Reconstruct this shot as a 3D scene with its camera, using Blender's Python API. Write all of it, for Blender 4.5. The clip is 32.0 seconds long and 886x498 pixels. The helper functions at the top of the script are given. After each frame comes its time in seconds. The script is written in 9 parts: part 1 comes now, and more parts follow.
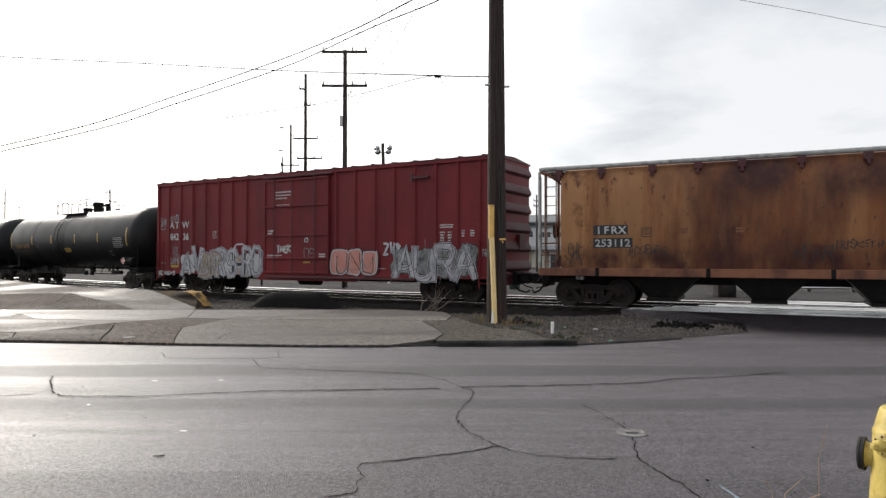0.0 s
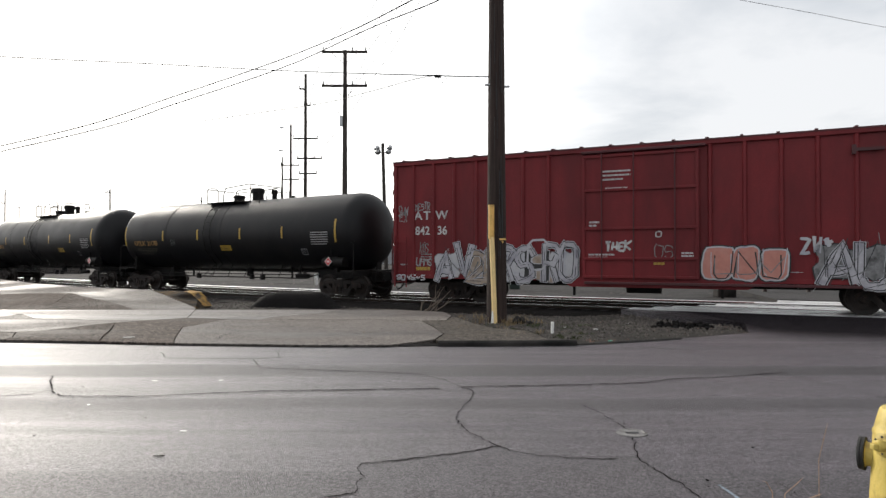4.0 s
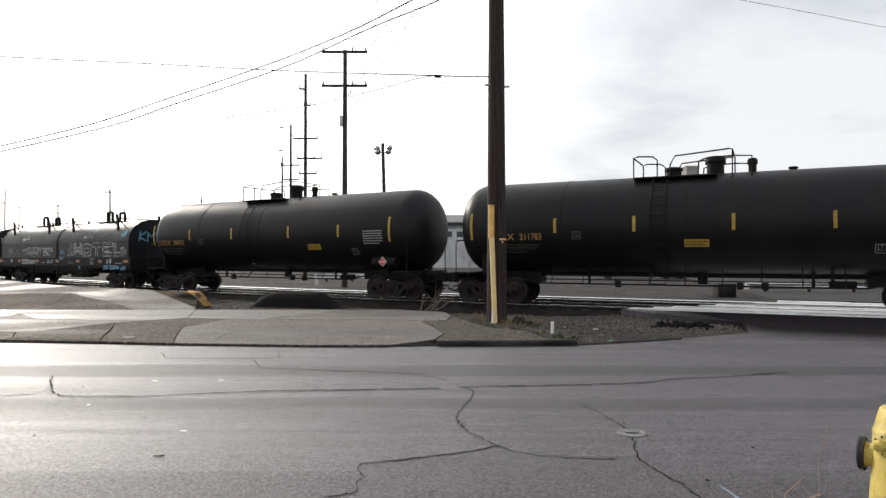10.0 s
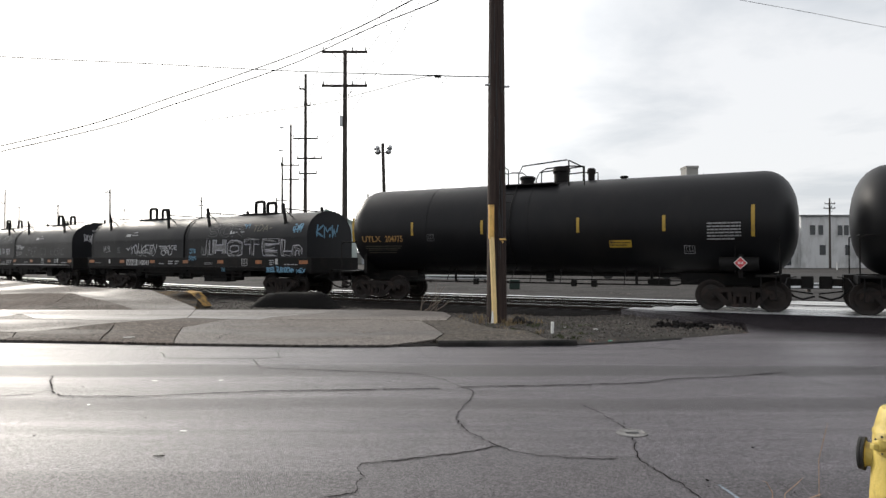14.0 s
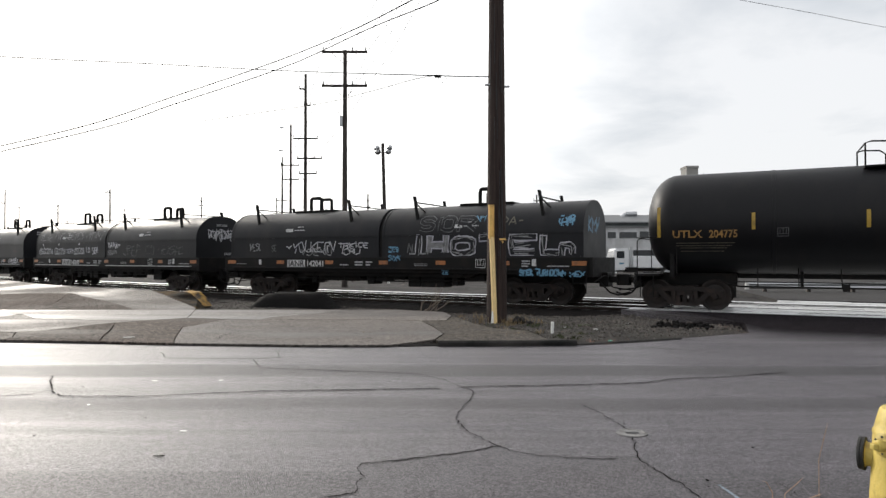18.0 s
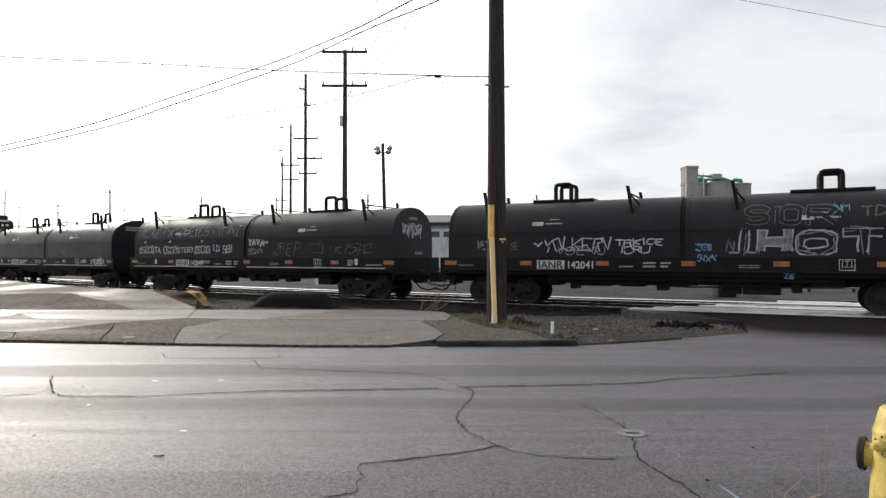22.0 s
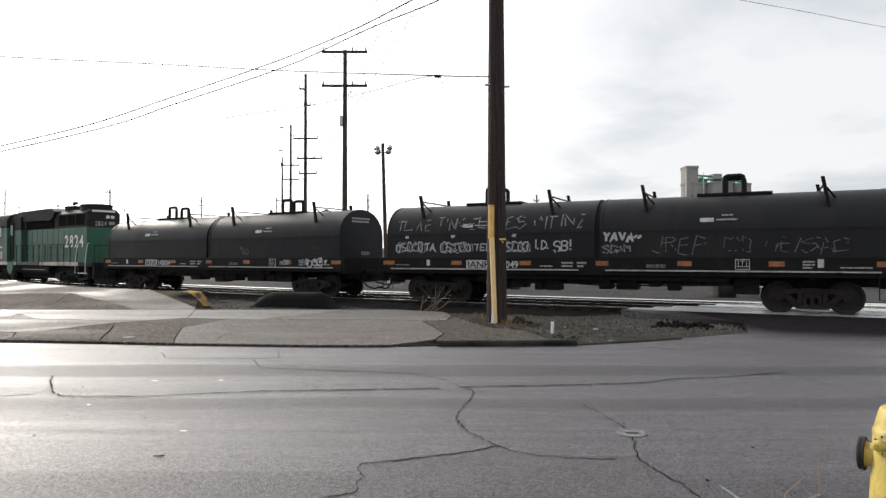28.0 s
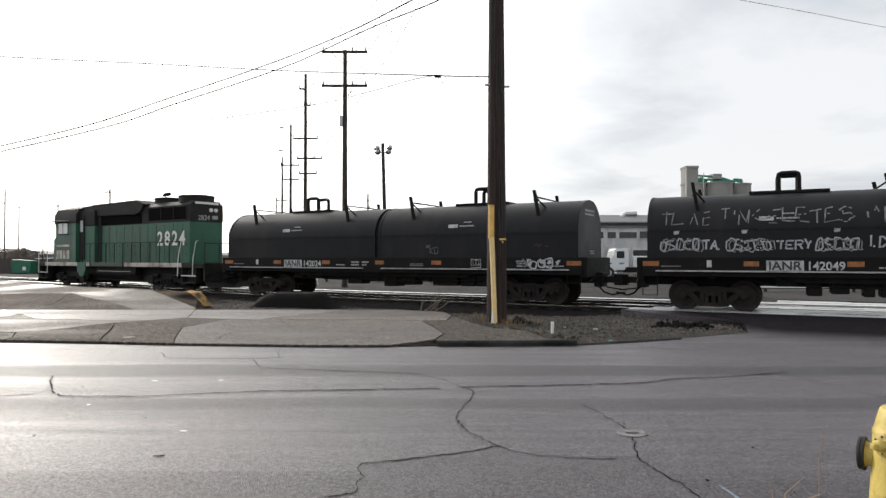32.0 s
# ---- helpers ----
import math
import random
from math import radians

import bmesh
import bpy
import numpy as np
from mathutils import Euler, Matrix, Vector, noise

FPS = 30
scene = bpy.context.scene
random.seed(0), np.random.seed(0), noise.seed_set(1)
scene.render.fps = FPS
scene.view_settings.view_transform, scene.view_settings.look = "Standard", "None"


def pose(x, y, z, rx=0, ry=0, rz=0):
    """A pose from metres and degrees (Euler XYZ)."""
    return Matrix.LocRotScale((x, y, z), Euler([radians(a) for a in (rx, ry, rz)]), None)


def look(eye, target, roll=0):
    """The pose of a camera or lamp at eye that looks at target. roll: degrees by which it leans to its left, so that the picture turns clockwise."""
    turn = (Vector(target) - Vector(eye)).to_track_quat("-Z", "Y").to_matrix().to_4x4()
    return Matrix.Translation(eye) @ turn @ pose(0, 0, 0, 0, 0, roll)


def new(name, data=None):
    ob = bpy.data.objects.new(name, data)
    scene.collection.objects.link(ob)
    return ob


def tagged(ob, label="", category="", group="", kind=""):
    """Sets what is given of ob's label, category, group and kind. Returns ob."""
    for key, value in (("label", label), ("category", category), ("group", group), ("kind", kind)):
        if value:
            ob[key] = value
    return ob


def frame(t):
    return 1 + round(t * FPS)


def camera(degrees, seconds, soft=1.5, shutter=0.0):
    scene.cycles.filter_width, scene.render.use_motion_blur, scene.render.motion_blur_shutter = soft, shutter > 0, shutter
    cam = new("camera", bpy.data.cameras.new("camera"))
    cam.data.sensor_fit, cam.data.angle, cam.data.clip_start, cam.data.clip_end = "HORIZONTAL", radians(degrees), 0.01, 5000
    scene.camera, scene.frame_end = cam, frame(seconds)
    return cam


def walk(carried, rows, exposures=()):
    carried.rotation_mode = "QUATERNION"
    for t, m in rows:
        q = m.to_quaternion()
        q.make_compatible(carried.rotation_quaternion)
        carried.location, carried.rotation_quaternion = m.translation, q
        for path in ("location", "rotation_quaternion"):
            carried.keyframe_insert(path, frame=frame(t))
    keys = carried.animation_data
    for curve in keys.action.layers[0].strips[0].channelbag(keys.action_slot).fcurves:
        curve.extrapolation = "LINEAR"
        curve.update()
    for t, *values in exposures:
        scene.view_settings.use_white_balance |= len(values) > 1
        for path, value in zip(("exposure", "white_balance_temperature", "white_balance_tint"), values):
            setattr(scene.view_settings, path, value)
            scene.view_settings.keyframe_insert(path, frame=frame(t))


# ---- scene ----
EYE_Z = 1.596
cam = camera(68.57, 32.0, soft=1.4)
walk(cam, [(0.0, look((0, 0, EYE_Z), (0, 10, EYE_Z + 0.139))), (32.0, look((0, 0, EYE_Z), (0, 10, EYE_Z + 0.139)))],
     exposures=[(0.0, 0.0), (32.0, 0.0)])

# ------------------------------------------------------------------ world and sun
SUN_AZ, SUN_EL = radians(-40), radians(24)
SUN_DIR = Vector((math.sin(SUN_AZ) * math.cos(SUN_EL), math.cos(SUN_AZ) * math.cos(SUN_EL), math.sin(SUN_EL)))
world = bpy.data.worlds.new("overcast_sky")
scene.world = world
world.use_nodes = True
wn, wl = world.node_tree.nodes, world.node_tree.links
wn.clear()


def wnode(kind, **kw):
    n = wn.new(kind)
    for k, v in kw.items():
        n.inputs[k].default_value = v
    return n


sky = wn.new("ShaderNodeTexSky")
sky.sky_type, sky.sun_disc = "NISHITA", False
sky.sun_elevation, sky.sun_rotation = SUN_EL, SUN_AZ
sky.air_density, sky.dust_density = 1.2, 2.0
skyscale = wn.new("ShaderNodeVectorMath")
skyscale.operation = "SCALE"
skyscale.inputs["Scale"].default_value = 0.10
wl.new(sky.outputs["Color"], skyscale.inputs[0])
coord = wn.new("ShaderNodeTexCoord")
# cloud sheet: the direction is pressed flat towards the horizon so the clouds lie in layers
sep = wn.new("ShaderNodeSeparateXYZ")
wl.new(coord.outputs["Generated"], sep.inputs[0])
lift = wnode("ShaderNodeMath")
lift.operation = "ADD"
lift.inputs[1].default_value = 0.16
zabs = wn.new("ShaderNodeMath")
zabs.operation = "ABSOLUTE"
wl.new(sep.outputs["Z"], zabs.inputs[0])
wl.new(zabs.outputs[0], lift.inputs[0])
flat = []
for ax in ("X", "Y"):
    dv = wn.new("ShaderNodeMath")
    dv.operation = "DIVIDE"
    wl.new(sep.outputs[ax], dv.inputs[0])
    wl.new(lift.outputs[0], dv.inputs[1])
    flat.append(dv)
comb = wn.new("ShaderNodeCombineXYZ")
wl.new(flat[0].outputs[0], comb.inputs[0])
wl.new(flat[1].outputs[0], comb.inputs[1])
clouds = wnode("ShaderNodeTexNoise", Scale=1.05, Detail=8.0, Roughness=0.55, Distortion=0.3)
wl.new(comb.outputs[0], clouds.inputs["Vector"])
cramp = wn.new("ShaderNodeValToRGB")
cramp.color_ramp.elements[0].position, cramp.color_ramp.elements[0].color = 0.34, (0.72, 0.755, 0.80, 1)
cramp.color_ramp.elements[1].position, cramp.color_ramp.elements[1].color = 0.53, (0.97, 0.98, 1.0, 1)
wl.new(clouds.outputs["Fac"], cramp.inputs["Fac"])
# the veiled sun brightens the cloud round its own direction
dot = wn.new("ShaderNodeVectorMath")
dot.operation = "DOT_PRODUCT"
dot.inputs[1].default_value = SUN_DIR
nrm = wn.new("ShaderNodeVectorMath")
nrm.operation = "NORMALIZE"
wl.new(coord.outputs["Generated"], nrm.inputs[0])
wl.new(nrm.outputs[0], dot.inputs[0])
glow = wn.new("ShaderNodeMapRange")
glow.interpolation_type = "SMOOTHSTEP"
glow.inputs["From Min"].default_value, glow.inputs["From Max"].default_value = 0.55, 1.0
glow.inputs["To Min"].default_value, glow.inputs["To Max"].default_value = 0.0, 1.6
wl.new(dot.outputs["Value"], glow.inputs["Value"])
gcol = wn.new("ShaderNodeVectorMath")
gcol.operation = "SCALE"
gcol.inputs[0].default_value = (1.0, 0.97, 0.92)
wl.new(glow.outputs[0], gcol.inputs["Scale"])
add = wn.new("ShaderNodeVectorMath")
wl.new(cramp.outputs["Color"], add.inputs[0])
wl.new(gcol.outputs[0], add.inputs[1])
mix = wn.new("ShaderNodeMix")
mix.data_type = "RGBA"
mix.inputs["Factor"].default_value = 0.9
wl.new(skyscale.outputs[0], mix.inputs["A"])
wl.new(add.outputs[0], mix.inputs["B"])
bg = wnode("ShaderNodeBackground", Strength=1.0)
wl.new(mix.outputs["Result"], bg.inputs["Color"])
wout = wn.new("ShaderNodeOutputWorld")
wl.new(bg.outputs[0], wout.inputs["Surface"])

sun_data = bpy.data.lights.new("sun", "SUN")
sun_data.energy, sun_data.angle, sun_data.color = 2.2, radians(14), (1.0, 0.93, 0.83)
sun = new("sun", sun_data)
sun.matrix_world = look(tuple(SUN_DIR * 50), (0, 0, 0))


# ------------------------------------------------------------------ materials
def surface(name, color, rough=0.6, metal=0.0, vary=0.25, scale=6.0, bump=0.15, bscale=60.0, dirt=None, dirt_amount=0.5,
            dirt_scale=1.2, streak=0.0, rvary=0.15, spec=0.5, island=0.0):
    """A node material: base colour with grain at two scales, stains of a second colour, roughness variation and fine relief."""
    m = bpy.data.materials.new(name)
    m.use_nodes = True
    n, l = m.node_tree.nodes, m.node_tree.links
    bs = n["Principled BSDF"]
    tc = n.new("ShaderNodeTexCoord")
    mp = n.new("ShaderNodeMapping")
    l.new(tc.outputs["Object"], mp.inputs["Vector"])
    n1 = n.new("ShaderNodeTexNoise")
    n1.inputs["Scale"].default_value, n1.inputs["Detail"].default_value = scale, 6
    l.new(mp.outputs[0], n1.inputs["Vector"])
    n2 = n.new("ShaderNodeTexNoise")
    n2.inputs["Scale"].default_value, n2.inputs["Detail"].default_value = bscale, 4
    l.new(mp.outputs[0], n2.inputs["Vector"])
    lo = tuple(c * (1 - vary) for c in color)
    hi = tuple(min(1, c * (1 + vary)) for c in color)
    r1 = n.new("ShaderNodeValToRGB")
    r1.color_ramp.elements[0].position, r1.color_ramp.elements[0].color = 0.3, (*lo, 1)
    r1.color_ramp.elements[1].position, r1.color_ramp.elements[1].color = 0.7, (*hi, 1)
    add1 = n.new("ShaderNodeMath")
    add1.operation = "MULTIPLY_ADD"
    add1.inputs[1].default_value = 0.45
    l.new(n2.outputs["Fac"], add1.inputs[0])
    sub = n.new("ShaderNodeMath")
    sub.operation = "MULTIPLY"
    sub.inputs[1].default_value = 0.55
    l.new(n1.outputs["Fac"], sub.inputs[0])
    l.new(sub.outputs[0], add1.inputs[2])
    l.new(add1.outputs[0], r1.inputs["Fac"])
    col = r1.outputs["Color"]
    if dirt:
        mp2 = n.new("ShaderNodeMapping")
        l.new(tc.outputs["Object"], mp2.inputs["Vector"])
        mp2.inputs["Scale"].default_value = (1, 1, 1 - 0.85 * streak)
        n3 = n.new("ShaderNodeTexNoise")
        n3.inputs["Scale"].default_value, n3.inputs["Detail"].default_value, n3.inputs["Roughness"].default_value = dirt_scale, 8, 0.62
        l.new(mp2.outputs[0], n3.inputs["Vector"])
        r3 = n.new("ShaderNodeValToRGB")
        r3.color_ramp.elements[0].position = 0.62 - 0.28 * dirt_amount
        r3.color_ramp.elements[1].position = 0.80 - 0.22 * dirt_amount
        l.new(n3.outputs["Fac"], r3.inputs["Fac"])
        mx = n.new("ShaderNodeMix")
        mx.data_type = "RGBA"
        mx.inputs["B"].default_value = (*dirt, 1)
        l.new(r3.outputs["Color"], mx.inputs["Factor"])
        l.new(col, mx.inputs["A"])
        col = mx.outputs["Result"]
    if island:
        gi = n.new("ShaderNodeNewGeometry")
        oi = n.new("ShaderNodeObjectInfo")
        sm = n.new("ShaderNodeMath")
        sm.operation = "ADD"
        l.new(gi.outputs["Random Per Island"], sm.inputs[0])
        l.new(oi.outputs["Random"], sm.inputs[1])
        mr = n.new("ShaderNodeMapRange")
        mr.inputs["From Max"].default_value = 2.0
        mr.inputs["To Min"].default_value, mr.inputs["To Max"].default_value = 1 - island, 1 + island
        l.new(sm.outputs[0], mr.inputs["Value"])
        sc = n.new("ShaderNodeVectorMath")
        sc.operation = "SCALE"
        l.new(col, sc.inputs[0])
        l.new(mr.outputs[0], sc.inputs["Scale"])
        col = sc.outputs[0]
    l.new(col, bs.inputs["Base Color"])
    rr = n.new("ShaderNodeMapRange")
    rr.inputs["To Min"].default_value, rr.inputs["To Max"].default_value = max(0.02, rough - rvary), min(1, rough + rvary)
    l.new(n1.outputs["Fac"], rr.inputs["Value"])
    l.new(rr.outputs[0], bs.inputs["Roughness"])
    bs.inputs["Metallic"].default_value = metal
    bs.inputs["Specular IOR Level"].default_value = spec
    if bump:
        bp = n.new("ShaderNodeBump")
        bp.inputs["Strength"].default_value, bp.inputs["Distance"].default_value = bump, 0.02
        l.new(n2.outputs["Fac"], bp.inputs["Height"])
        l.new(bp.outputs[0], bs.inputs["Normal"])
    return m


def wet_surface(name, color, wet_rough, dry_rough, patch_scale, wet_amount, bump, bscale, vary=0.25, dark=0.6, stretch=(1, 1, 1), bump_dist=0.01, bands=0.0, piece=0.0, spec=0.5, speckle=0.0, lanes=(), edge=0.22, wet_bump=0.25, train_shade=()):
    """Paving that is damp in patches: wet patches are darker and smoother than the drier ones."""
    m = bpy.data.materials.new(name)
    m.use_nodes = True
    n, l = m.node_tree.nodes, m.node_tree.links
    bs = n["Principled BSDF"]
    tc = n.new("ShaderNodeTexCoord")
    mp = n.new("ShaderNodeMapping")
    mp.inputs["Scale"].default_value = stretch
    l.new(tc.outputs["Object"], mp.inputs["Vector"])
    na = n.new("ShaderNodeTexNoise")
    na.inputs["Scale"].default_value, na.inputs["Detail"].default_value, na.inputs["Roughness"].default_value = patch_scale, 7, 0.6
    l.new(mp.outputs[0], na.inputs["Vector"])
    nb = n.new("ShaderNodeTexNoise")
    nb.inputs["Scale"].default_value, nb.inputs["Detail"].default_value = bscale, 5
    l.new(tc.outputs["Object"], nb.inputs["Vector"])
    nc = n.new("ShaderNodeTexVoronoi")
    nc.inputs["Scale"].default_value = bscale * 0.75
    l.new(tc.outputs["Object"], nc.inputs["Vector"])
    wet = n.new("ShaderNodeValToRGB")
    wet.color_ramp.elements[0].position = 0.5 - 0.25 * wet_amount - 0.08
    wet.color_ramp.elements[1].position = 0.5 - 0.25 * wet_amount - 0.08 + edge
    l.new(na.outputs["Fac"], wet.inputs["Fac"])
    grain = n.new("ShaderNodeValToRGB")
    grain.color_ramp.elements[0].position, grain.color_ramp.elements[0].color = 0.36, (*[c * (1 - vary) for c in color], 1)
    grain.color_ramp.elements[1].position, grain.color_ramp.elements[1].color = 0.64, (*[c * (1 + vary) for c in color], 1)
    l.new(nb.outputs["Fac"], grain.inputs["Fac"])
    mx = n.new("ShaderNodeMix")
    mx.data_type = "RGBA"
    mx.blend_type = "MULTIPLY"
    mx.inputs["B"].default_value = (dark, dark, dark * 1.01, 1)
    l.new(wet.outputs["Color"], mx.inputs["Factor"])
    l.new(grain.outputs["Color"], mx.inputs["A"])
    bs.inputs["Specular IOR Level"].default_value = spec
    col = mx.outputs["Result"]
    wetness = wet.outputs["Color"]
    if bands:
        # long worn wheel bands along the street
        mb = n.new("ShaderNodeMapping")
        mb.inputs["Scale"].default_value = (0.035, 1, 1)
        l.new(tc.outputs["Object"], mb.inputs["Vector"])
        nd = n.new("ShaderNodeTexNoise")
        nd.inputs["Scale"].default_value, nd.inputs["Detail"].default_value, nd.inputs["Roughness"].default_value = 1.25, 6, 0.65
        l.new(mb.outputs[0], nd.inputs["Vector"])
        br = n.new("ShaderNodeMapRange")
        br.inputs["From Min"].default_value, br.inputs["From Max"].default_value = 0.35, 0.65
        br.inputs["To Min"].default_value, br.inputs["To Max"].default_value = 1 - bands, 1 + bands
        l.new(nd.outputs["Fac"], br.inputs["Value"])
        bsx = n.new("ShaderNodeVectorMath")
        bsx.operation = "SCALE"
        l.new(col, bsx.inputs[0])
        l.new(br.outputs[0], bsx.inputs["Scale"])
        col = bsx.outputs[0]
        wm = n.new("ShaderNodeMath")
        wm.operation = "MULTIPLY_ADD"
        wm.inputs[1].default_value = 0.55
        l.new(wetness, wm.inputs[0])
        wb = n.new("ShaderNodeMapRange")
        wb.inputs["From Min"].default_value, wb.inputs["From Max"].default_value = 0.40, 0.62
        wb.inputs["To Min"].default_value, wb.inputs["To Max"].default_value = 0.0, 0.55
        l.new(nd.outputs["Fac"], wb.inputs["Value"])
        l.new(wb.outputs[0], wm.inputs[2])
        wetness = wm.outputs[0]
    if speckle:
        # single stones of the surface, lighter and darker; on asphalt their wet glints are painted in too
        vs = n.new("ShaderNodeTexVoronoi")
        vs.inputs["Scale"].default_value = bscale * 0.55
        l.new(tc.outputs["Object"], vs.inputs["Vector"])
        vx = n.new("ShaderNodeSeparateColor")
        l.new(vs.outputs["Color"], vx.inputs[0])
        vr = n.new("ShaderNodeMapRange")
        vr.inputs["To Min"].default_value, vr.inputs["To Max"].default_value = 1 - speckle, 1 + speckle
        l.new(vx.outputs[0], vr.inputs["Value"])
        vsx = n.new("ShaderNodeVectorMath")
        vsx.operation = "SCALE"
        l.new(col, vsx.inputs[0])
        l.new(vr.outputs[0], vsx.inputs["Scale"])
        col = vsx.outputs[0]
    if lanes:
        # worn and rough strips across the street's width: (y, tone), with wavering borders
        sy = n.new("ShaderNodeSeparateXYZ")
        l.new(tc.outputs["Object"], sy.inputs[0])
        ml = n.new("ShaderNodeMapping")
        ml.inputs["Scale"].default_value = (0.22, 1.2, 1)
        l.new(tc.outputs["Object"], ml.inputs["Vector"])
        nl = n.new("ShaderNodeTexNoise")
        nl.inputs["Scale"].default_value, nl.inputs["Detail"].default_value, nl.inputs["Roughness"].default_value = 1.0, 7, 0.65
        l.new(ml.outputs[0], nl.inputs["Vector"])
        wy = n.new("ShaderNodeMath")
        wy.operation = "MULTIPLY_ADD"
        wy.inputs[1].default_value = 0.6
        l.new(nl.outputs["Fac"], wy.inputs[0])
        l.new(sy.outputs["Y"], wy.inputs[2])
        my = n.new("ShaderNodeMapRange")
        my.inputs["From Min"].default_value, my.inputs["From Max"].default_value = 3.3, 14.3
        l.new(wy.outputs[0], my.inputs["Value"])
        lr = n.new("ShaderNodeValToRGB")
        ends = lr.color_ramp.elements
        ends[0].color, ends[1].color = [(v[1] * 0.5, v[1] * 0.5, v[1] * 0.5, 1) for v in (lanes[0], lanes[-1])]
        for yy, tone in lanes[1:]:
            lr.color_ramp.elements.new((yy - 3.0) / 11.0).color = (tone * 0.5, tone * 0.5, tone * 0.5, 1)
        l.new(my.outputs[0], lr.inputs["Fac"])
        lm = n.new("ShaderNodeVectorMath")
        lm.operation = "MULTIPLY"
        l.new(col, lm.inputs[0])
        l.new(lr.outputs["Color"], lm.inputs[1])
        ls = n.new("ShaderNodeVectorMath")
        ls.operation = "SCALE"
        ls.inputs["Scale"].default_value = 2.0
        l.new(lm.outputs[0], ls.inputs[0])
        col = ls.outputs[0]
        # smooth strips hold more water
        lw = n.new("ShaderNodeMapRange")
        lw.inputs["From Min"].default_value, lw.inputs["From Max"].default_value = 0.34, 0.6
        lw.inputs["To Min"].default_value, lw.inputs["To Max"].default_value = -1.0, 0.3
        l.new(lr.outputs["Color"], lw.inputs["Value"])
        la = n.new("ShaderNodeMath")
        la.operation = "ADD"
        la.use_clamp = True
        l.new(wetness, la.inputs[0])
        l.new(lw.outputs[0], la.inputs[1])
        wetness = la.outputs[0]
    if train_shade:
        # train shade put into the colour: (direction x, y, start, full, x start, x full, tone)
        dx, dy, lo_, hi_, xa, xb, tone = train_shade
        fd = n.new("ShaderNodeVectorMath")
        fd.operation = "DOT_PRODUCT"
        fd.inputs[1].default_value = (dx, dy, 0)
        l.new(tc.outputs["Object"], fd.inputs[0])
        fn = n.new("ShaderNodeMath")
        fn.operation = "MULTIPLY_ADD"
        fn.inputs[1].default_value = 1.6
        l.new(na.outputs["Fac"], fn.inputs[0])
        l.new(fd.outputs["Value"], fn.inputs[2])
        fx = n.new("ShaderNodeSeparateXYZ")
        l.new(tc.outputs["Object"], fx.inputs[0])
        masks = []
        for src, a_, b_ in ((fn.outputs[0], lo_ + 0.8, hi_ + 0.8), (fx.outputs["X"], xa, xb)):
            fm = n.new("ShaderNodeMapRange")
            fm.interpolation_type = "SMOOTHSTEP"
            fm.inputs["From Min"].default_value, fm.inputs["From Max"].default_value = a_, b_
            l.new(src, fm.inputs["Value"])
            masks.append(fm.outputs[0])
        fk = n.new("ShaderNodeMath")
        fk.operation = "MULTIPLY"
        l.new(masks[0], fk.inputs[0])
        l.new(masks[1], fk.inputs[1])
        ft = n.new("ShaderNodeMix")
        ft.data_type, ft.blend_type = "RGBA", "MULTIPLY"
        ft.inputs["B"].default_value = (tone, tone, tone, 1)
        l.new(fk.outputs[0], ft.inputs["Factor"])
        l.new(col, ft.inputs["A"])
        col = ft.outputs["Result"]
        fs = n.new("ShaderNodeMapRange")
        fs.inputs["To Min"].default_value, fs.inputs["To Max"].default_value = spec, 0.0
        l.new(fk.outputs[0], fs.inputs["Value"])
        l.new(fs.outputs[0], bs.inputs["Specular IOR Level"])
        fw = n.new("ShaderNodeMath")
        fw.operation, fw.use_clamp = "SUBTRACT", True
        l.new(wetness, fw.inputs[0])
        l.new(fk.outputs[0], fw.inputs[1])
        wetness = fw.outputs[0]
    if piece:
        oi = n.new("ShaderNodeObjectInfo")
        pr = n.new("ShaderNodeMapRange")
        pr.inputs["To Min"].default_value, pr.inputs["To Max"].default_value = 1 - piece, 1 + piece
        l.new(oi.outputs["Random"], pr.inputs["Value"])
        ps = n.new("ShaderNodeVectorMath")
        ps.operation = "SCALE"
        l.new(col, ps.inputs[0])
        l.new(pr.outputs[0], ps.inputs["Scale"])
        col = ps.outputs[0]
    l.new(col, bs.inputs["Base Color"])
    rr = n.new("ShaderNodeMapRange")
    rr.inputs["To Min"].default_value, rr.inputs["To Max"].default_value = dry_rough, wet_rough
    l.new(wetness, rr.inputs["Value"])
    l.new(rr.outputs[0], bs.inputs["Roughness"])
    hs = n.new("ShaderNodeMath")
    hs.operation = "MULTIPLY_ADD"
    hs.inputs[1].default_value = 0.6
    l.new(nc.outputs["Distance"], hs.inputs[0])
    l.new(nb.outputs["Fac"], hs.inputs[2])
    bp = n.new("ShaderNodeBump")
    bp.inputs["Strength"].default_value, bp.inputs["Distance"].default_value = bump, bump_dist
    # the water film levels out the relief
    bw = n.new("ShaderNodeMapRange")
    bw.inputs["To Min"].default_value, bw.inputs["To Max"].default_value = bump, bump * wet_bump
    l.new(wetness, bw.inputs["Value"])
    l.new(bw.outputs[0], bp.inputs["Strength"])
    l.new(hs.outputs[0], bp.inputs["Height"])
    l.new(bp.outputs[0], bs.inputs["Normal"])
    return m


LANES = [(3.0, 0.82), (4.6, 0.84), (5.3, 1.04), (5.9, 1.12), (6.1, 0.95), (6.35, 1.14), (6.85, 1.08), (7.08, 0.55), (7.35, 0.6), (7.6, 1.06), (8.85, 1.06), (9.02, 0.52), (9.6, 0.5), (9.85, 1.12), (12.2, 1.1)]

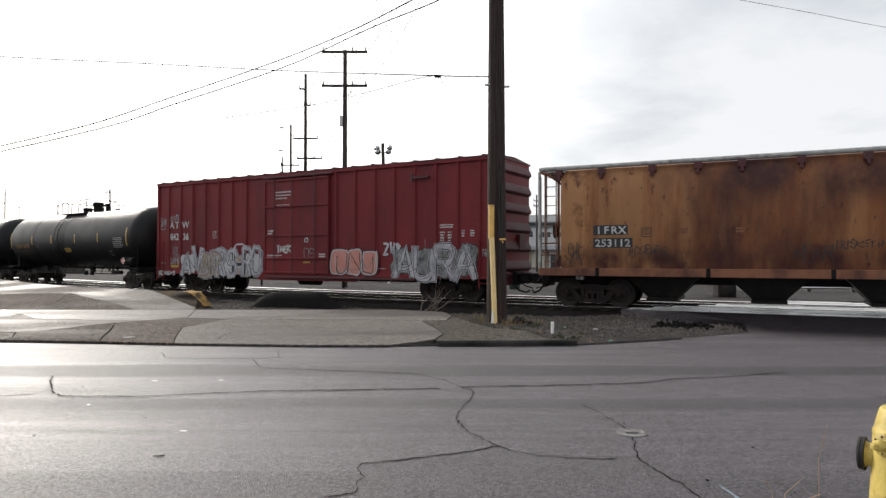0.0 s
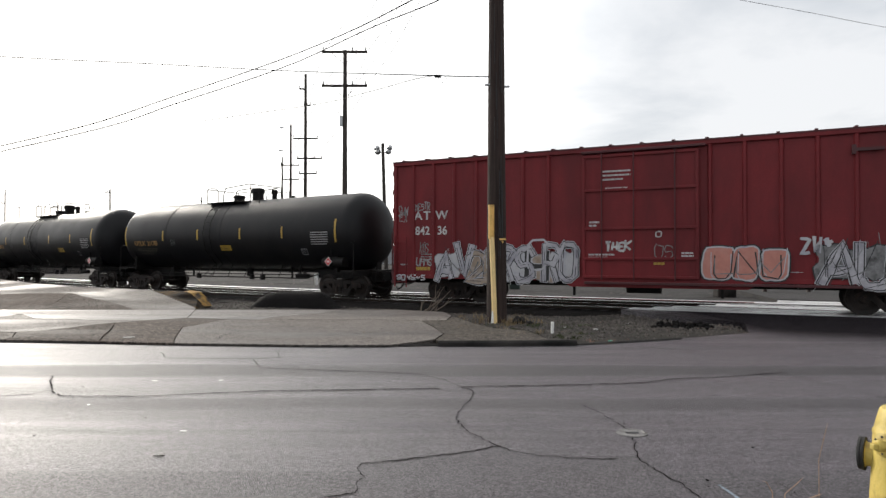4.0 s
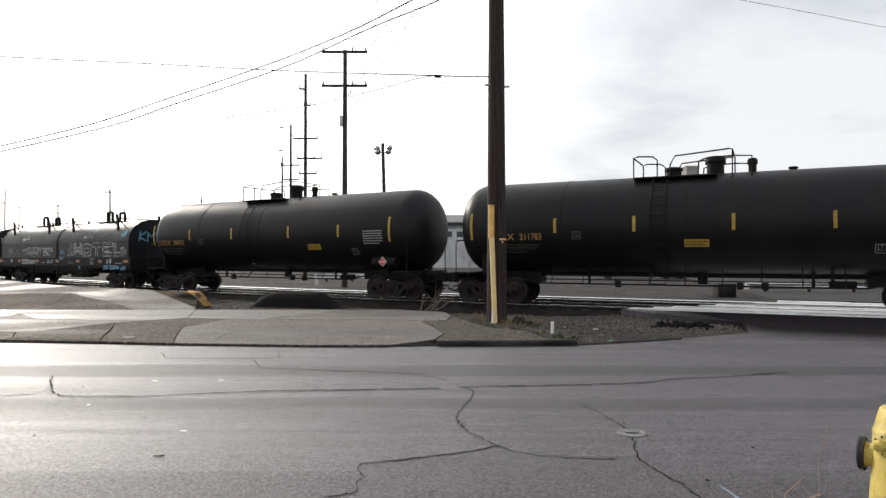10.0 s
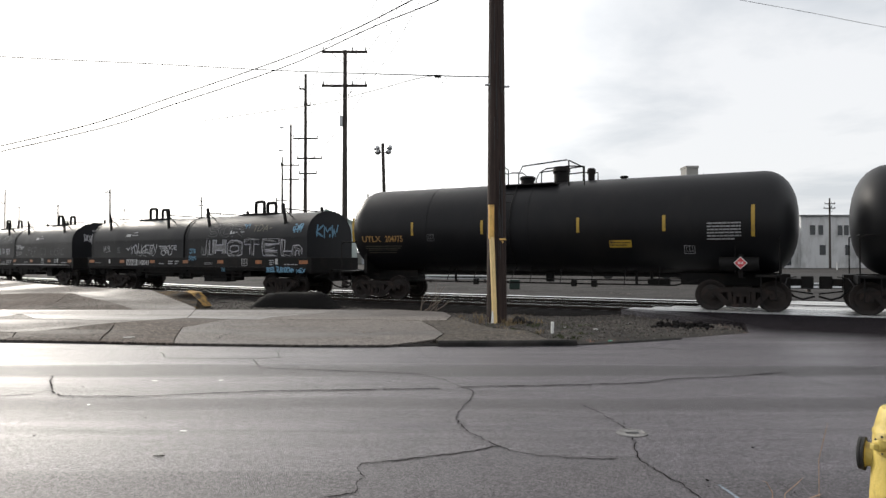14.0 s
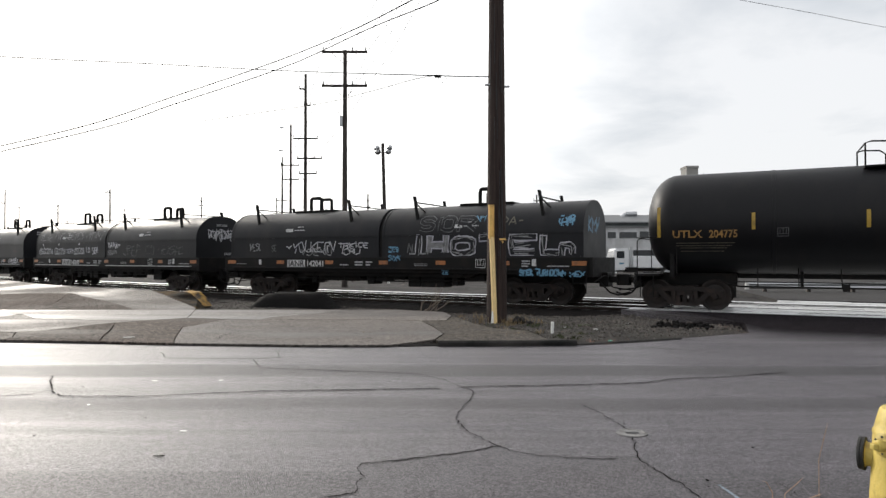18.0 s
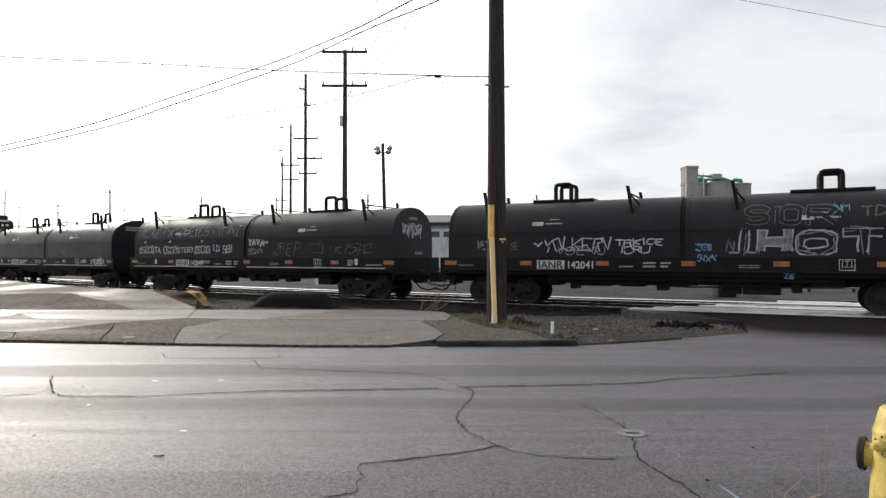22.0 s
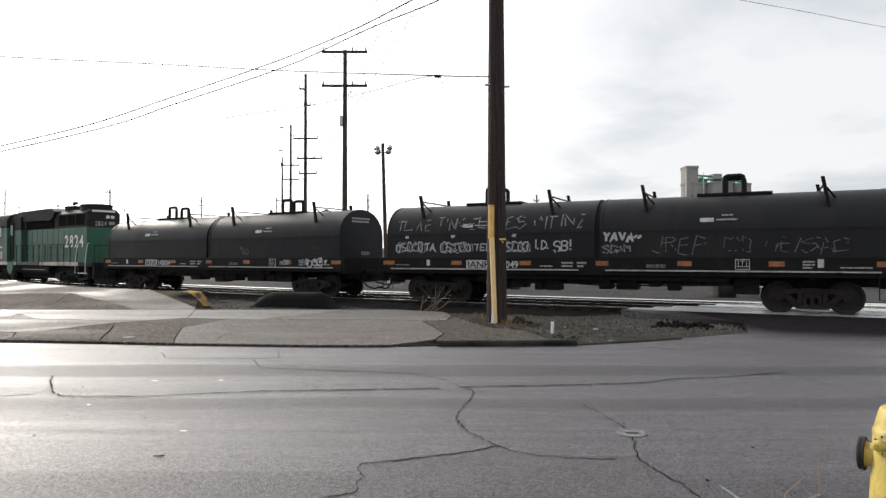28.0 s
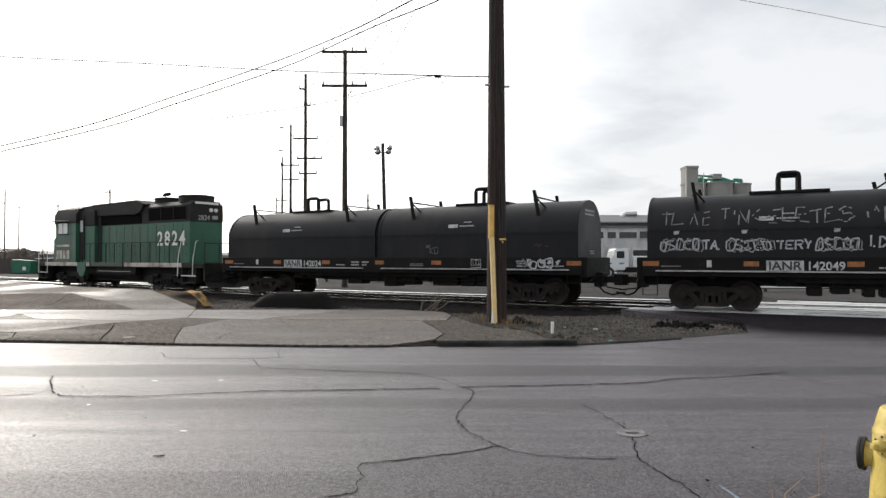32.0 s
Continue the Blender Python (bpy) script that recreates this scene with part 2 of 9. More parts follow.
M = {}
# the last entry paints the train's shade on the street by the crossing
M["asphalt"] = wet_surface("wet_asphalt", (0.086, 0.077, 0.086), 0.25, 0.52, 0.30, 0.5, 1.0, 125, vary=0.9, dark=0.78, stretch=(0.22, 1, 1), bump_dist=0.009, bands=0.16, speckle=0.9, lanes=LANES, wet_bump=0.75, edge=0.55, train_shade=(0.469, 0.883, 13.2, 16.6, 5.0, 7.5, 0.22))
M["asphalt_patch"] = wet_surface("newer_asphalt", (0.080, 0.072, 0.078), 0.42, 0.6, 0.5, 0.3, 1.0, 150, vary=0.85, dark=0.8, bump_dist=0.008, speckle=0.8, spec=0.4)
M["yard_road"] = surface("damp_yard_road", (0.055, 0.053, 0.052), 0.85, vary=0.3, scale=0.6, bump=0.5, bscale=60, dirt=(0.035, 0.033, 0.032), dirt_scale=0.3, spec=0.1)
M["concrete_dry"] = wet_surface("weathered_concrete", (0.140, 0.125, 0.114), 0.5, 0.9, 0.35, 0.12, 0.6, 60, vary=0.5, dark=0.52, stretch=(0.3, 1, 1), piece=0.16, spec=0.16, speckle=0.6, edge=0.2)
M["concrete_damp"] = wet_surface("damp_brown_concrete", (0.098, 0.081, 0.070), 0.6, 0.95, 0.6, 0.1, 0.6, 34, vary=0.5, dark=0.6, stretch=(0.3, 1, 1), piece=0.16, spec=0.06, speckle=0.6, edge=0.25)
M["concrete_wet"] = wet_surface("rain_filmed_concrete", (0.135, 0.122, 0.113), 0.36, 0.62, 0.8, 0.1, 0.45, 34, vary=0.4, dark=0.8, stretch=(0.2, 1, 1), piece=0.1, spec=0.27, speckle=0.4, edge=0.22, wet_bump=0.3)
M["mossy"] = wet_surface("mossy_concrete", (0.078, 0.068, 0.058), 0.6, 0.9, 0.9, 0.1, 0.8, 34, vary=0.6, dark=0.55, stretch=(0.5, 1, 1), spec=0.1, speckle=0.6, edge=0.3)
M["panel"] = wet_surface("wet_crossing_concrete", (0.62, 0.62, 0.62), 0.12, 0.5, 2.4, 0.0, 0.25, 30, dark=0.36, stretch=(0.16, 1, 1), edge=0.25, piece=0.2)
# concrete darkened so the kerb's shadow line is part of the colour
M["kerb"] = surface("shade_toned_concrete", (0.04, 0.037, 0.035), 0.8, vary=0.45, scale=4, bump=0.5, dirt=(0.012, 0.012, 0.012), dirt_amount=0.7, spec=0.1)
M["gravel"] = surface("yard_gravel", (0.052, 0.049, 0.047), 0.9, vary=0.6, scale=1.2, bump=0.8, bscale=38, dirt=(0.026, 0.024, 0.023), dirt_scale=0.25, spec=0.08)
# dark stone taken down to near-black to include the train's shade
M["ballast"] = surface("shaded_ballast_stone", (0.0135, 0.012, 0.0115), 0.95, vary=0.6, scale=3, bump=1.0, bscale=26, dirt=(0.008, 0.007, 0.0065), dirt_scale=0.6, spec=0.03)
M["pebble"] = surface("pebble_stone", (0.115, 0.102, 0.092), 0.75, vary=0.4, scale=5, bump=0.3, island=0.95, spec=0.3)
M["verge"] = surface("verge_soil_gravel", (0.036, 0.032, 0.028), 0.9, vary=0.6, scale=2.2, bump=1.0, bscale=34, dirt=(0.030, 0.033, 0.014), dirt_amount=0.3, dirt_scale=0.8, spec=0.25)
M["crack"] = surface("tar_crack", (0.014, 0.013, 0.013), 0.9, vary=0.5, scale=20, spec=0.05)
M["rail"] = surface("rail_steel", (0.85, 0.84, 0.82), 0.22, metal=1.0, vary=0.05, scale=3, bump=0.0, rvary=0.04)
M["railweb"] = surface("rusty_rail", (0.020, 0.014, 0.012), 0.8, vary=0.4, scale=8, bump=0.3, spec=0.2)
M["tie"] = surface("creosoted_sleeper", (0.018, 0.016, 0.014), 0.85, vary=0.4, scale=7, bump=0.5, bscale=40, spec=0.2)
M["red"] = surface("faded_red_paint", (0.168, 0.0195, 0.0235), 0.55, vary=0.16, scale=0.9, bump=0.08, bscale=18, dirt=(0.106, 0.0145, 0.0175), dirt_amount=0.6, dirt_scale=0.7, streak=0.8, spec=0.25)
# darker copy of the red; shade on the boxcar's ends is in this colour
M["red_dark"] = surface("shaded_red", (0.072, 0.012, 0.016), 0.6, vary=0.2, scale=1.2, bump=0.08, dirt=(0.05, 0.02, 0.02), dirt_scale=0.8)
M["tank"] = surface("black_tank_paint", (0.0088, 0.0088, 0.0102), 0.45, vary=0.3, scale=0.8, bump=0.05, bscale=25, dirt=(0.0145, 0.0135, 0.0135), dirt_amount=0.4, dirt_scale=0.6, streak=0.7, spec=0.2)
M["coil"] = surface("black_cover_paint", (0.0095, 0.0100, 0.0122), 0.48, vary=0.3, scale=0.8, bump=0.06, bscale=25, dirt=(0.0185, 0.0178, 0.0185), dirt_amount=0.45, dirt_scale=0.7, streak=0.8, spec=0.22)
M["black"] = surface("black_steel", (0.0065, 0.006, 0.006), 0.65, vary=0.4, scale=5, bump=0.15, dirt=(0.016, 0.012, 0.010), dirt_amount=0.4, dirt_scale=2, spec=0.18)
M["truck"] = surface("grimy_cast_steel", (0.016, 0.0125, 0.0115), 0.75, vary=0.4, scale=6, bump=0.35, dirt=(0.036, 0.024, 0.019), dirt_amount=0.5, dirt_scale=4, spec=0.25)
M["wheel"] = surface("brown_wheel_steel", (0.022, 0.016, 0.0135), 0.6, vary=0.3, scale=8, bump=0.2, dirt=(0.010, 0.009, 0.009), dirt_scale=3, spec=0.3)
M["yellow"] = surface("yellow_marking", (0.42, 0.27, 0.035), 0.5, vary=0.2, scale=8, dirt=(0.15, 0.10, 0.03), dirt_scale=4)
M["orange"] = surface("orange_reflector", (0.33, 0.115, 0.03), 0.4, vary=0.25, scale=9, dirt=(0.12, 0.06, 0.03), dirt_amount=0.5, dirt_scale=5)
M["white"] = surface("white_stencil", (0.5, 0.5, 0.5), 0.55, vary=0.2, scale=8, dirt=(0.22, 0.22, 0.22), dirt_amount=0.6, dirt_scale=6)
M["grey"] = surface("grey_stencil", (0.30, 0.30, 0.31), 0.55, vary=0.2, scale=8)
M["gold"] = surface("orange_lettering", (0.36, 0.20, 0.06), 0.5, vary=0.2, scale=12, dirt=(0.1, 0.07, 0.04), dirt_scale=9)
M["plac_red"] = surface("placard_red", (0.55, 0.05, 0.06), 0.4, vary=0.1)
M["ledge"] = surface("pale_walkway_edge", (0.38, 0.38, 0.37), 0.5, vary=0.25, scale=3, dirt=(0.12, 0.12, 0.12), dirt_scale=3)
M["g_white"] = surface("spray_silver_white", (0.44, 0.44, 0.46), 0.5, vary=0.2, scale=5, dirt=(0.30, 0.30, 0.36), dirt_amount=0.5, dirt_scale=2.5)
M["g_tan"] = surface("spray_tan", (0.29, 0.22, 0.165), 0.5, vary=0.25, scale=5, dirt=(0.36, 0.33, 0.32), dirt_amount=0.6, dirt_scale=2.5)
M["g_lilac"] = surface("spray_silver_lilac", (0.43, 0.42, 0.455), 0.5, vary=0.25, scale=5, dirt=(0.24, 0.235, 0.28), dirt_amount=0.7, dirt_scale=2.0)
M["g_pink"] = surface("spray_salmon", (0.46, 0.19, 0.15), 0.5, vary=0.15, scale=5, dirt=(0.5, 0.24, 0.2), dirt_scale=3)
M["g_faint"] = surface("worn_white_spray", (0.27, 0.27, 0.28), 0.55, vary=0.35, scale=9, dirt=(0.06, 0.06, 0.06), dirt_amount=0.55, dirt_scale=5)
M["g_dim"] = surface("faded_grey_spray", (0.10, 0.10, 0.105), 0.55, vary=0.4, scale=9, dirt=(0.03, 0.03, 0.03), dirt_amount=0.5, dirt_scale=4)
M["g_dim2"] = surface("faded_pale_spray", (0.19, 0.19, 0.195), 0.55, vary=0.4, scale=9, dirt=(0.05, 0.05, 0.05), dirt_amount=0.5, dirt_scale=4)
M["g_brown"] = surface("faded_brown_spray", (0.095, 0.085, 0.06), 0.55, vary=0.4, scale=9, dirt=(0.03, 0.03, 0.03), dirt_amount=0.5, dirt_scale=4)
M["g_black"] = surface("spray_black", (0.02, 0.02, 0.022), 0.5, vary=0.3, scale=5)
M["g_blue"] = surface("spray_blue", (0.10, 0.24, 0.36), 0.5, vary=0.3, scale=5)


def rust_surface(name, paint, rust, deep):
    """Old paint over steel: sun-bleached panels, rust washed down in streaks, deep rust in broad patches."""
    m = bpy.data.materials.new(name)
    m.use_nodes = True
    n, l = m.node_tree.nodes, m.node_tree.links
    bs = n["Principled BSDF"]
    tc = n.new("ShaderNodeTexCoord")

    def field(scale, squash, detail, lo, hi, shift):
        mp = n.new("ShaderNodeMapping")
        mp.inputs["Scale"].default_value, mp.inputs["Location"].default_value = squash, (shift, 0, 0)
        l.new(tc.outputs["Object"], mp.inputs["Vector"])
        t = n.new("ShaderNodeTexNoise")
        t.inputs["Scale"].default_value, t.inputs["Detail"].default_value, t.inputs["Roughness"].default_value = scale, detail, 0.62
        l.new(mp.outputs[0], t.inputs["Vector"])
        r = n.new("ShaderNodeMapRange")
        r.inputs["From Min"].default_value, r.inputs["From Max"].default_value = lo, hi
        l.new(t.outputs["Fac"], r.inputs["Value"])
        return r.outputs[0]

    def over(a, fac, b):
        x = n.new("ShaderNodeMix")
        x.data_type = "RGBA"
        x.inputs["B"].default_value = (*b, 1)
        if isinstance(a, tuple):
            x.inputs["A"].default_value = (*a, 1)
        else:
            l.new(a, x.inputs["A"])
        l.new(fac, x.inputs["Factor"])
        return x.outputs["Result"]
    pale = tuple(min(1, c * 1.35) for c in paint)
    col = over(paint, field(0.7, (1.2, 1.2, 0.35), 6, 0.42, 0.66, 3), pale)
    col = over(col, field(1.5, (1.6, 1.6, 0.12), 8, 0.48, 0.72, 11), rust)
    # the car's first bays kept most of their paint; a grimy band runs along the lower side
    xyz = n.new("ShaderNodeSeparateXYZ")
    l.new(tc.outputs["Object"], xyz.inputs[0])

    def zone(axis, lo, hi):
        r = n.new("ShaderNodeMapRange")
        r.interpolation_type = "SMOOTHSTEP"
        r.inputs["From Min"].default_value, r.inputs["From Max"].default_value = lo, hi
        l.new(xyz.outputs[axis], r.inputs["Value"])
        return r.outputs[0]

    def times(a, b):
        q = n.new("ShaderNodeMath")
        q.operation = "MULTIPLY"
        l.new(a, q.inputs[0])
        l.new(b, q.inputs[1])
        return q.outputs[0]
    bay = zone("X", -5.6, -3.0)
    col = over(col, times(field(0.9, (1.2, 1.2, 0.2), 8, 0.28, 0.6, 4.2), bay), rust)
    col = over(col, times(field(0.5, (1.3, 1.3, 0.4), 9, 0.47, 0.70, 6.2), bay), deep)
    col = over(col, times(field(0.55, (1, 1, 0.8), 8, 0.40, 0.6, 17.0), times(zone("Z", 2.9, 3.9), bay)), deep)
    col = over(col, times(field(1.1, (1, 1, 0.5), 8, 0.36, 0.62, 9.0), zone("Z", 2.25, 1.55)), deep)
    col = over(col, field(0.9, (1, 1, 0.9), 9, 0.58, 0.72, 2.2), deep)
    col = over(col, field(5.0, (1, 1, 0.5), 7, 0.60, 0.72, 1), deep)
    l.new(col, bs.inputs["Base Color"])
    bs.inputs["Roughness"].default_value = 0.6
    bs.inputs["Specular IOR Level"].default_value = 0.35
    bp = n.new("ShaderNodeBump")
    bp.inputs["Strength"].default_value, bp.inputs["Distance"].default_value = 0.2, 0.02
    l.new(field(9, (1, 1, 0.6), 5, 0, 1, 0), bp.inputs["Height"])
    l.new(bp.outputs[0], bs.inputs["Normal"])
    return m


M["rustcar"] = rust_surface("rust_streaked_tan", (0.285, 0.138, 0.058), (0.180, 0.058, 0.0175), (0.048, 0.013, 0.010))
M["rustpale"] = surface("faded_orange_paint", (0.22, 0.085, 0.04), 0.6, vary=0.3, scale=1.5, dirt=(0.075, 0.022, 0.014), dirt_amount=0.65, dirt_scale=1.2, streak=0.5)
M["green"] = surface("locomotive_green", (0.020, 0.098, 0.058), 0.5, vary=0.2, scale=1.5, bump=0.06, dirt=(0.014, 0.045, 0.03), dirt_amount=0.55, dirt_scale=0.9, streak=0.8)
M["loco_black"] = surface("locomotive_black", (0.019, 0.0185, 0.018), 0.68, vary=0.25, scale=2, bump=0.08, dirt=(0.034, 0.032, 0.03), dirt_scale=1, spec=0.2)
M["sillwhite"] = surface("worn_white_stripe", (0.5, 0.47, 0.42), 0.55, vary=0.2, scale=4, dirt=(0.16, 0.08, 0.05), dirt_amount=0.6, dirt_scale=1.6)
M["sillgreen"] = surface("grimy_green_sill", (0.05, 0.075, 0.055), 0.6, vary=0.3, scale=4, dirt=(0.10, 0.085, 0.07), dirt_amount=0.5, dirt_scale=2.5)
M["polewood"] = surface("weathered_pole_wood", (0.047, 0.038, 0.033), 0.85, vary=0.5, scale=5, bump=0.7, bscale=30, dirt=(0.022, 0.018, 0.016), dirt_amount=0.6, dirt_scale=3, streak=1.0)
# near-black that carries the shade inside the locomotive's openings
M["void"] = surface("recess_shade", (0.004, 0.004, 0.004), 0.9, vary=0.3, scale=6, bump=0.0, spec=0.05)


def wood_surface(name, dark, pale):
    """Weathered pole wood: long upright grain, checks and paler worn fibres."""
    m = bpy.data.materials.new(name)
    m.use_nodes = True
    n, l = m.node_tree.nodes, m.node_tree.links
    bs = n["Principled BSDF"]
    tc = n.new("ShaderNodeTexCoord")
    out = []
    for sc, sq, det in ((1.0, (22, 22, 0.8), 7), (1.0, (60, 60, 2.2), 4), (1.0, (3, 3, 0.9), 5)):
        mp = n.new("ShaderNodeMapping")
        mp.inputs["Scale"].default_value = sq
        l.new(tc.outputs["Object"], mp.inputs["Vector"])
        t = n.new("ShaderNodeTexNoise")
        t.inputs["Scale"].default_value, t.inputs["Detail"].default_value, t.inputs["Roughness"].default_value = sc, det, 0.6
        l.new(mp.outputs[0], t.inputs["Vector"])
        out.append(t.outputs["Fac"])
    s1 = n.new("ShaderNodeMath")
    s1.operation = "MULTIPLY_ADD"
    s1.inputs[1].default_value = 0.55
    l.new(out[1], s1.inputs[0])
    s2 = n.new("ShaderNodeMath")
    s2.operation = "MULTIPLY_ADD"
    s2.inputs[1].default_value = 0.45
    l.new(out[2], s2.inputs[0])
    l.new(out[0], s2.inputs[2])
    l.new(s2.outputs[0], s1.inputs[2])
    r = n.new("ShaderNodeValToRGB")
    r.color_ramp.elements[0].position, r.color_ramp.elements[0].color = 0.40, (*[c * 0.35 for c in dark], 1)
    r.color_ramp.elements[1].position, r.color_ramp.elements[1].color = 1.0, (*pale, 1)
    r.color_ramp.elements.new(0.5).color = (*dark, 1)
    half = n.new("ShaderNodeMath")
    half.operation = "MULTIPLY"
    half.inputs[1].default_value = 0.62
    l.new(s1.outputs[0], half.inputs[0])
    l.new(half.outputs[0], r.inputs["Fac"])
    l.new(r.outputs["Color"], bs.inputs["Base Color"])
    bs.inputs["Roughness"].default_value = 0.85
    bs.inputs["Specular IOR Level"].default_value = 0.25
    bp = n.new("ShaderNodeBump")
    bp.inputs["Strength"].default_value, bp.inputs["Distance"].default_value = 1.0, 0.02
    l.new(s1.outputs[0], bp.inputs["Height"])
    l.new(bp.outputs[0], bs.inputs["Normal"])
    return m


M["polegrain"] = wood_surface("grained_pole_wood", (0.020, 0.0135, 0.012), (0.080, 0.056, 0.048))
M["guard"] = surface("yellow_guy_guard", (0.74, 0.45, 0.13), 0.55, vary=0.15, scale=5, dirt=(0.3, 0.17, 0.05), dirt_scale=4)
M["guardpale"] = surface("pale_guy_guard", (0.78, 0.58, 0.27), 0.6, vary=0.15, scale=5)
M["hydrant"] = surface("yellow_hydrant_paint", (0.55, 0.42, 0.10), 0.5, vary=0.12, scale=8, bump=0.25, bscale=40, dirt=(0.26, 0.19, 0.05), dirt_amount=0.35, dirt_scale=9)
M["iron"] = surface("worn_cast_iron", (0.20, 0.195, 0.19), 0.5, metal=0.3, vary=0.35, scale=30, bump=0.3, dirt=(0.06, 0.055, 0.05), dirt_amount=0.5, dirt_scale=12)
M["wire"] = surface("dark_cable", (0.02, 0.02, 0.02), 0.7, spec=0.2)
M["galv"] = surface("galvanised_steel", (0.45, 0.46, 0.47), 0.4, metal=0.8, vary=0.15, scale=4, bump=0.1)
M["silo"] = surface("silo_concrete", (0.27, 0.265, 0.25), 0.8, vary=0.15, scale=0.25, bump=0.1, dirt=(0.20, 0.195, 0.185), dirt_scale=0.12, streak=0.9)
M["shed"] = surface("shed_metal", (0.30, 0.31, 0.325), 0.5, metal=0.2, vary=0.15, scale=0.8, bump=0.1, dirt=(0.22, 0.225, 0.235), dirt_scale=0.5, streak=0.8)
M["cladding"] = surface("pale_cladding", (0.56, 0.565, 0.57), 0.6, vary=0.12, scale=0.6, dirt=(0.34, 0.34, 0.335), dirt_scale=0.5, streak=0.7)
M["roofgrey"] = surface("grey_roof", (0.16, 0.165, 0.17), 0.7, vary=0.2, scale=0.6)
M["pale_glass"] = surface("bright_cab_glass", (0.55, 0.57, 0.58), 0.1, vary=0.2, scale=1, bump=0.0)
M["darkglass"] = surface("dark_window_glass", (0.03, 0.034, 0.038), 0.1, vary=0.2, scale=1, bump=0.0)
M["greenpipe"] = surface("green_plant_paint", (0.05, 0.24, 0.17), 0.5, vary=0.2, scale=1)
M["palegreen"] = surface("pale_green_cladding", (0.30, 0.36, 0.34), 0.6, vary=0.1, scale=0.5)
M["roofgreen"] = surface("green_roof_metal", (0.20, 0.27, 0.245), 0.5, vary=0.12, scale=0.5)
M["panelpale"] = surface("cream_wall_panel", (0.50, 0.46, 0.37), 0.6, vary=0.15, scale=1.2, dirt=(0.33, 0.29, 0.22), dirt_scale=0.6, streak=0.6)
M["paneltan"] = surface("tan_wall_panel", (0.30, 0.235, 0.16), 0.6, vary=0.2, scale=1.2, dirt=(0.18, 0.14, 0.10), dirt_scale=0.6, streak=0.6)
M["clerestory"] = surface("dark_green_clerestory", (0.045, 0.062, 0.058), 0.4, vary=0.4, scale=0.9, bump=0.05, dirt=(0.09, 0.10, 0.10), dirt_amount=0.5, dirt_scale=0.5)
M["truckwhite"] = surface("white_cab_paint", (0.72, 0.73, 0.74), 0.3, vary=0.06, scale=3, bump=0.02)
M["rubber"] = surface("tyre_rubber", (0.02, 0.02, 0.02), 0.8, vary=0.3, scale=8)
M["yellowkerb"] = surface("worn_yellow_kerb", (0.40, 0.235, 0.055), 0.8, vary=0.4, scale=5, bump=0.7, bscale=25, dirt=(0.045, 0.034, 0.026), dirt_amount=0.75, dirt_scale=2.6, spec=0.2)
M["barekerb"] = surface("dark_broken_concrete", (0.075, 0.048, 0.018), 0.85, vary=0.5, scale=4, bump=0.8, bscale=20, dirt=(0.012, 0.0095, 0.008), dirt_amount=1.0, dirt_scale=1.6, spec=0.05)
M["tar"] = surface("black_tar_mound", (0.007, 0.0065, 0.0065), 0.9, vary=0.5, scale=6, bump=0.9, bscale=40, spec=0.1)
M["weed"] = surface("dry_weed", (0.19, 0.14, 0.08), 0.85, vary=0.4, scale=9, island=0.5, spec=0.2)
M["straw"] = surface("dry_straw", (0.36, 0.25, 0.18), 0.8, vary=0.3, scale=9, island=0.4, spec=0.2)
M["leaf"] = surface("fallen_brown_leaf", (0.16, 0.075, 0.05), 0.8, vary=0.4, scale=9, island=0.6, spec=0.2)
M["moss"] = surface("verge_grass", (0.045, 0.058, 0.020), 0.85, vary=0.4, scale=9, island=0.5, spec=0.2)
M["twig"] = surface("bare_twig", (0.13, 0.10, 0.08), 0.8, vary=0.3, scale=9, island=0.3)
M["boxgreen"] = surface("dull_green_box_paint", (0.010, 0.024, 0.019), 0.6, vary=0.3, scale=4, bump=0.1)
M["bin"] = surface("green_bin_paint", (0.02, 0.13, 0.075), 0.5, vary=0.2, scale=2)
M["fence"] = surface("dark_fence_boards", (0.07, 0.06, 0.055), 0.8, vary=0.3, scale=3)
M["whitemark"] = surface("white_plastic", (0.7, 0.7, 0.68), 0.5, vary=0.1, scale=8)
M["paleblue"] = surface("pale_blue_paint", (0.19, 0.24, 0.29), 0.7, vary=0.3, scale=30, dirt=(0.07, 0.07, 0.07), dirt_amount=0.7, dirt_scale=25)


# ------------------------------------------------------------------ mesh helpers
def box(bm, x0, x1, y0, y1, z0, z1, m=None):
    v = [bm.verts.new(Vector(p) if m is None else m @ Vector(p)) for p in
         ((x0, y0, z0), (x1, y0, z0), (x1, y1, z0), (x0, y1, z0), (x0, y0, z1), (x1, y0, z1), (x1, y1, z1), (x0, y1, z1))]
    for f in ((3, 2, 1, 0), (4, 5, 6, 7), (0, 1, 5, 4), (1, 2, 6, 5), (2, 3, 7, 6), (3, 0, 4, 7)):
        bm.faces.new([v[i] for i in f])
    return v


def rod(bm, a, b, r, n=8, r2=None):
    """A capped round bar from a to b; r2 tapers its far end."""
    a, b = Vector(a), Vector(b)
    r2 = r if r2 is None else r2
    q = (b - a).to_track_quat("Z", "Y")
    ra, rb = [], []
    for i in range(n):
        d = Vector((math.cos(2 * math.pi * i / n), math.sin(2 * math.pi * i / n), 0))
        ra.append(bm.verts.new(a + q @ (d * r)))
        rb.append(bm.verts.new(b + q @ (d * r2)))
    for i in range(n):
        bm.faces.new((ra[i], ra[(i + 1) % n], rb[(i + 1) % n], rb[i]))
    bm.faces.new(ra[::-1])
    bm.faces.new(rb)


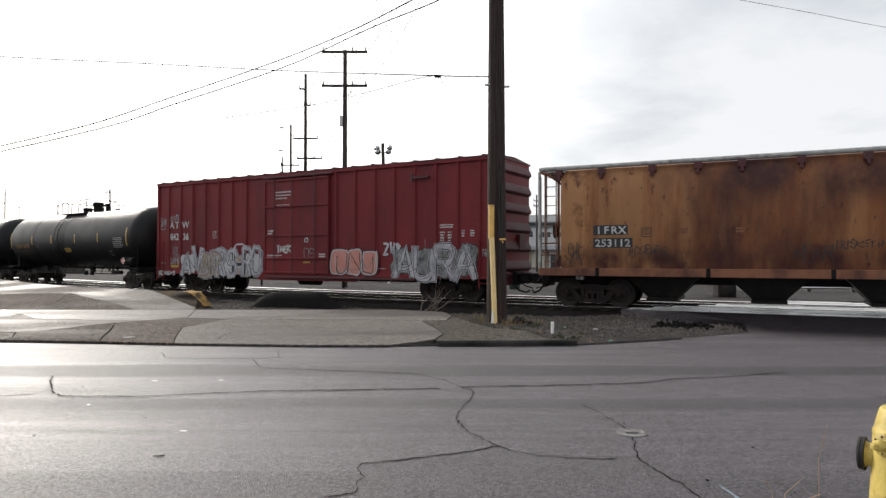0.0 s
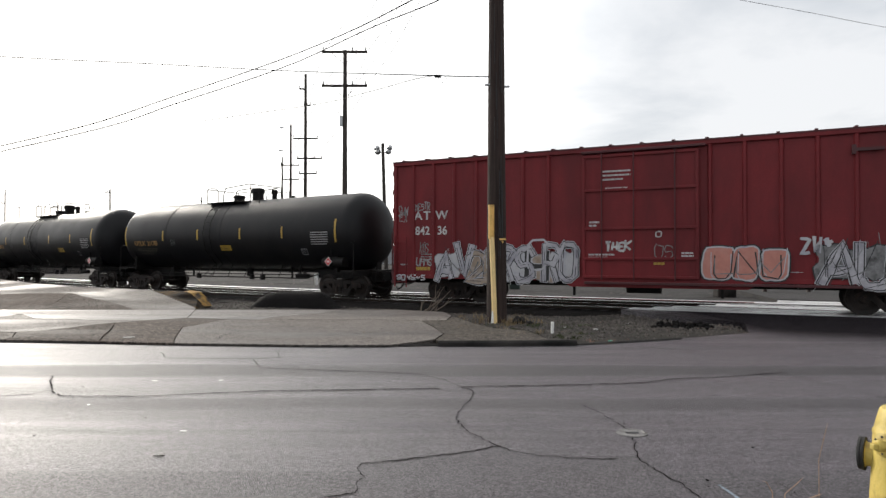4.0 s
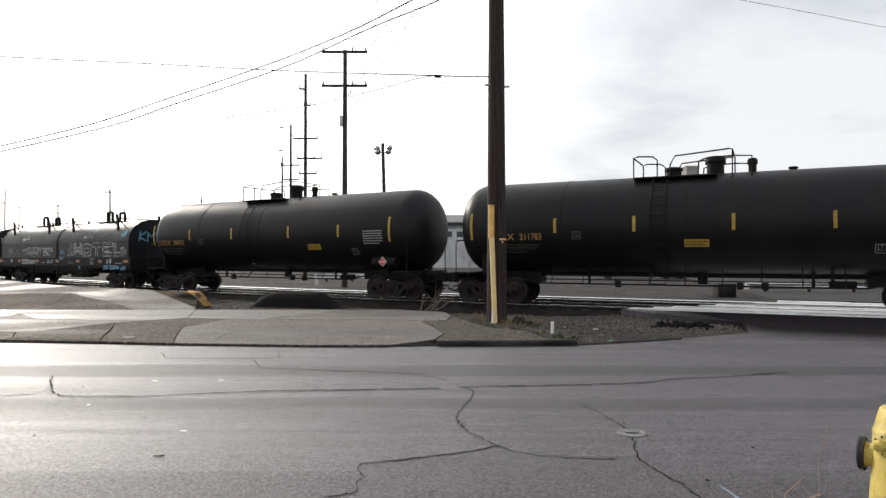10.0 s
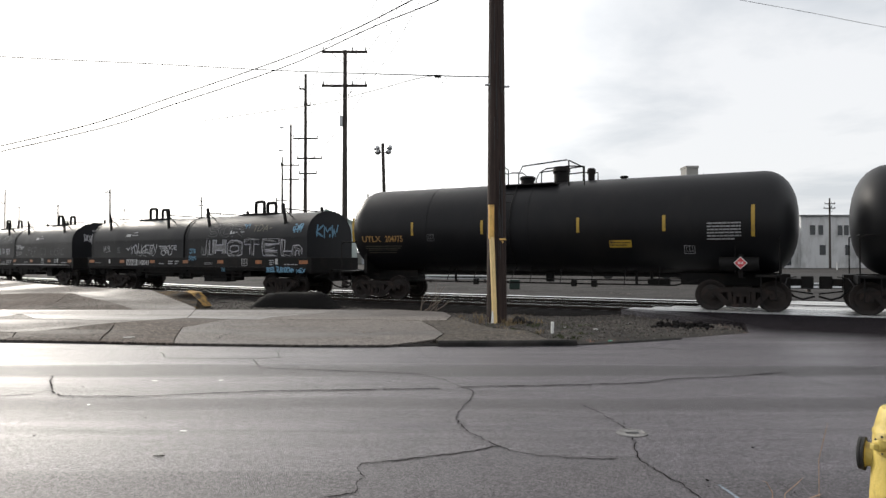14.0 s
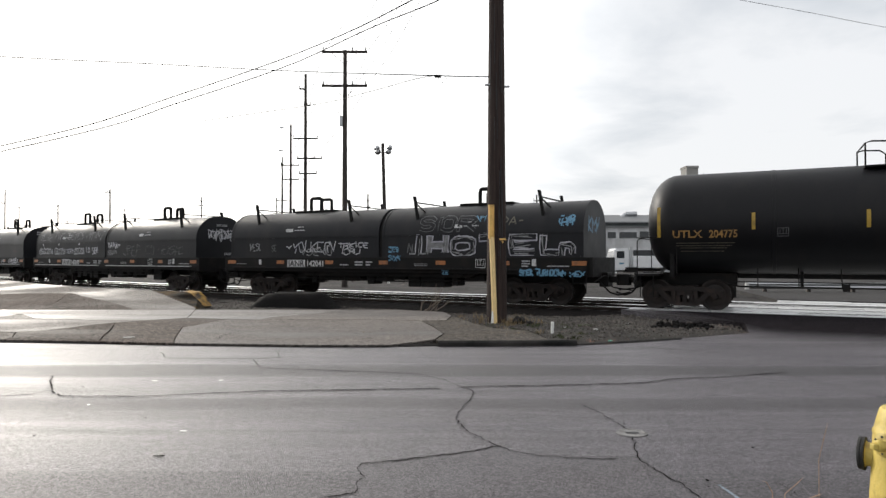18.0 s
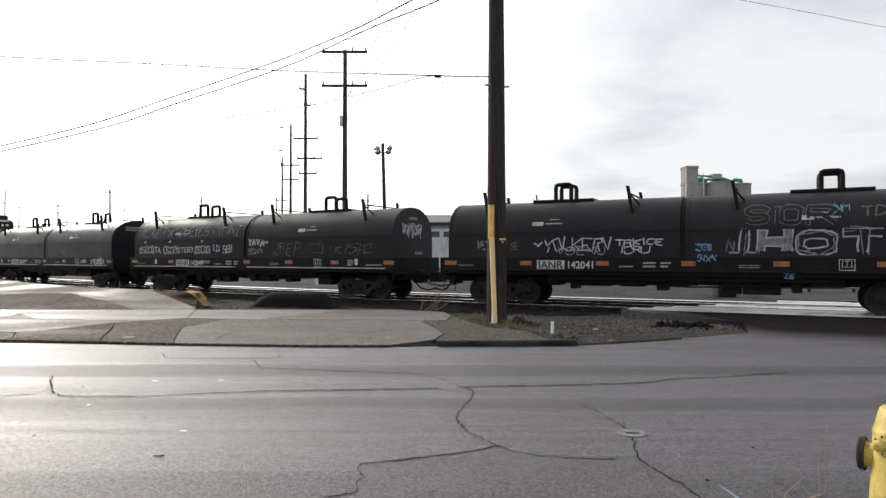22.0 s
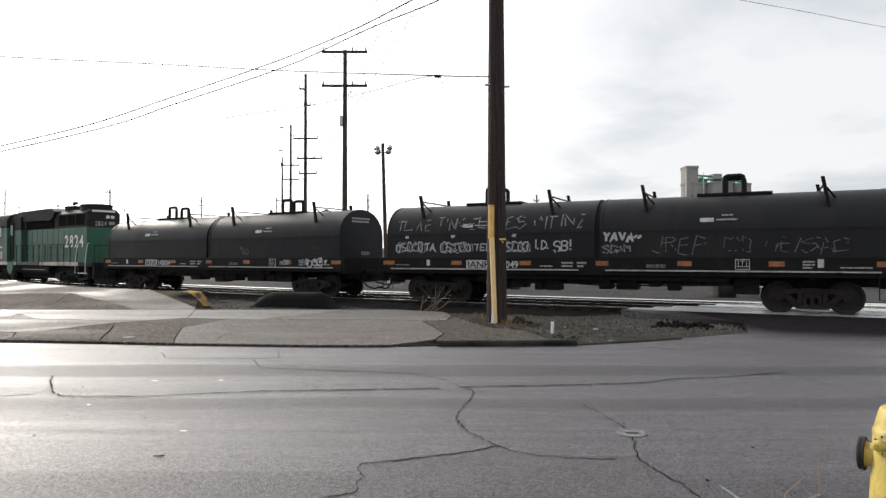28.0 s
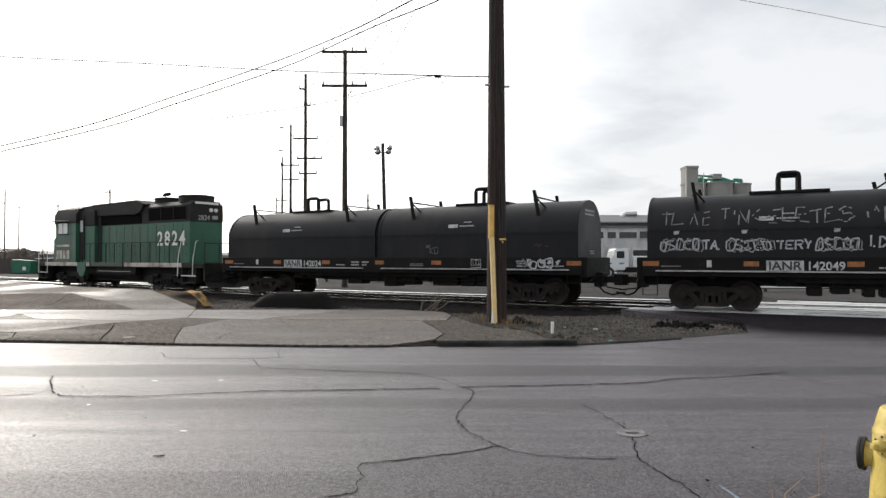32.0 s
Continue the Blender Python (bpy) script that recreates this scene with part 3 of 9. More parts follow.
def pipe(bm, pts, r, n=6):
    """A round tube through the points, bent at each of them."""
    pts = [Vector(p) for p in pts]
    rings = []
    side_ = None
    for i, p in enumerate(pts):
        d = (pts[min(i + 1, len(pts) - 1)] - pts[max(i - 1, 0)]).normalized()
        side_ = (side_ - d * side_.dot(d)).normalized() if side_ is not None and (side_ - d * side_.dot(d)).length > 1e-4 else d.orthogonal().normalized()
        up = d.cross(side_)
        rr = r[i] if isinstance(r, (list, tuple)) else r
        rings.append([bm.verts.new(p + (side_ * math.cos(2 * math.pi * k / n) + up * math.sin(2 * math.pi * k / n)) * rr) for k in range(n)])
    for a, b in zip(rings, rings[1:]):
        for k in range(n):
            bm.faces.new((a[k], a[(k + 1) % n], b[(k + 1) % n], b[k]))
    bm.faces.new(rings[0][::-1])
    bm.faces.new(rings[-1])


def lathe(bm, prof, n=24, axis="z", at=(0, 0, 0), ends=True):
    """Turn a profile of (radius, height) round an axis."""
    at = Vector(at)
    rings = []
    for r, h in prof:
        ring = []
        for i in range(n):
            c, s = r * math.cos(2 * math.pi * i / n), r * math.sin(2 * math.pi * i / n)
            p = {"z": (c, s, h), "x": (h, c, s), "y": (s, h, c)}[axis]
            ring.append(bm.verts.new(at + Vector(p)))
        rings.append(ring)
    for a, b in zip(rings, rings[1:]):
        for i in range(n):
            bm.faces.new((a[i], a[(i + 1) % n], b[(i + 1) % n], b[i]))
    if ends:
        bm.faces.new(rings[0][::-1])
        bm.faces.new(rings[-1])


def prism(bm, prof, x0, x1, axis="x"):
    """A closed profile of (y, z), or of (x, z) along y, drawn out along an axis."""
    def at(p, e):
        return (e, p[0], p[1]) if axis == "x" else ((p[0], e, p[1]) if axis == "y" else (p[0], p[1], e))
    a = [bm.verts.new(at(p, x0)) for p in prof]
    b = [bm.verts.new(at(p, x1)) for p in prof]
    k = len(prof)
    for i in range(k):
        bm.faces.new((a[i], a[(i + 1) % k], b[(i + 1) % k], b[i]))
    bm.faces.new(a[::-1])
    bm.faces.new(b)


def part(name, bm, material, parent=None, label="", smooth=True, angle=32):
    """Link a bmesh as one mesh object, under a thing or part if one is given."""
    bmesh.ops.recalc_face_normals(bm, faces=bm.faces)
    me = bpy.data.meshes.new(name)
    bm.to_mesh(me)
    bm.free()
    me.materials.append(M[material] if isinstance(material, str) else material)
    if smooth:
        me.polygons.foreach_set("use_smooth", [True] * len(me.polygons))
        me.set_sharp_from_angle(angle=radians(angle))
    ob = new(name, me)
    if parent is not None:
        ob.parent = parent
    if label:
        ob["label"] = label
    return ob


def empty(name, label, category, group="", kind=""):
    ob = new(name)
    ob.empty_display_size = 0.3
    return tagged(ob, label, category, group, kind)


def nb():
    return bmesh.new()


def boxes(rows, m=None):
    bm = nb()
    for r in rows:
        box(bm, *r, m=m)
    return bm


def bevelled(bm, w=0.02, seg=1):
    bmesh.ops.bevel(bm, geom=list(bm.edges), offset=w, segments=seg, affect="EDGES", clamp_overlap=True)
    return bm


def lettering(text, size, m, material, parent, name="lettering", spacing=1.0, depth=0.002, bold=0.0):
    """Flat raised letters in the built-in typeface; m sets them on their face (x along the line, y up)."""
    cu = bpy.data.curves.new(name, "FONT")
    cu.body, cu.size, cu.extrude, cu.space_character, cu.resolution_u = text, size, depth, spacing, 3
    cu.align_x, cu.offset = "CENTER", bold
    tmp = bpy.data.objects.new("tmp", cu)
    scene.collection.objects.link(tmp)
    bpy.context.view_layer.update()
    me = bpy.data.meshes.new_from_object(tmp.evaluated_get(bpy.context.evaluated_depsgraph_get()))
    bpy.data.objects.remove(tmp)
    bpy.data.curves.remove(cu)
    me.transform(m)
    me.materials.clear()
    me.materials.append(M[material])
    me.name = name
    ob = new(name, me)
    ob.parent = parent
    return ob


def side(x, z, y=-1.6):
    """A face on the side of a car that looks to -y: its x runs along the car, its y up."""
    return Matrix.Translation((x, y, z)) @ pose(0, 0, 0, 90, 0, 0)


# ------------------------------------------------------------------ the track's line
TH, K0, K1, K2, Z0 = radians(28.057), -0.4808, 1.2393, 3.7237, 25.843
RAIL_Z = -0.05          # top of the rails
STEP = 0.25
_S = np.arange(-220.0, 90.0 + STEP, STEP)
_lim = np.clip(_S, -50.0, 20.0)
_A = TH + K0 * _lim / 100 + K1 * (_lim / 100) ** 2 + K2 * (_lim / 100) ** 3
_X = np.concatenate([[0], np.cumsum((np.cos(_A)[1:] + np.cos(_A)[:-1]) / 2 * STEP)])
_Y = np.concatenate([[0], np.cumsum(-(np.sin(_A)[1:] + np.sin(_A)[:-1]) / 2 * STEP)])
_i0 = int(round(220.0 / STEP))
_X, _Y = _X - _X[_i0], _Y - _Y[_i0] + Z0


def track(s, off=0.0):
    """The point at s metres along the track, off metres beyond its centre line, and the heading."""
    a = float(np.interp(s, _S, _A))
    return Vector((float(np.interp(s, _S, _X)) + math.sin(a) * off, float(np.interp(s, _S, _Y)) + math.cos(a) * off, 0)), a


SPEEDS = (3.539, 3.542, 3.322, 3.163, 2.903, 2.807, 2.735, 2.504, 2.394)
_T = np.linspace(0, 32, 3201)
_V = np.interp(_T, np.arange(0, 33, 4), SPEEDS)
_D = np.concatenate([[0], np.cumsum((_V[1:] + _V[:-1]) / 2 * 0.01)])


def gone(t):
    """Metres that the train has rolled by t."""
    return float(np.interp(t, _T, _D))


def car_pose(middle, half, t):
    s = middle + gone(t)
    a, b = track(s - half)[0], track(s + half)[0]
    return Matrix.Translation((a + b) / 2) @ Matrix.Rotation(math.atan2((b - a).y, (b - a).x), 4, "Z")


# ------------------------------------------------------------------ ground, road, apron, verge
def sheet(name, outline, z, material, label, category, depth=0.2, cuts=0, bumpy=0.0, scale=0.5, kind="structure"):
    """A slab from an outline of (x, y) points; its top is at z."""
    bm = nb()
    top = [bm.verts.new((x, y, z)) for x, y in outline]
    bm.faces.new(top)
    ex = bmesh.ops.extrude_face_region(bm, geom=list(bm.faces))
    for v in ex["geom"]:
        if isinstance(v, bmesh.types.BMVert):
            v.co.z = z - depth
    ob = part(name, bm, material, smooth=False)
    return tagged(ob, label, category, kind=kind)


def ground_sheet():
    bm = nb()
    ring = [1, 60, 200, 700, 4000]
    n = 48
    prev = [bm.verts.new((0, 0, -0.2))]
    for r in ring[1:]:
        cur = [bm.verts.new((r * math.cos(2 * math.pi * i / n), r * math.sin(2 * math.pi * i / n), -0.2)) for i in range(n)]
        for i in range(n):
            if len(prev) == 1:
                bm.faces.new((prev[0], cur[i], cur[(i + 1) % n]))
            else:
                bm.faces.new((prev[i], cur[i], cur[(i + 1) % n], prev[(i + 1) % n]))
        prev = cur
    return tagged(part("ground", bm, "gravel"), "grey gravel ground of the rail yard", "ground", kind="structure")


ground_sheet()

ROAD_Z = -0.015
CROSS_A, CROSS_B = 7.2, 40.0
near_edge = [tuple(track(s, -2.12)[0].xy) for s in (40, 34, 28, 22, 18, 14, 12, 10, 8.6, 7.4)] + [tuple(track(8.0, -2.75)[0].xy)]
road_outline = [(-90, 15.2), (-90, -30), (60, -30), (60, near_edge[0][1])] + near_edge + \
    [(7.5, 16.2), (6.6, 14.0), (4.6, 12.95), (3.2, 12.35), (0.0, 11.9), (-0.6, 11.8), (-5.0, 12.0), (-9.0, 12.7), (-30, 13.6)]
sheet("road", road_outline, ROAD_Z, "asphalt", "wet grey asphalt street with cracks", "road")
far_edge = [(track(s, 5.42)[0].x, track(s, 5.42)[0].y) for s in (11.9, 13, 15, 19, 24, 30, 40)]
sheet("road_beyond_tracks", far_edge + [(64, 26), (44, 70), (24, 70)], ROAD_Z - 0.004, "yard_road", "wet asphalt street beyond the level crossing", "road")

APRON_Z = 0.10


def apron():
    """The cracked concrete apron: wedge-shaped slabs, each a piece of its own, the rear ones rising as a ramp beside the rails."""
    base = empty("pavement", "damp cracked concrete apron beside the street", "pavement", kind="structure")
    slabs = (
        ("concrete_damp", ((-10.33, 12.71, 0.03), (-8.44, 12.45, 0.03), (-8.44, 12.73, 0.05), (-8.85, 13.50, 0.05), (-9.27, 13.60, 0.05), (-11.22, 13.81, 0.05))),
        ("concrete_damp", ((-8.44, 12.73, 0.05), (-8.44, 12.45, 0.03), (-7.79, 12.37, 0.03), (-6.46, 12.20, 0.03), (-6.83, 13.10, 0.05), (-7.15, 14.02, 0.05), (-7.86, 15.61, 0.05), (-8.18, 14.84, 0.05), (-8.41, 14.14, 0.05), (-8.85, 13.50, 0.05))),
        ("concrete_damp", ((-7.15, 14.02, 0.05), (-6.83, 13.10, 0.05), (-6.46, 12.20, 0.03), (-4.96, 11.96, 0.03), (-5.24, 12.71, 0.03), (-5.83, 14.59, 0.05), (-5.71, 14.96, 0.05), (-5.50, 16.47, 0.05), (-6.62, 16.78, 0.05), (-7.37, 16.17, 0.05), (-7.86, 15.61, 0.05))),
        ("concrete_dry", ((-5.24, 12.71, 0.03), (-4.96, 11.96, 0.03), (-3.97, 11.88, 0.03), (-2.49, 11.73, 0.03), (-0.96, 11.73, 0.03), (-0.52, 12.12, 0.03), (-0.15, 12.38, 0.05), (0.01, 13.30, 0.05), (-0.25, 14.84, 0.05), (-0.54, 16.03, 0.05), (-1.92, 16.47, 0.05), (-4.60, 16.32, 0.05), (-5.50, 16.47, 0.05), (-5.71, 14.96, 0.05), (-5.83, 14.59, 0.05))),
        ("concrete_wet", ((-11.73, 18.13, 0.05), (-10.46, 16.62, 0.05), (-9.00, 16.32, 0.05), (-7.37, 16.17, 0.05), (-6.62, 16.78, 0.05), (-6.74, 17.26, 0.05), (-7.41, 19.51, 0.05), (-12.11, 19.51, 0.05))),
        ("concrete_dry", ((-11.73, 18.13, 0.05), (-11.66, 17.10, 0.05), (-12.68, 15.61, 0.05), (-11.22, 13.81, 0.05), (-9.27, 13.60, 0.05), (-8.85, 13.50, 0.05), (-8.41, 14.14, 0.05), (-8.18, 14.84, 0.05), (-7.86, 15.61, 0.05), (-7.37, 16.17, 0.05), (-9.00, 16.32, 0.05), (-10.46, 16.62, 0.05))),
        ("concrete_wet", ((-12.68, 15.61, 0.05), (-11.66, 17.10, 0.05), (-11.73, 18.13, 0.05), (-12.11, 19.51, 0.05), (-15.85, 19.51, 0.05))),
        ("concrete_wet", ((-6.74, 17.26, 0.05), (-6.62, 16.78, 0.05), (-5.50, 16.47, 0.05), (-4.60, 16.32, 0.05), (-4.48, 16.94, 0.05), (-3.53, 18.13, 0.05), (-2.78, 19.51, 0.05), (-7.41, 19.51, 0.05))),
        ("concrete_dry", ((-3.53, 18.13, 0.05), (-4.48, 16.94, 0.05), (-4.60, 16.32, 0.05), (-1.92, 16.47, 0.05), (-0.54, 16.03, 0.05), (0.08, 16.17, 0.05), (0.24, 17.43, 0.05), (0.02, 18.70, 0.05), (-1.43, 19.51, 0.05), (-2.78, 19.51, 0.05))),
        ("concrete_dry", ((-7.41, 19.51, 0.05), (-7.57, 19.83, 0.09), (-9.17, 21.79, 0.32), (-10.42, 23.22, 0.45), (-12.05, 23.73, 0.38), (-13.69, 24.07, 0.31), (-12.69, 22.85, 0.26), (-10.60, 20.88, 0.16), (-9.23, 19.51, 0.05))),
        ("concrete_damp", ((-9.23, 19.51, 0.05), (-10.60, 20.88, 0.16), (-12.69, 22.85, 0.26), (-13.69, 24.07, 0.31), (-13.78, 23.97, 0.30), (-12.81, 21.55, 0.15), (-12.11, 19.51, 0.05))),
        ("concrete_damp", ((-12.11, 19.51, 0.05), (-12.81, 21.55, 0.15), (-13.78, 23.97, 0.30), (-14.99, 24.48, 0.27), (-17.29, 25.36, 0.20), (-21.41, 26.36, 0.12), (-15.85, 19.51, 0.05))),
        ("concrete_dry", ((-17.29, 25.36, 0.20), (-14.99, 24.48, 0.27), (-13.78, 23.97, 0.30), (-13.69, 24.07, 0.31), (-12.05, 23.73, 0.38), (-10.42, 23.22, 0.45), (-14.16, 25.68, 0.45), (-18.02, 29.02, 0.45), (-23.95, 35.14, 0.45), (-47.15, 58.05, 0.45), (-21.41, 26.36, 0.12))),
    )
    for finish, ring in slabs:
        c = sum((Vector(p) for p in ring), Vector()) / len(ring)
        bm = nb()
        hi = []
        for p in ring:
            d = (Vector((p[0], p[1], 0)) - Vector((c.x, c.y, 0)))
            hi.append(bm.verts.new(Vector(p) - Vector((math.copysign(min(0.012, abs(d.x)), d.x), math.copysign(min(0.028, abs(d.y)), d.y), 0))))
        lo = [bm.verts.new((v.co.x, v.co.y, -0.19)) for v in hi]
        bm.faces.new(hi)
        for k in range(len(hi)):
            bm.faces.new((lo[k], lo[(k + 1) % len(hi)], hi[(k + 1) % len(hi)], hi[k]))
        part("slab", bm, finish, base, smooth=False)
    # dark soil shows in the joints
    bm = nb()
    for _, ring in slabs:
        bm.faces.new([bm.verts.new((p[0], p[1], p[2] - 0.022)) for p in ring])
    part("joint_soil", bm, "crack", base, "dark soil in the joints", smooth=False)
    # the damp mossy corner slab next to the verge
    bm = nb()
    prism(bm, [(-0.52, 15.99), (0.1, 16.15), (0.26, 17.4), (0.75, 15.34), (1.08, 14.48), (1.77, 13.92), (1.97, 12.73), (2.0, 12.2), (0.0, 12.14), (-0.13, 12.4), (0.03, 13.3), (-0.23, 14.86)], -0.19, 0.045, "z")
    part("slab", bm, "mossy", base, "dark mossy corner slab", smooth=False)
    # fine cracks wandering over the slabs
    rng = random.Random(31)
    for x, y, ang, ln in ((-4.2, 12.4, 1.9, 2.6), (-2.4, 14.2, 2.9, 3.2), (-5.5, 15.6, 0.2, 3.5), (-11.5, 13.6, 0.4, 3.0), (-1.9, 13.2, 1.3, 1.6)):
        bm = nb()
        prev = None
        p, a = Vector((x, y, 0)), ang
        for k in range(int(ln / 0.12)):
            a = ang + 0.5 * math.sin(k * 0.3 + x) + rng.uniform(-0.35, 0.35)
            p = p + Vector((math.cos(a), math.sin(a) * 0.8, 0)) * 0.12
            nn = Vector((-math.sin(a), math.cos(a), 0)) * rng.uniform(0.004, 0.012)
            cur = [bm.verts.new((v.x, v.y, 0.056)) for v in (p + nn, p - nn)]
            if prev:
                bm.faces.new((prev[0], prev[1], cur[1], cur[0]))
            prev = cur
        part("slab_crack", bm, "crack", base, "dark crack in the concrete", smooth=False)
    return base


apron()


def kerb(name, pts, w, z, material, label):
    bm = nb()
    rows = []
    for i, (x, y) in enumerate(pts):
        a = Vector(pts[max(0, i - 1)])
        b = Vector(pts[min(len(pts) - 1, i + 1)])
        d = (b - a).normalized()
        nrm = Vector((-d.y, d.x))
        prof = [(-w, -0.19), (-w, z - 0.03), (-w + 0.03, z), (0, z), (0, -0.19)]
        rows.append([bm.verts.new((x + nrm.x * o, y + nrm.y * o, h)) for o, h in prof])
    for p, q in zip(rows, rows[1:]):
        for k in range(len(p)):
            bm.faces.new((p[k], q[k], q[(k + 1) % len(p)], p[(k + 1) % len(p)]))
    bm.faces.new(rows[0])
    bm.faces.new(rows[-1][::-1])
    return tagged(part(name, bm, material), label, "kerb", kind="structure")


kerb("kerb", [(-60, 14.3), (-29.3, 13.4), (-20.4, 13.05), (-12.8, 12.8), (-7.5, 12.33), (-3.1, 11.95), (-0.9, 11.92), (-0.1, 12.0)], 0.03, 0.022, "kerb", "low worn concrete kerb along the apron")
kerb("kerb_2", [(-0.1, 11.98), (0.5, 11.98), (1.2, 12.0), (1.9, 12.03), (2.45, 12.06)], 0.14, 0.085, "kerb", "low dark kerb in front of the gravel verge")
# an added strip: it draws the dark shading that continues past the kerb
kerb("verge_shade_strip", [(2.47, 12.07), (3.1, 12.3), (3.9, 12.6), (4.7, 12.98)], 0.1, 0.018, "kerb", "added low strip drawing the dark shading beside the verge")


def verge():
    """The gravel verge between apron, street and track: an uneven sheet with loose stones and tufts on it."""
    outline = [(-7.5, 19.7), (-3.1, 19.4), (0.0, 15.7), (0.0, 12.2), (2.6, 12.55), (4.6, 13.05), (6.65, 14.15), (7.6, 16.2)] + [tuple(track(s, o)[0].xy) for s, o in ((8.2, -2.55), (6.8, -3.0), (5.4, -4.0), (4, -4.4), (2, -4.3), (0, -4.1), (-4, -3.6), (-8, -3.0), (-12, -2.6), (-14, -2.55))] + [(-12.6, 29.2)]
    bm = nb()
    from_poly = [Vector((x, y)) for x, y in outline]

    def inside(x, y):
        c = False
        for a, b in zip(from_poly, from_poly[1:] + from_poly[:1]):
            if (a.y > y) != (b.y > y) and x < (b.x - a.x) * (y - a.y) / (b.y - a.y) + a.x:
                c = not c
        return c
    def edge(x, y):
        best = 9.0
        q = Vector((x, y))
        for a, b in zip(from_poly, from_poly[1:] + from_poly[:1]):
            t = max(0, min(1, (q - a).dot(b - a) / (b - a).length_squared))
            best = min(best, (q - a - (b - a) * t).length)
        return best if inside(x, y) else -best
    st, grid = 0.25, {}
    for ix in range(-56, 40):
        for iy in range(46, 130):
            x, y = ix * st, iy * st
            h = -0.06 + 0.05 * noise.noise((x * 0.7, y * 0.7, 0)) + 0.025 * noise.noise((x * 3, y * 3, 5))
            h += 0.05 * max(0, 1 - abs(y - 14.5) / 2.5) - 0.10 * min(1, max(0, (y - 17 + 0.55 * x) / 4))
            d = edge(x, y)
            h -= 0.13 * min(1, max(0, 1 - (d + 0.1) / 0.55))
            if d > -0.55:
                grid[ix, iy] = bm.verts.new((x, y, h))
    for (ix, iy), v in list(grid.items()):
        q = [grid.get((ix, iy)), grid.get((ix + 1, iy)), grid.get((ix + 1, iy + 1)), grid.get((ix, iy + 1))]
        if all(q):
            bm.faces.new(q)
    hmap = {k: v.co.z for k, v in grid.items()}
    tagged(part("verge", bm, "verge"), "uneven gravel and soil verge with moss", "verge", kind="structure")
    rng = random.Random(8)
    ks = list(hmap)
    vs, fs = [], []
    octa = ((1, 0, 0), (-1, 0, 0), (0, 1, 0), (0, -1, 0), (0, 0, 1), (0, 0, -1))
    for _ in range(21000):
        ix, iy = rng.choice(ks)
        x, y = (ix + rng.random()) * st, (iy + rng.random()) * st
        if x < -6 and rng.random() < 0.6:
            continue
        r = rng.choice((0.014, 0.017, 0.02, 0.026, 0.036))
        e = Euler((rng.random() * 6, rng.random() * 6, rng.random() * 6)).to_matrix()
        s1, s2 = rng.uniform(0.6, 1), rng.uniform(0.5, 0.8)
        o, k = Vector((x, y, hmap[ix, iy] + r * 0.3)), len(vs)
        vs += [o + e @ Vector((p[0] * r, p[1] * r * s1, p[2] * r * s2)) for p in octa]
        fs += [(k + a, k + b, k + c) for a, b, c in ((0, 2, 4), (2, 1, 4), (1, 3, 4), (3, 0, 4), (2, 0, 5), (1, 2, 5), (3, 1, 5), (0, 3, 5))]
    me = bpy.data.meshes.new("loose_stones")
    me.from_pydata(vs, [], fs)
    me.materials.append(M["pebble"])
    tagged(new("loose_stones", me), "loose grey stones scattered over the verge", "gravel", kind="stuff")
    return hmap


VERGE = verge()


# ------------------------------------------------------------------ the track
SECOND = 3.35           # the empty track behind, from the first one's centre line


def railway():
    base = empty("railway_track", "two tracks of steel rails on dark sleepers and ballast", "railway track", kind="structure")
    ss = np.arange(-200, 80.1, 1.0)
    bm = nb()
    rows = []
    base.location.z = RAIL_Z
    for s in ss:
        # near shoulder widened so the dark stone also covers the shaded strip
        w = float(np.interp(s, (-6, 4.5, 6, 7.5), (4.9, 4.9, 3.6, 2.5)))
        rows.append([bm.verts.new((*track(s, o)[0].xy, h)) for o, h in ((-w - 0.5, -0.22), (-w, -0.10), (-2.2, -0.12), (4.5, -0.125), (5.1, -0.205))])
    for p, q in zip(rows, rows[1:]):
        for k in range(4):
            bm.faces.new((p[k], q[k], q[k + 1], p[k + 1]))
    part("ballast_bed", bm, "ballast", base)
    dull = ((-0.036, -0.038), (-0.037, -0.006), (-0.03, 0.0), (0.03, 0.0), (0.037, -0.006), (0.036, -0.038))
    worn = ((-0.046, -0.038), (-0.032, -0.008), (-0.022, 0.0), (0.022, 0.0), (0.032, -0.008), (0.036, -0.038))
    for o, form in ((-0.752, dull), (0.752, worn), (SECOND - 0.752, dull), (SECOND + 0.752, worn)):
        head, web = nb(), nb()
        for b, prof in ((head, form),
                        (web, ((-0.07, -0.15), (-0.07, -0.138), (-0.012, -0.12), (-0.012, -0.035), (0.012, -0.035), (0.012, -0.12), (0.07, -0.138), (0.07, -0.15)))):
            rows = [[b.verts.new((*track(s, o + d)[0].xy, h)) for d, h in prof] for s in ss]
            for p, q in zip(rows, rows[1:]):
                for k in range(len(prof)):
                    b.faces.new((p[k], q[k], q[(k + 1) % len(prof)], p[(k + 1) % len(prof)]))
        rail = part("rail", web, "railweb", base, "rusty rail")
        part("rail_head", head, "rail", rail, "polished steel running surface")
    bm = nb()
    box(bm, -0.12, 0.12, -1.3, 1.3, -0.27, -0.118)
    tie = part("sleeper", bm, "tie", base, smooth=False)
    k = 0
    for s, o in [(v, 0.0) for v in np.arange(-118, CROSS_A + 3.0, 0.62)] + [(v, SECOND) for v in np.arange(-60, CROSS_A + 3.6, 0.62)]:
        p, a = track(s, o)
        ob = tie if k == 0 else new("sleeper", tie.data)
        ob.parent = base
        ob.matrix_basis = Matrix.Translation(p) @ Matrix.Rotation(-a + random.uniform(-0.02, 0.02), 4, "Z")
        k += 1


railway()


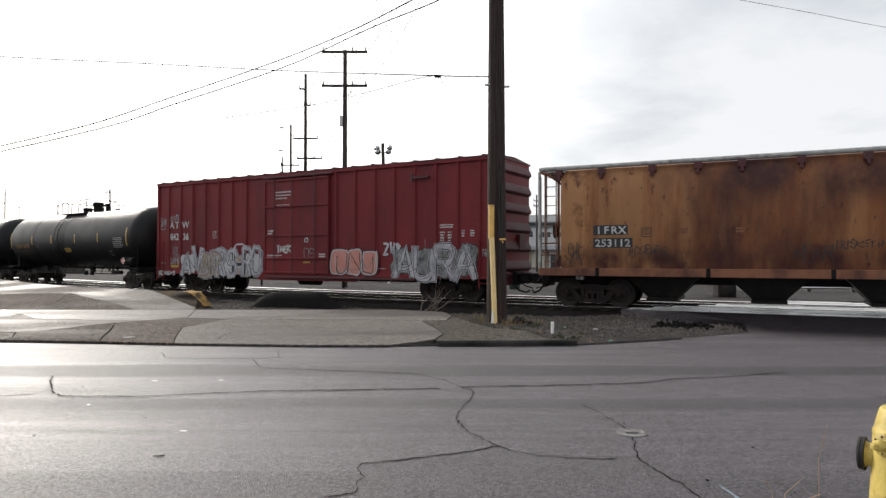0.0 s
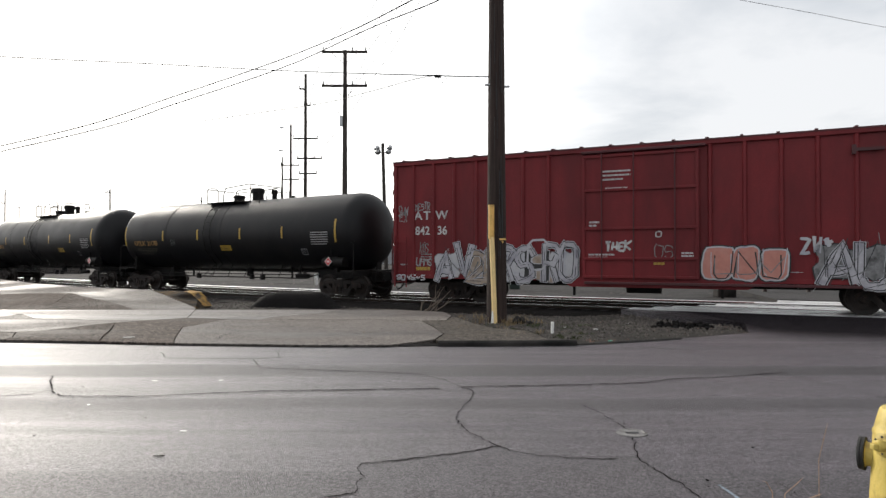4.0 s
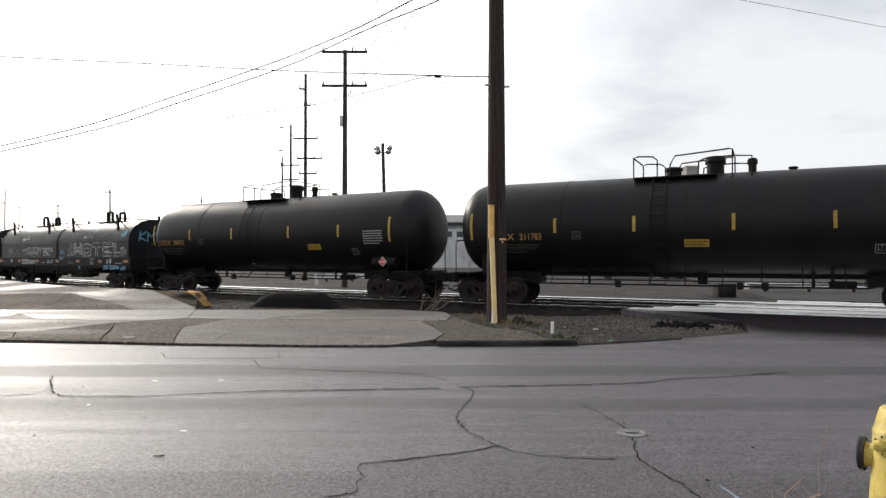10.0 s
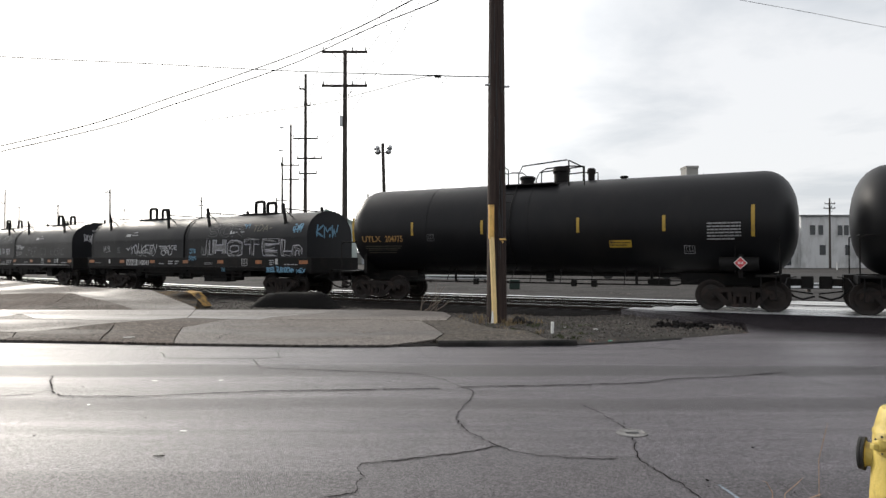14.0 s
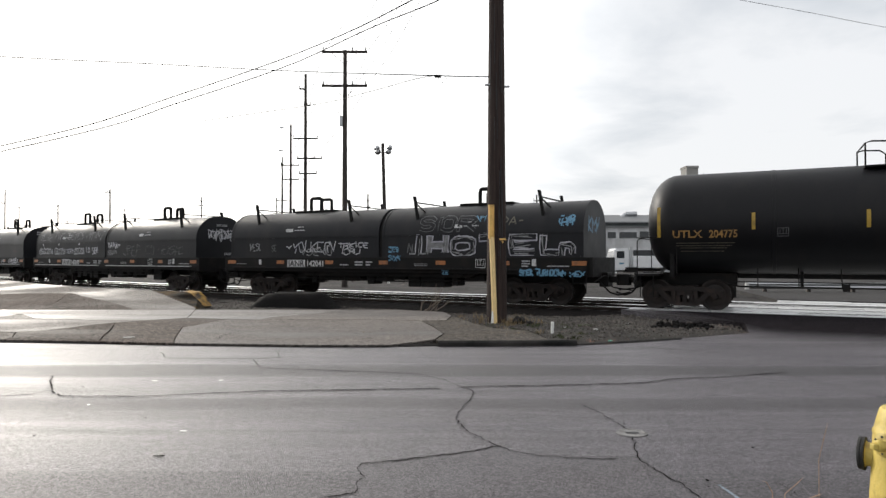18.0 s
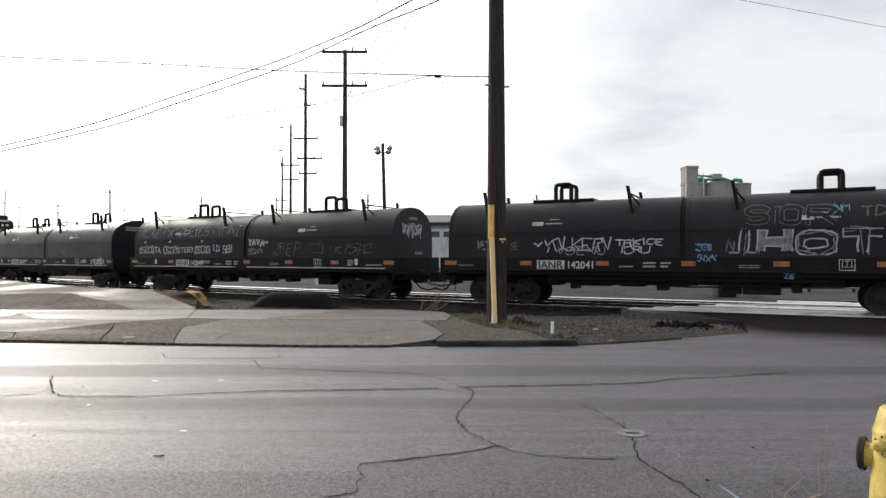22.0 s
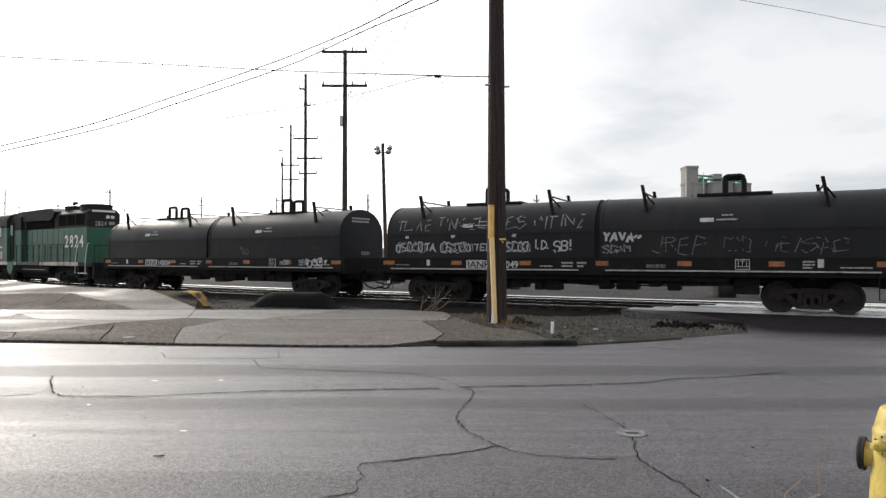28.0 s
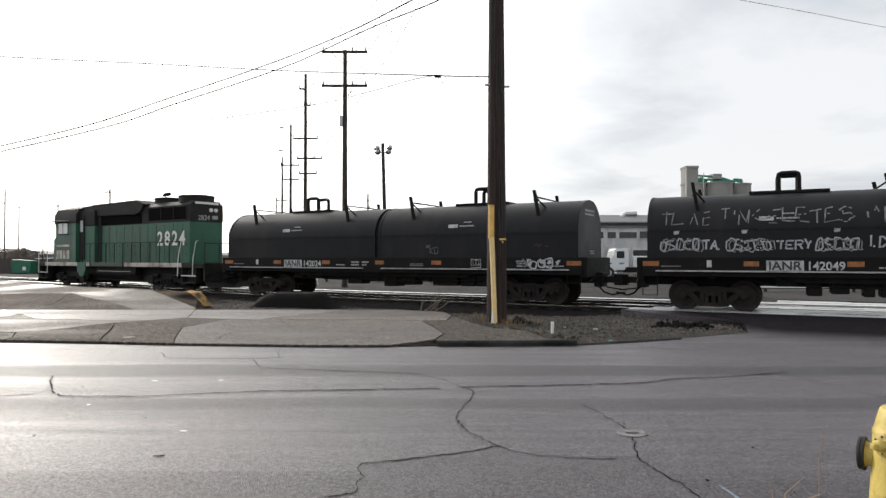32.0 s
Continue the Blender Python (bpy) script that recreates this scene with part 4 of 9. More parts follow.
def crossing():
    base = empty("level_crossing", "wet pale concrete level crossing panels", "level crossing", kind="structure")
    rng = random.Random(2)
    for lo, hi, start, top in ((-2.1, -0.82, 7.5, "panel"), (-0.68, 0.0, 8.1, "panel"), (0.004, 0.68, 8.6, "panel"), (0.82, 1.5, 9.4, "panel"), (1.51, 2.2, 9.9, "panel"), (2.21, 2.52, 10.2, "yard_road"),
                               (2.68, 3.3, 10.6, "yard_road"), (3.304, 4.02, 11.1, "panel"), (4.18, 5.4, 11.9, "panel")):
        s = start
        while s < CROSS_B:
            e = s + 2.44
            bm = nb()
            z = RAIL_Z + rng.uniform(-0.012, 0.004)
            c = [track(s + 0.012, lo)[0], track(e - 0.012, lo)[0], track(e - 0.012, hi)[0], track(s + 0.012, hi)[0]]
            a = [bm.verts.new((p.x, p.y, -0.2)) for p in c]
            b = [bm.verts.new((p.x, p.y, z)) for p in c]
            bm.faces.new(b)
            for k in range(4):
                bm.faces.new((a[k], a[(k + 1) % 4], b[(k + 1) % 4], b[k]))
            part("panel", bm, top, base, smooth=False)
            s = e


crossing()


# ------------------------------------------------------------------ rolling stock: shared parts
WHEEL_R = 0.47
wheels = []          # (wheelset, x in its truck)


def wheelset(parent, x):
    bm = nb()
    for sgn in (-1, 1):
        y = sgn * 0.752
        prof = [(0.09, -0.09), (0.12, -0.09), (0.14, -0.05), (0.34, -0.03), (0.395, -0.065), (0.468, -0.07), (0.47, 0.03), (0.498, 0.045), (0.498, 0.065), (0.385, 0.07), (0.34, 0.03), (0.14, 0.04), (0.1, 0.09)]
        lathe(bm, [(r, -sgn * h) if sgn > 0 else (r, h) for r, h in prof], 28, "y", (0, y, 0))
        for k in range(5):
            a = 2 * math.pi * k / 5
            rod(bm, (0.24 * math.cos(a), y + sgn * 0.02, 0.24 * math.sin(a)), (0.24 * math.cos(a), y + sgn * 0.055, 0.24 * math.sin(a)), 0.035, 6)
    rod(bm, (0, -0.9, 0), (0, 0.9, 0), 0.075, 10)
    ob = part("wheelset", bm, "wheel", parent)
    ob.location = (x, 0, WHEEL_R)
    wheels.append((ob, x))
    return ob


def freight_truck(parent, x, base=0.88):
    bm = nb()
    for sgn in (-1, 1):
        y0, y1 = sgn * 0.93, sgn * 1.07
        lo, hi = min(y0, y1), max(y0, y1)
        top = [(-1.12, 0.44), (-1.12, 0.60), (-0.92, 0.68), (-0.42, 0.74), (0.42, 0.74), (0.92, 0.68), (1.12, 0.60), (1.12, 0.44), (0.72, 0.46), (0.62, 0.57), (0.40, 0.60), (-0.40, 0.60), (-0.62, 0.57), (-0.72, 0.46)]
        prism(bm, top, lo, hi, "y")
        prism(bm, [(-0.74, 0.47), (-0.60, 0.56), (-0.30, 0.24), (0.30, 0.24), (0.60, 0.56), (0.74, 0.47), (0.42, 0.13), (-0.42, 0.13)], lo, hi, "y")
        for c in (-0.33, 0.33):
            box(bm, c - 0.06, c + 0.06, lo, hi, 0.22, 0.62)
        for c in (-0.2, 0.0, 0.2):
            rod(bm, (c, sgn * 1.0, 0.24), (c, sgn * 1.0, 0.46), 0.075, 8)
        for c in (-base, base):
            rod(bm, (c, sgn * 0.9, WHEEL_R), (c, sgn * 1.13, WHEEL_R), 0.11, 10)
            rod(bm, (c, sgn * 1.13, WHEEL_R), (c, sgn * 1.16, WHEEL_R), 0.06, 6)
    box(bm, -0.24, 0.24, -1.04, 1.04, 0.46, 0.76)
    for c in (-0.3, 0.3):
        box(bm, c - 0.07, c + 0.07, -0.8, 0.8, 0.30, 0.42)
    ob = part("truck", bm, "truck", parent, "grimy cast steel wheel truck")
    ob.location = (x, 0, RAIL_Z)
    for c in (-base, base):
        wheelset(ob, c)
    return ob


def coupler(parent, x, sgn, reach=0.75):
    bm = nb()
    e = x + sgn * reach
    box(bm, min(x, e), max(x, e), -0.1, 0.1, 0.74, 0.96)
    box(bm, min(e - sgn * 0.34, e), max(e - sgn * 0.34, e), -0.2, 0.2, 0.66, 1.04)
    box(bm, min(x, x + sgn * 0.3), max(x, x + sgn * 0.3), -0.34, 0.34, 0.60, 1.1)
    bevelled(bm, 0.02)
    knuckle = part("coupler", bm, "black", parent)
    bm = nb()
    pipe(bm, [(x, -0.45, 0.82), (x + sgn * 0.2, -0.44, 0.62), (x + sgn * 0.38, -0.36, 0.42), (x + sgn * 0.62, -0.24, 0.33), (x + sgn * (reach + 0.02), -0.14, 0.42)], 0.032, 8)
    part("air_hose", bm, "black", knuckle, "black rubber air hose")
    bm = nb()
    pipe(bm, [(x + sgn * 0.12, -1.4, 0.78), (x + sgn * 0.16, -1.15, 0.86), (x + sgn * 0.2, -0.5, 0.98), (x + sgn * 0.45, -0.14, 1.02)], 0.018, 6)
    part("uncoupling_lever", bm, "black", knuckle)
    bm = nb()
    pipe(bm, [(x + sgn * 0.05, 0.4, 0.85), (x + sgn * 0.3, 0.36, 0.56), (x + sgn * reach, 0.2, 0.48)], 0.025, 6)
    part("brake_hose", bm, "black", knuckle)


def ladder(parent, x0, x1, y, z0, z1, rungs, material="black", name="ladder"):
    bm = nb()
    for k in range(rungs):
        z = z0 + (z1 - z0) * (k + 0.5) / rungs
        rod(bm, (x0, y, z), (x1, y, z), 0.014, 6)
    for x in (x0, x1):
        box(bm, x - 0.012, x + 0.012, y - 0.03, y + 0.03, z0, z1)
    return part(name, bm, material, parent)


def bars(parent, x, z, w, h, n, y, material, wrap=None, name="small_print", fill=0.55, seed=1):
    """Unreadable small print: rows of short bars."""
    bm = nb()
    rng = random.Random(seed)
    rh = h / n
    for k in range(n):
        c = x - w / 2
        end = x + w / 2 - (rng.random() * 0.3 * w if k == n - 1 else 0)
        zc = z + h / 2 - (k + 0.5) * rh
        while c < end:
            ln = min(end - c, rng.uniform(0.04, 0.16))
            flatpatch(bm, c, c + ln * 0.85, zc - rh * fill / 2, zc + rh * fill / 2, y, wrap)
            c += ln
    return tagged(part(name, bm, material, parent, smooth=False), kind="stuff")


def bars_end(parent, y, z, w, h, n, x, seed):
    """Unreadable small print on the end face of a cover."""
    bm, rng, rh = nb(), random.Random(seed), h / n
    for k in range(n):
        c, zc = y - w / 2, z + h / 2 - (k + 0.5) * rh
        while c < y + w / 2:
            ln = rng.uniform(0.05, 0.14)
            bm.faces.new([bm.verts.new((x, u, v)) for u, v in ((c, zc - rh * 0.3), (c + ln * 0.8, zc - rh * 0.3), (c + ln * 0.8, zc + rh * 0.3), (c, zc + rh * 0.3))])
            c += ln
    return tagged(part("small_print", bm, "grey", parent, smooth=False), kind="stuff")


def flatpatch(bm, x0, x1, z0, z1, y, wrap=None, nseg=3):
    zs = [z0 + (z1 - z0) * i / nseg for i in range(nseg + 1)] if wrap else [z0, z1]
    prev = None
    for z in zs:
        yy = wrap(z) if wrap else y
        cur = (bm.verts.new((x0, yy, z)), bm.verts.new((x1, yy, z)))
        if prev:
            bm.faces.new((prev[0], prev[1], cur[1], cur[0]))
        prev = cur


def patch(parent, name, x, z, w, h, y, material, wrap=None, label=""):
    bm = nb()
    flatpatch(bm, x - w / 2, x + w / 2, z - h / 2, z + h / 2, y, wrap, 5)
    return part(name, bm, material, parent, label)


def words(parent, text, x, z, size, y, material, wrap=None, spacing=1.0, squeeze=1.0):
    m = Matrix.Translation((x, y, z - size * 0.35)) @ pose(0, 0, 0, 90, 0, 0) @ Matrix.Diagonal((squeeze, 1, 1, 1))
    ob = lettering(text, size, m, material, parent, spacing=spacing, bold=size * 0.022)
    if wrap:
        for v in ob.data.vertices:
            v.co.y = wrap(v.co.z) + (v.co.y - y)
    return ob


def frame_box(parent, x, z, w, h, y, material, wrap=None):
    """A stencilled data box: square outline, an inner frame and small bars."""
    bm = nb()
    t = 0.02
    w = min(w, h * 1.25)
    for a in ((x - w / 2, x + w / 2, z + h / 2 - t, z + h / 2), (x - w / 2, x + w / 2, z - h / 2, z - h / 2 + t),
              (x - w / 2, x - w / 2 + t, z - h / 2, z + h / 2), (x + w / 2 - t, x + w / 2, z - h / 2, z + h / 2),
              (x - w * 0.38, x + w * 0.38, z - h * 0.22, z - h * 0.22 + t * 0.8), (x - t * 0.4, x + t * 0.4, z - h * 0.2, z + h * 0.36),
              (x - w * 0.3, x - w * 0.3 + t * 0.8, z - h * 0.2, z + h * 0.36), (x + w * 0.3 - t * 0.8, x + w * 0.3, z - h * 0.2, z + h * 0.36), (x - w * 0.15, x + w * 0.15, z + h * 0.3, z + h * 0.36)):
        flatpatch(bm, *a, y, wrap)
    return part("data_box", bm, material, parent, smooth=False)


def blob(rng, cx, cz, w, h, jag, n=22):
    """An irregular, roughly square outline."""
    pts = []
    for k in range(n):
        a = 2 * math.pi * k / n
        c, s = math.cos(a), math.sin(a)
        r = 1 / (abs(c) ** 5 + abs(s) ** 5) ** 0.2
        r *= 1 + rng.uniform(-jag, jag)
        pts.append(Vector((cx + c * r * w / 2 + 0.10 * s * r * h / 2, cz + s * r * h / 2)))
    return pts


def graffiti(parent, x, z, w, h, y, n, fills, seed, outline="g_black", wrap=None, rim=0.05, jag=0.2, cuts=3, cutmat="g_black"):
    """Sprayed abstract shapes side by side: each has a rim, a fill on it and a few dark slashes; no words."""
    rng = random.Random(seed)
    lw = w / n

    def flat(pts, dy, name, material, par):
        bm = nb()
        c = sum(pts, Vector((0, 0))) / len(pts)
        vs = [bm.verts.new((p.x, (wrap(p.y) if wrap else y) + dy, p.y)) for p in pts]
        if wrap:
            mid = bm.verts.new((c.x, wrap(c.y) + dy, c.y))
            for k in range(len(vs)):
                bm.faces.new((vs[k], vs[(k + 1) % len(vs)], mid))
        else:
            bm.faces.new(vs)
        return part(name, bm, material, par, smooth=False)
    for k in range(n):
        cx, cz = x - w / 2 + (k + 0.5) * lw, z + rng.uniform(-0.05, 0.05) * h
        hh, ww = h * rng.uniform(0.8, 1.05), lw * rng.uniform(0.9, 1.12)
        dy = -0.0016 * (k % 3)
        pts = blob(rng, cx, cz, ww, hh, jag)
        c = Vector((cx, cz))
        rimpts = [p + (p - c).normalized() * rim for p in pts]
        ob = flat(rimpts, dy, "graffiti", outline, parent)
        flat(pts, dy - 0.005, "graffiti_fill", fills[k % len(fills)], ob)
        for q in range(cuts):
            a = rng.uniform(0, 3.14)
            m = c + Vector((rng.uniform(-0.25, 0.25) * ww, rng.uniform(-0.28, 0.28) * hh))
            d = Vector((math.cos(a), math.sin(a)))
            e = Vector((-d.y, d.x))
            ln, th = rng.uniform(0.14, 0.3) * hh, rng.uniform(0.018, 0.05) * hh
            flat([m - d * ln, m + e * th + d * ln * 0.2, m + d * ln, m - e * th], dy - 0.0075 - 0.0005 * q, "graffiti_line", cutmat, ob)


# pen strokes of sprayed capitals on a grid 4 wide and 6 high; a stroke is a chain of xy points
PEN = {"A": "00-26-40 12-32", "B": "00-06-36-45-33-03 33-42-41-30-00", "C": "45-36-16-05-01-10-30-41", "D": "00-06-26-44-42-20-00", "E": "46-06-00-40 03-33",
       "F": "46-06-00 03-33", "G": "45-36-16-05-01-10-30-41-43-23", "H": "06-00 46-40 03-43", "I": "26-20", "J": "46-41-30-10-01", "K": "06-00 46-03-40", "L": "06-00-40",
       "M": "00-06-23-46-40", "N": "00-06-40-46", "O": "16-05-01-10-30-41-45-36-16", "P": "00-06-36-45-43-33-03", "R": "00-06-36-45-33-03 23-40", "S": "45-36-16-05-04-13-33-42-41-30-10-01",
       "T": "06-46 26-20", "U": "06-01-10-30-41-46", "V": "06-20-46", "W": "06-10-24-30-46", "X": "06-40 00-46", "Y": "06-23-46 23-20", "Z": "06-46-00-40",
       "2": "05-16-36-45-43-00-40", "3": "05-16-36-45-33 33-42-41-30-10-01", "!": "26-22 21-20", ".": "10-20", "-": "13-33", "*": "14-34 25-23 15-33 35-13", "~": "03-14-22-33-44", "n": "00-03-23-32-30"}


def spray(parent, text, x0, x1, z0, z1, place, material, weight, seed, shake=0.10, depth=0.0, slant=0.06, name="graffiti_tag", broken=0.0):
    """Sprayed capitals drawn as wavering ribbons between x0 and x1; place(u, v, d) sets them on their face."""
    rng = random.Random(seed)
    cells = [0.55 if c in " .!I" else 1.0 for c in text]
    unit = (x1 - x0) / sum(cells)
    bm = nb()
    at, k = x0, 0
    for c, w in zip(text, cells):
        wide = unit * w
        if c != " ":
            lift, tall = rng.uniform(-0.06, 0.06) * (z1 - z0), (z1 - z0) * rng.uniform(0.88, 1.06)
            sx, sz = wide * 0.8 / 4 if w == 1 else unit * 0.8 / 4, tall / 6
            ox = at + wide * 0.1 if w == 1 else at + wide / 2 - unit * 0.4
            for chain in PEN[c].split():
                pts = []
                for q in chain.split("-"):
                    u, v = int(q[0]) + rng.uniform(-1, 1) * shake * 4, int(q[1]) + rng.uniform(-1, 1) * shake * 4
                    pts.append(Vector((ox + u * sx + slant * v * sz, z0 + lift + v * sz)))
                fine = []
                for a, b in zip(pts, pts[1:]):
                    fine += [a.lerp(b, t) for t in (0.0, 0.35, 0.7)]
                fine.append(pts[-1])
                ext = (fine[0] - fine[1]).normalized() * weight * 0.4 if (fine[0] - fine[1]).length > 1e-4 else Vector((0, 0))
                fine[0] = fine[0] + ext
                prev = None
                for i, p in enumerate(fine):
                    d = fine[min(i + 1, len(fine) - 1)] - fine[max(i - 1, 0)]
                    d = d.normalized() if d.length > 1e-5 else Vector((1, 0))
                    e = Vector((-d.y, d.x)) * weight / 2 * rng.uniform(0.8, 1.15)
                    row = [bm.verts.new(place(r.x, r.y, depth + 0.0004 * (k % 7))) for r in (p + e, p - e)]
                    if prev and rng.random() >= broken:
                        bm.faces.new((prev[0], prev[1], row[1], row[0]))
                    prev = row
                k += 1
        at += wide
    return tagged(part(name, bm, material, parent, smooth=False), kind="stuff")


def on_side(y):
    return lambda u, v, d: (u, y - d, v)


def on_curve(wrap):
    return lambda u, v, d: (u, wrap(v) - d, v)


def on_end(x):
    return lambda u, v, d: (x + d, u, v)


def fat(parent, text, x0, x1, z0, z1, place, rim, fill, weight, border, seed, shake=0.05):
    """Fat sprayed letters: a wide rim and a narrower fill over it."""
    spray(parent, text, x0, x1, z0, z1, place, rim, weight + 2 * border, seed, shake, 0.0, name="graffiti")
    spray(parent, text, x0, x1, z0, z1, place, fill, weight, seed, shake, 0.004, name="graffiti_fill")


def layered(parent, text, x0, x1, z0, z1, place, halo, fill, weight, seed, shake=0.06):
    """A sprayed piece in layers: a pale halo, a black outline, the fill and loose lines over it."""
    spray(parent, text, x0, x1, z0, z1, place, halo, weight + 0.11, seed, shake, 0.0, name="graffiti_halo")
    spray(parent, text, x0, x1, z0, z1, place, "g_black", weight + 0.06, seed, shake, 0.004, name="graffiti")
    spray(parent, text, x0, x1, z0, z1, place, fill, weight, seed, shake, 0.008, name="graffiti_fill")
    spray(parent, text, x0, x1, z0, z1, place, "g_black", 0.022, seed + 500, shake + 0.07, 0.012, broken=0.08)
    spray(parent, text, x0, x1, z0, z1, place, "g_white", 0.018, seed + 600, shake + 0.10, 0.015, broken=0.08)


cars = []            # (thing, middle at the start, half the truck distance)


# ------------------------------------------------------------------ boxcar
def boxcar():
    car = empty("boxcar", "faded red steel boxcar with sprayed graffiti", "boxcar")
    L, R, y0, z0, z1 = -9.22, 9.28, 1.6, 0.86, 5.23
    bm = nb()
    box(bm, L, R, -y0 + 0.06, y0 - 0.06, z0, z1)
    part("body", bm, "red", car)
    # side posts: the first bay starts at the left corner
    ribs = [-8.37, -7.51, -6.66, -5.77, -4.86, -3.99, -3.07, 2.07, 3.04, 4.02, 4.95, 5.9, 6.82, 7.76, 8.67]
    rb = nb()
    prism(rb, [(-0.075, -y0 + 0.06), (-0.035, -y0 - 0.015), (0.035, -y0 - 0.015), (0.075, -y0 + 0.06)], z0 + 0.05, z1 - 0.12, "z")
    first = None
    for x in ribs:
        if first is None:
            first = part("side_post", rb, "red", car)
            first.location.x = x
        else:
            o = new("side_post", first.data)
            o.parent, o.location = car, (x, 0, 0)
    for x in (L + 0.06, R - 0.06):
        part("corner_post", bevelled(boxes([(x - 0.07, x + 0.07, -y0 - 0.005, -y0 + 0.1, z0 - 0.1, z1)]), 0.015), "red", car)
    # top and side sills
    part("top_rail", bevelled(boxes([(L - 0.02, R + 0.02, -y0 - 0.02, -y0 + 0.1, z1 - 0.13, z1 + 0.02)]), 0.02), "red", car)
    bm = nb()
    prism(bm, [(L, z0 - 0.02), (-2.6, z0 - 0.02), (-2.3, z0 - 0.22), (3.1, z0 - 0.22), (3.5, z0 - 0.02), (R, z0 - 0.02), (R, z0 + 0.1), (L, z0 + 0.1)], -y0 - 0.01, -y0 + 0.12, "y")
    part("side_sill", bm, "red", car)
    part("side_sill", boxes([(L, R, y0 - 0.12, y0 + 0.01, z0 - 0.2, z0 + 0.1)]), "red", car)
    # roof with seam caps
    bm = nb()
    prism(bm, [(-y0 - 0.03, z1 + 0.0), (-y0 - 0.03, z1 + 0.05), (0, z1 + 0.16), (y0 + 0.03, z1 + 0.05), (y0 + 0.03, z1)], L - 0.03, R + 0.03)
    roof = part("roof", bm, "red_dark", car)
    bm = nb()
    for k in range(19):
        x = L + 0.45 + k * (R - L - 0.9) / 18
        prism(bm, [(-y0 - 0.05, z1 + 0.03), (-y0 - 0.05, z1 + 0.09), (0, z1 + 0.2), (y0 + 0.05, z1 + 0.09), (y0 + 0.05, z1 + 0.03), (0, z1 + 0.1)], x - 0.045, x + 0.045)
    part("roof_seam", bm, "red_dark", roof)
    # plug door with its frame, bars and rods
    dx0, dx1, dz0, dz1 = -1.88, 1.76, z0 + 0.08, 4.98
    bm = nb()
    box(bm, dx0, dx1, -y0 - 0.05, -y0 + 0.06, dz0, dz1)
    bevelled(bm, 0.02)
    door = part("door", bm, "red", car, "red sliding plug door")
    bm = nb()
    for z in (dz0 + 0.04, 1.58, 2.56, 3.82, dz1 - 0.04):
        box(bm, dx0 + 0.02, dx1 - 0.02, -y0 - 0.11, -y0 - 0.045, z - 0.045, z + 0.045)
    for x in (dx0 + 0.05, dx1 - 0.05):
        box(bm, x - 0.05, x + 0.05, -y0 - 0.10, -y0 - 0.045, dz0, dz1)
    part("door_frame", bevelled(bm, 0.012), "red", door)
    bm = nb()
    for x in (-1.22, -0.2, 1.06):
        rod(bm, (x, -y0 - 0.13, dz0 - 0.05), (x, -y0 - 0.13, dz1 + 0.05), 0.022, 6)
    part("locking_rod", bm, "red_dark", door)
    part("door_track", bevelled(boxes([(-1.9, 1.95, -y0 - 0.12, -y0, dz1 + 0.07, dz1 + 0.15)]), 0.01), "red_dark", car)
    part("door_track", bevelled(boxes([(-1.8, 6.0, -y0 - 0.16, -y0, dz0 - 0.2, dz0 - 0.12)]), 0.01), "red_dark", car)
    part("door_stop", boxes([(5.8, 6.55, -y0 - 0.07, -y0 + 0.04, 4.60, 4.69), (5.78, 5.88, -y0 - 0.09, -y0 + 0.04, 4.52, 4.78)]), "red_dark", car)
    # corrugated ends, with their shade already in the dark red
    for sgn, e in ((-1, L), (1, R)):
        bm = nb()
        for k in range(6):
            z = z0 + 0.22 + k * 0.72
            prism(bm, [(-0.02, z), (0.11, z + 0.12), (0.11, z + 0.2), (-0.02, z + 0.46)], -y0 + 0.1, y0 - 0.1, "y")
        for v in bm.verts:
            v.co.x = e + sgn * v.co.x
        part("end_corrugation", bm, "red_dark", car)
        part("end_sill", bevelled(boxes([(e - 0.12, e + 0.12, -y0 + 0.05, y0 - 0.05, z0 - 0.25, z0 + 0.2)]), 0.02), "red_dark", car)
        ladder(car, e + sgn * 0.14 - 0.01, e + sgn * 0.14 + 0.01, -y0 + 0.15, 1.0, 2.6, 5, "red_dark")
        ladder(car, e - sgn * 0.1, e - sgn * 0.6, -y0 - 0.07, 0.5, 2.4, 5, "red")
        part("hand_brake" if sgn > 0 else "tack_board", bevelled(boxes([(e + sgn * 0.1 - 0.04, e + sgn * 0.1 + 0.04, 0.3, 0.9, 1.9, 2.5)]), 0.01), "red_dark", car)
        coupler(car, e, sgn, 0.7)
    bm = nb()
    box(bm, L + 0.3, R - 0.3, -0.35, 0.35, 0.62, 0.95)
    for x in (-4.5, -2, 0, 2, 4.5):
        box(bm, x - 0.06, x + 0.06, -1.5, 1.5, 0.68, 0.92)
    rod(bm, (-0.6, -0.7, 0.62), (0.5, -0.7, 0.62), 0.2, 12)
    for x in (-2.2, 2.4):
        box(bm, x - 0.04, x + 0.04, -1.5, -1.45, 0.35, 0.8)
    part("underframe", bm, "black", car)
    for x in (-6.78, 7.0):
        freight_truck(car, x)
    # lettering and stencils
    yy = -y0 + 0.052
    for ch, x, z in (("A", -8.17, 3.2), ("T", -7.8, 3.2), ("W", -7.18, 3.2), ("842", -7.99, 2.63), ("36", -7.16, 2.63)):
        words(car, ch, x, z, 0.44, yy, "white", squeeze=0.95 if len(ch) > 1 else 1.1)
    side_, door_ = on_side(yy), on_side(-y0 - 0.056)
    spray(car, "SHW", -9.05, -8.62, 3.2, 3.55, side_, "g_faint", 0.035, 5, 0.14)
    spray(car, "EX", -9.0, -8.62, 2.98, 3.25, side_, "g_faint", 0.03, 6, 0.14)
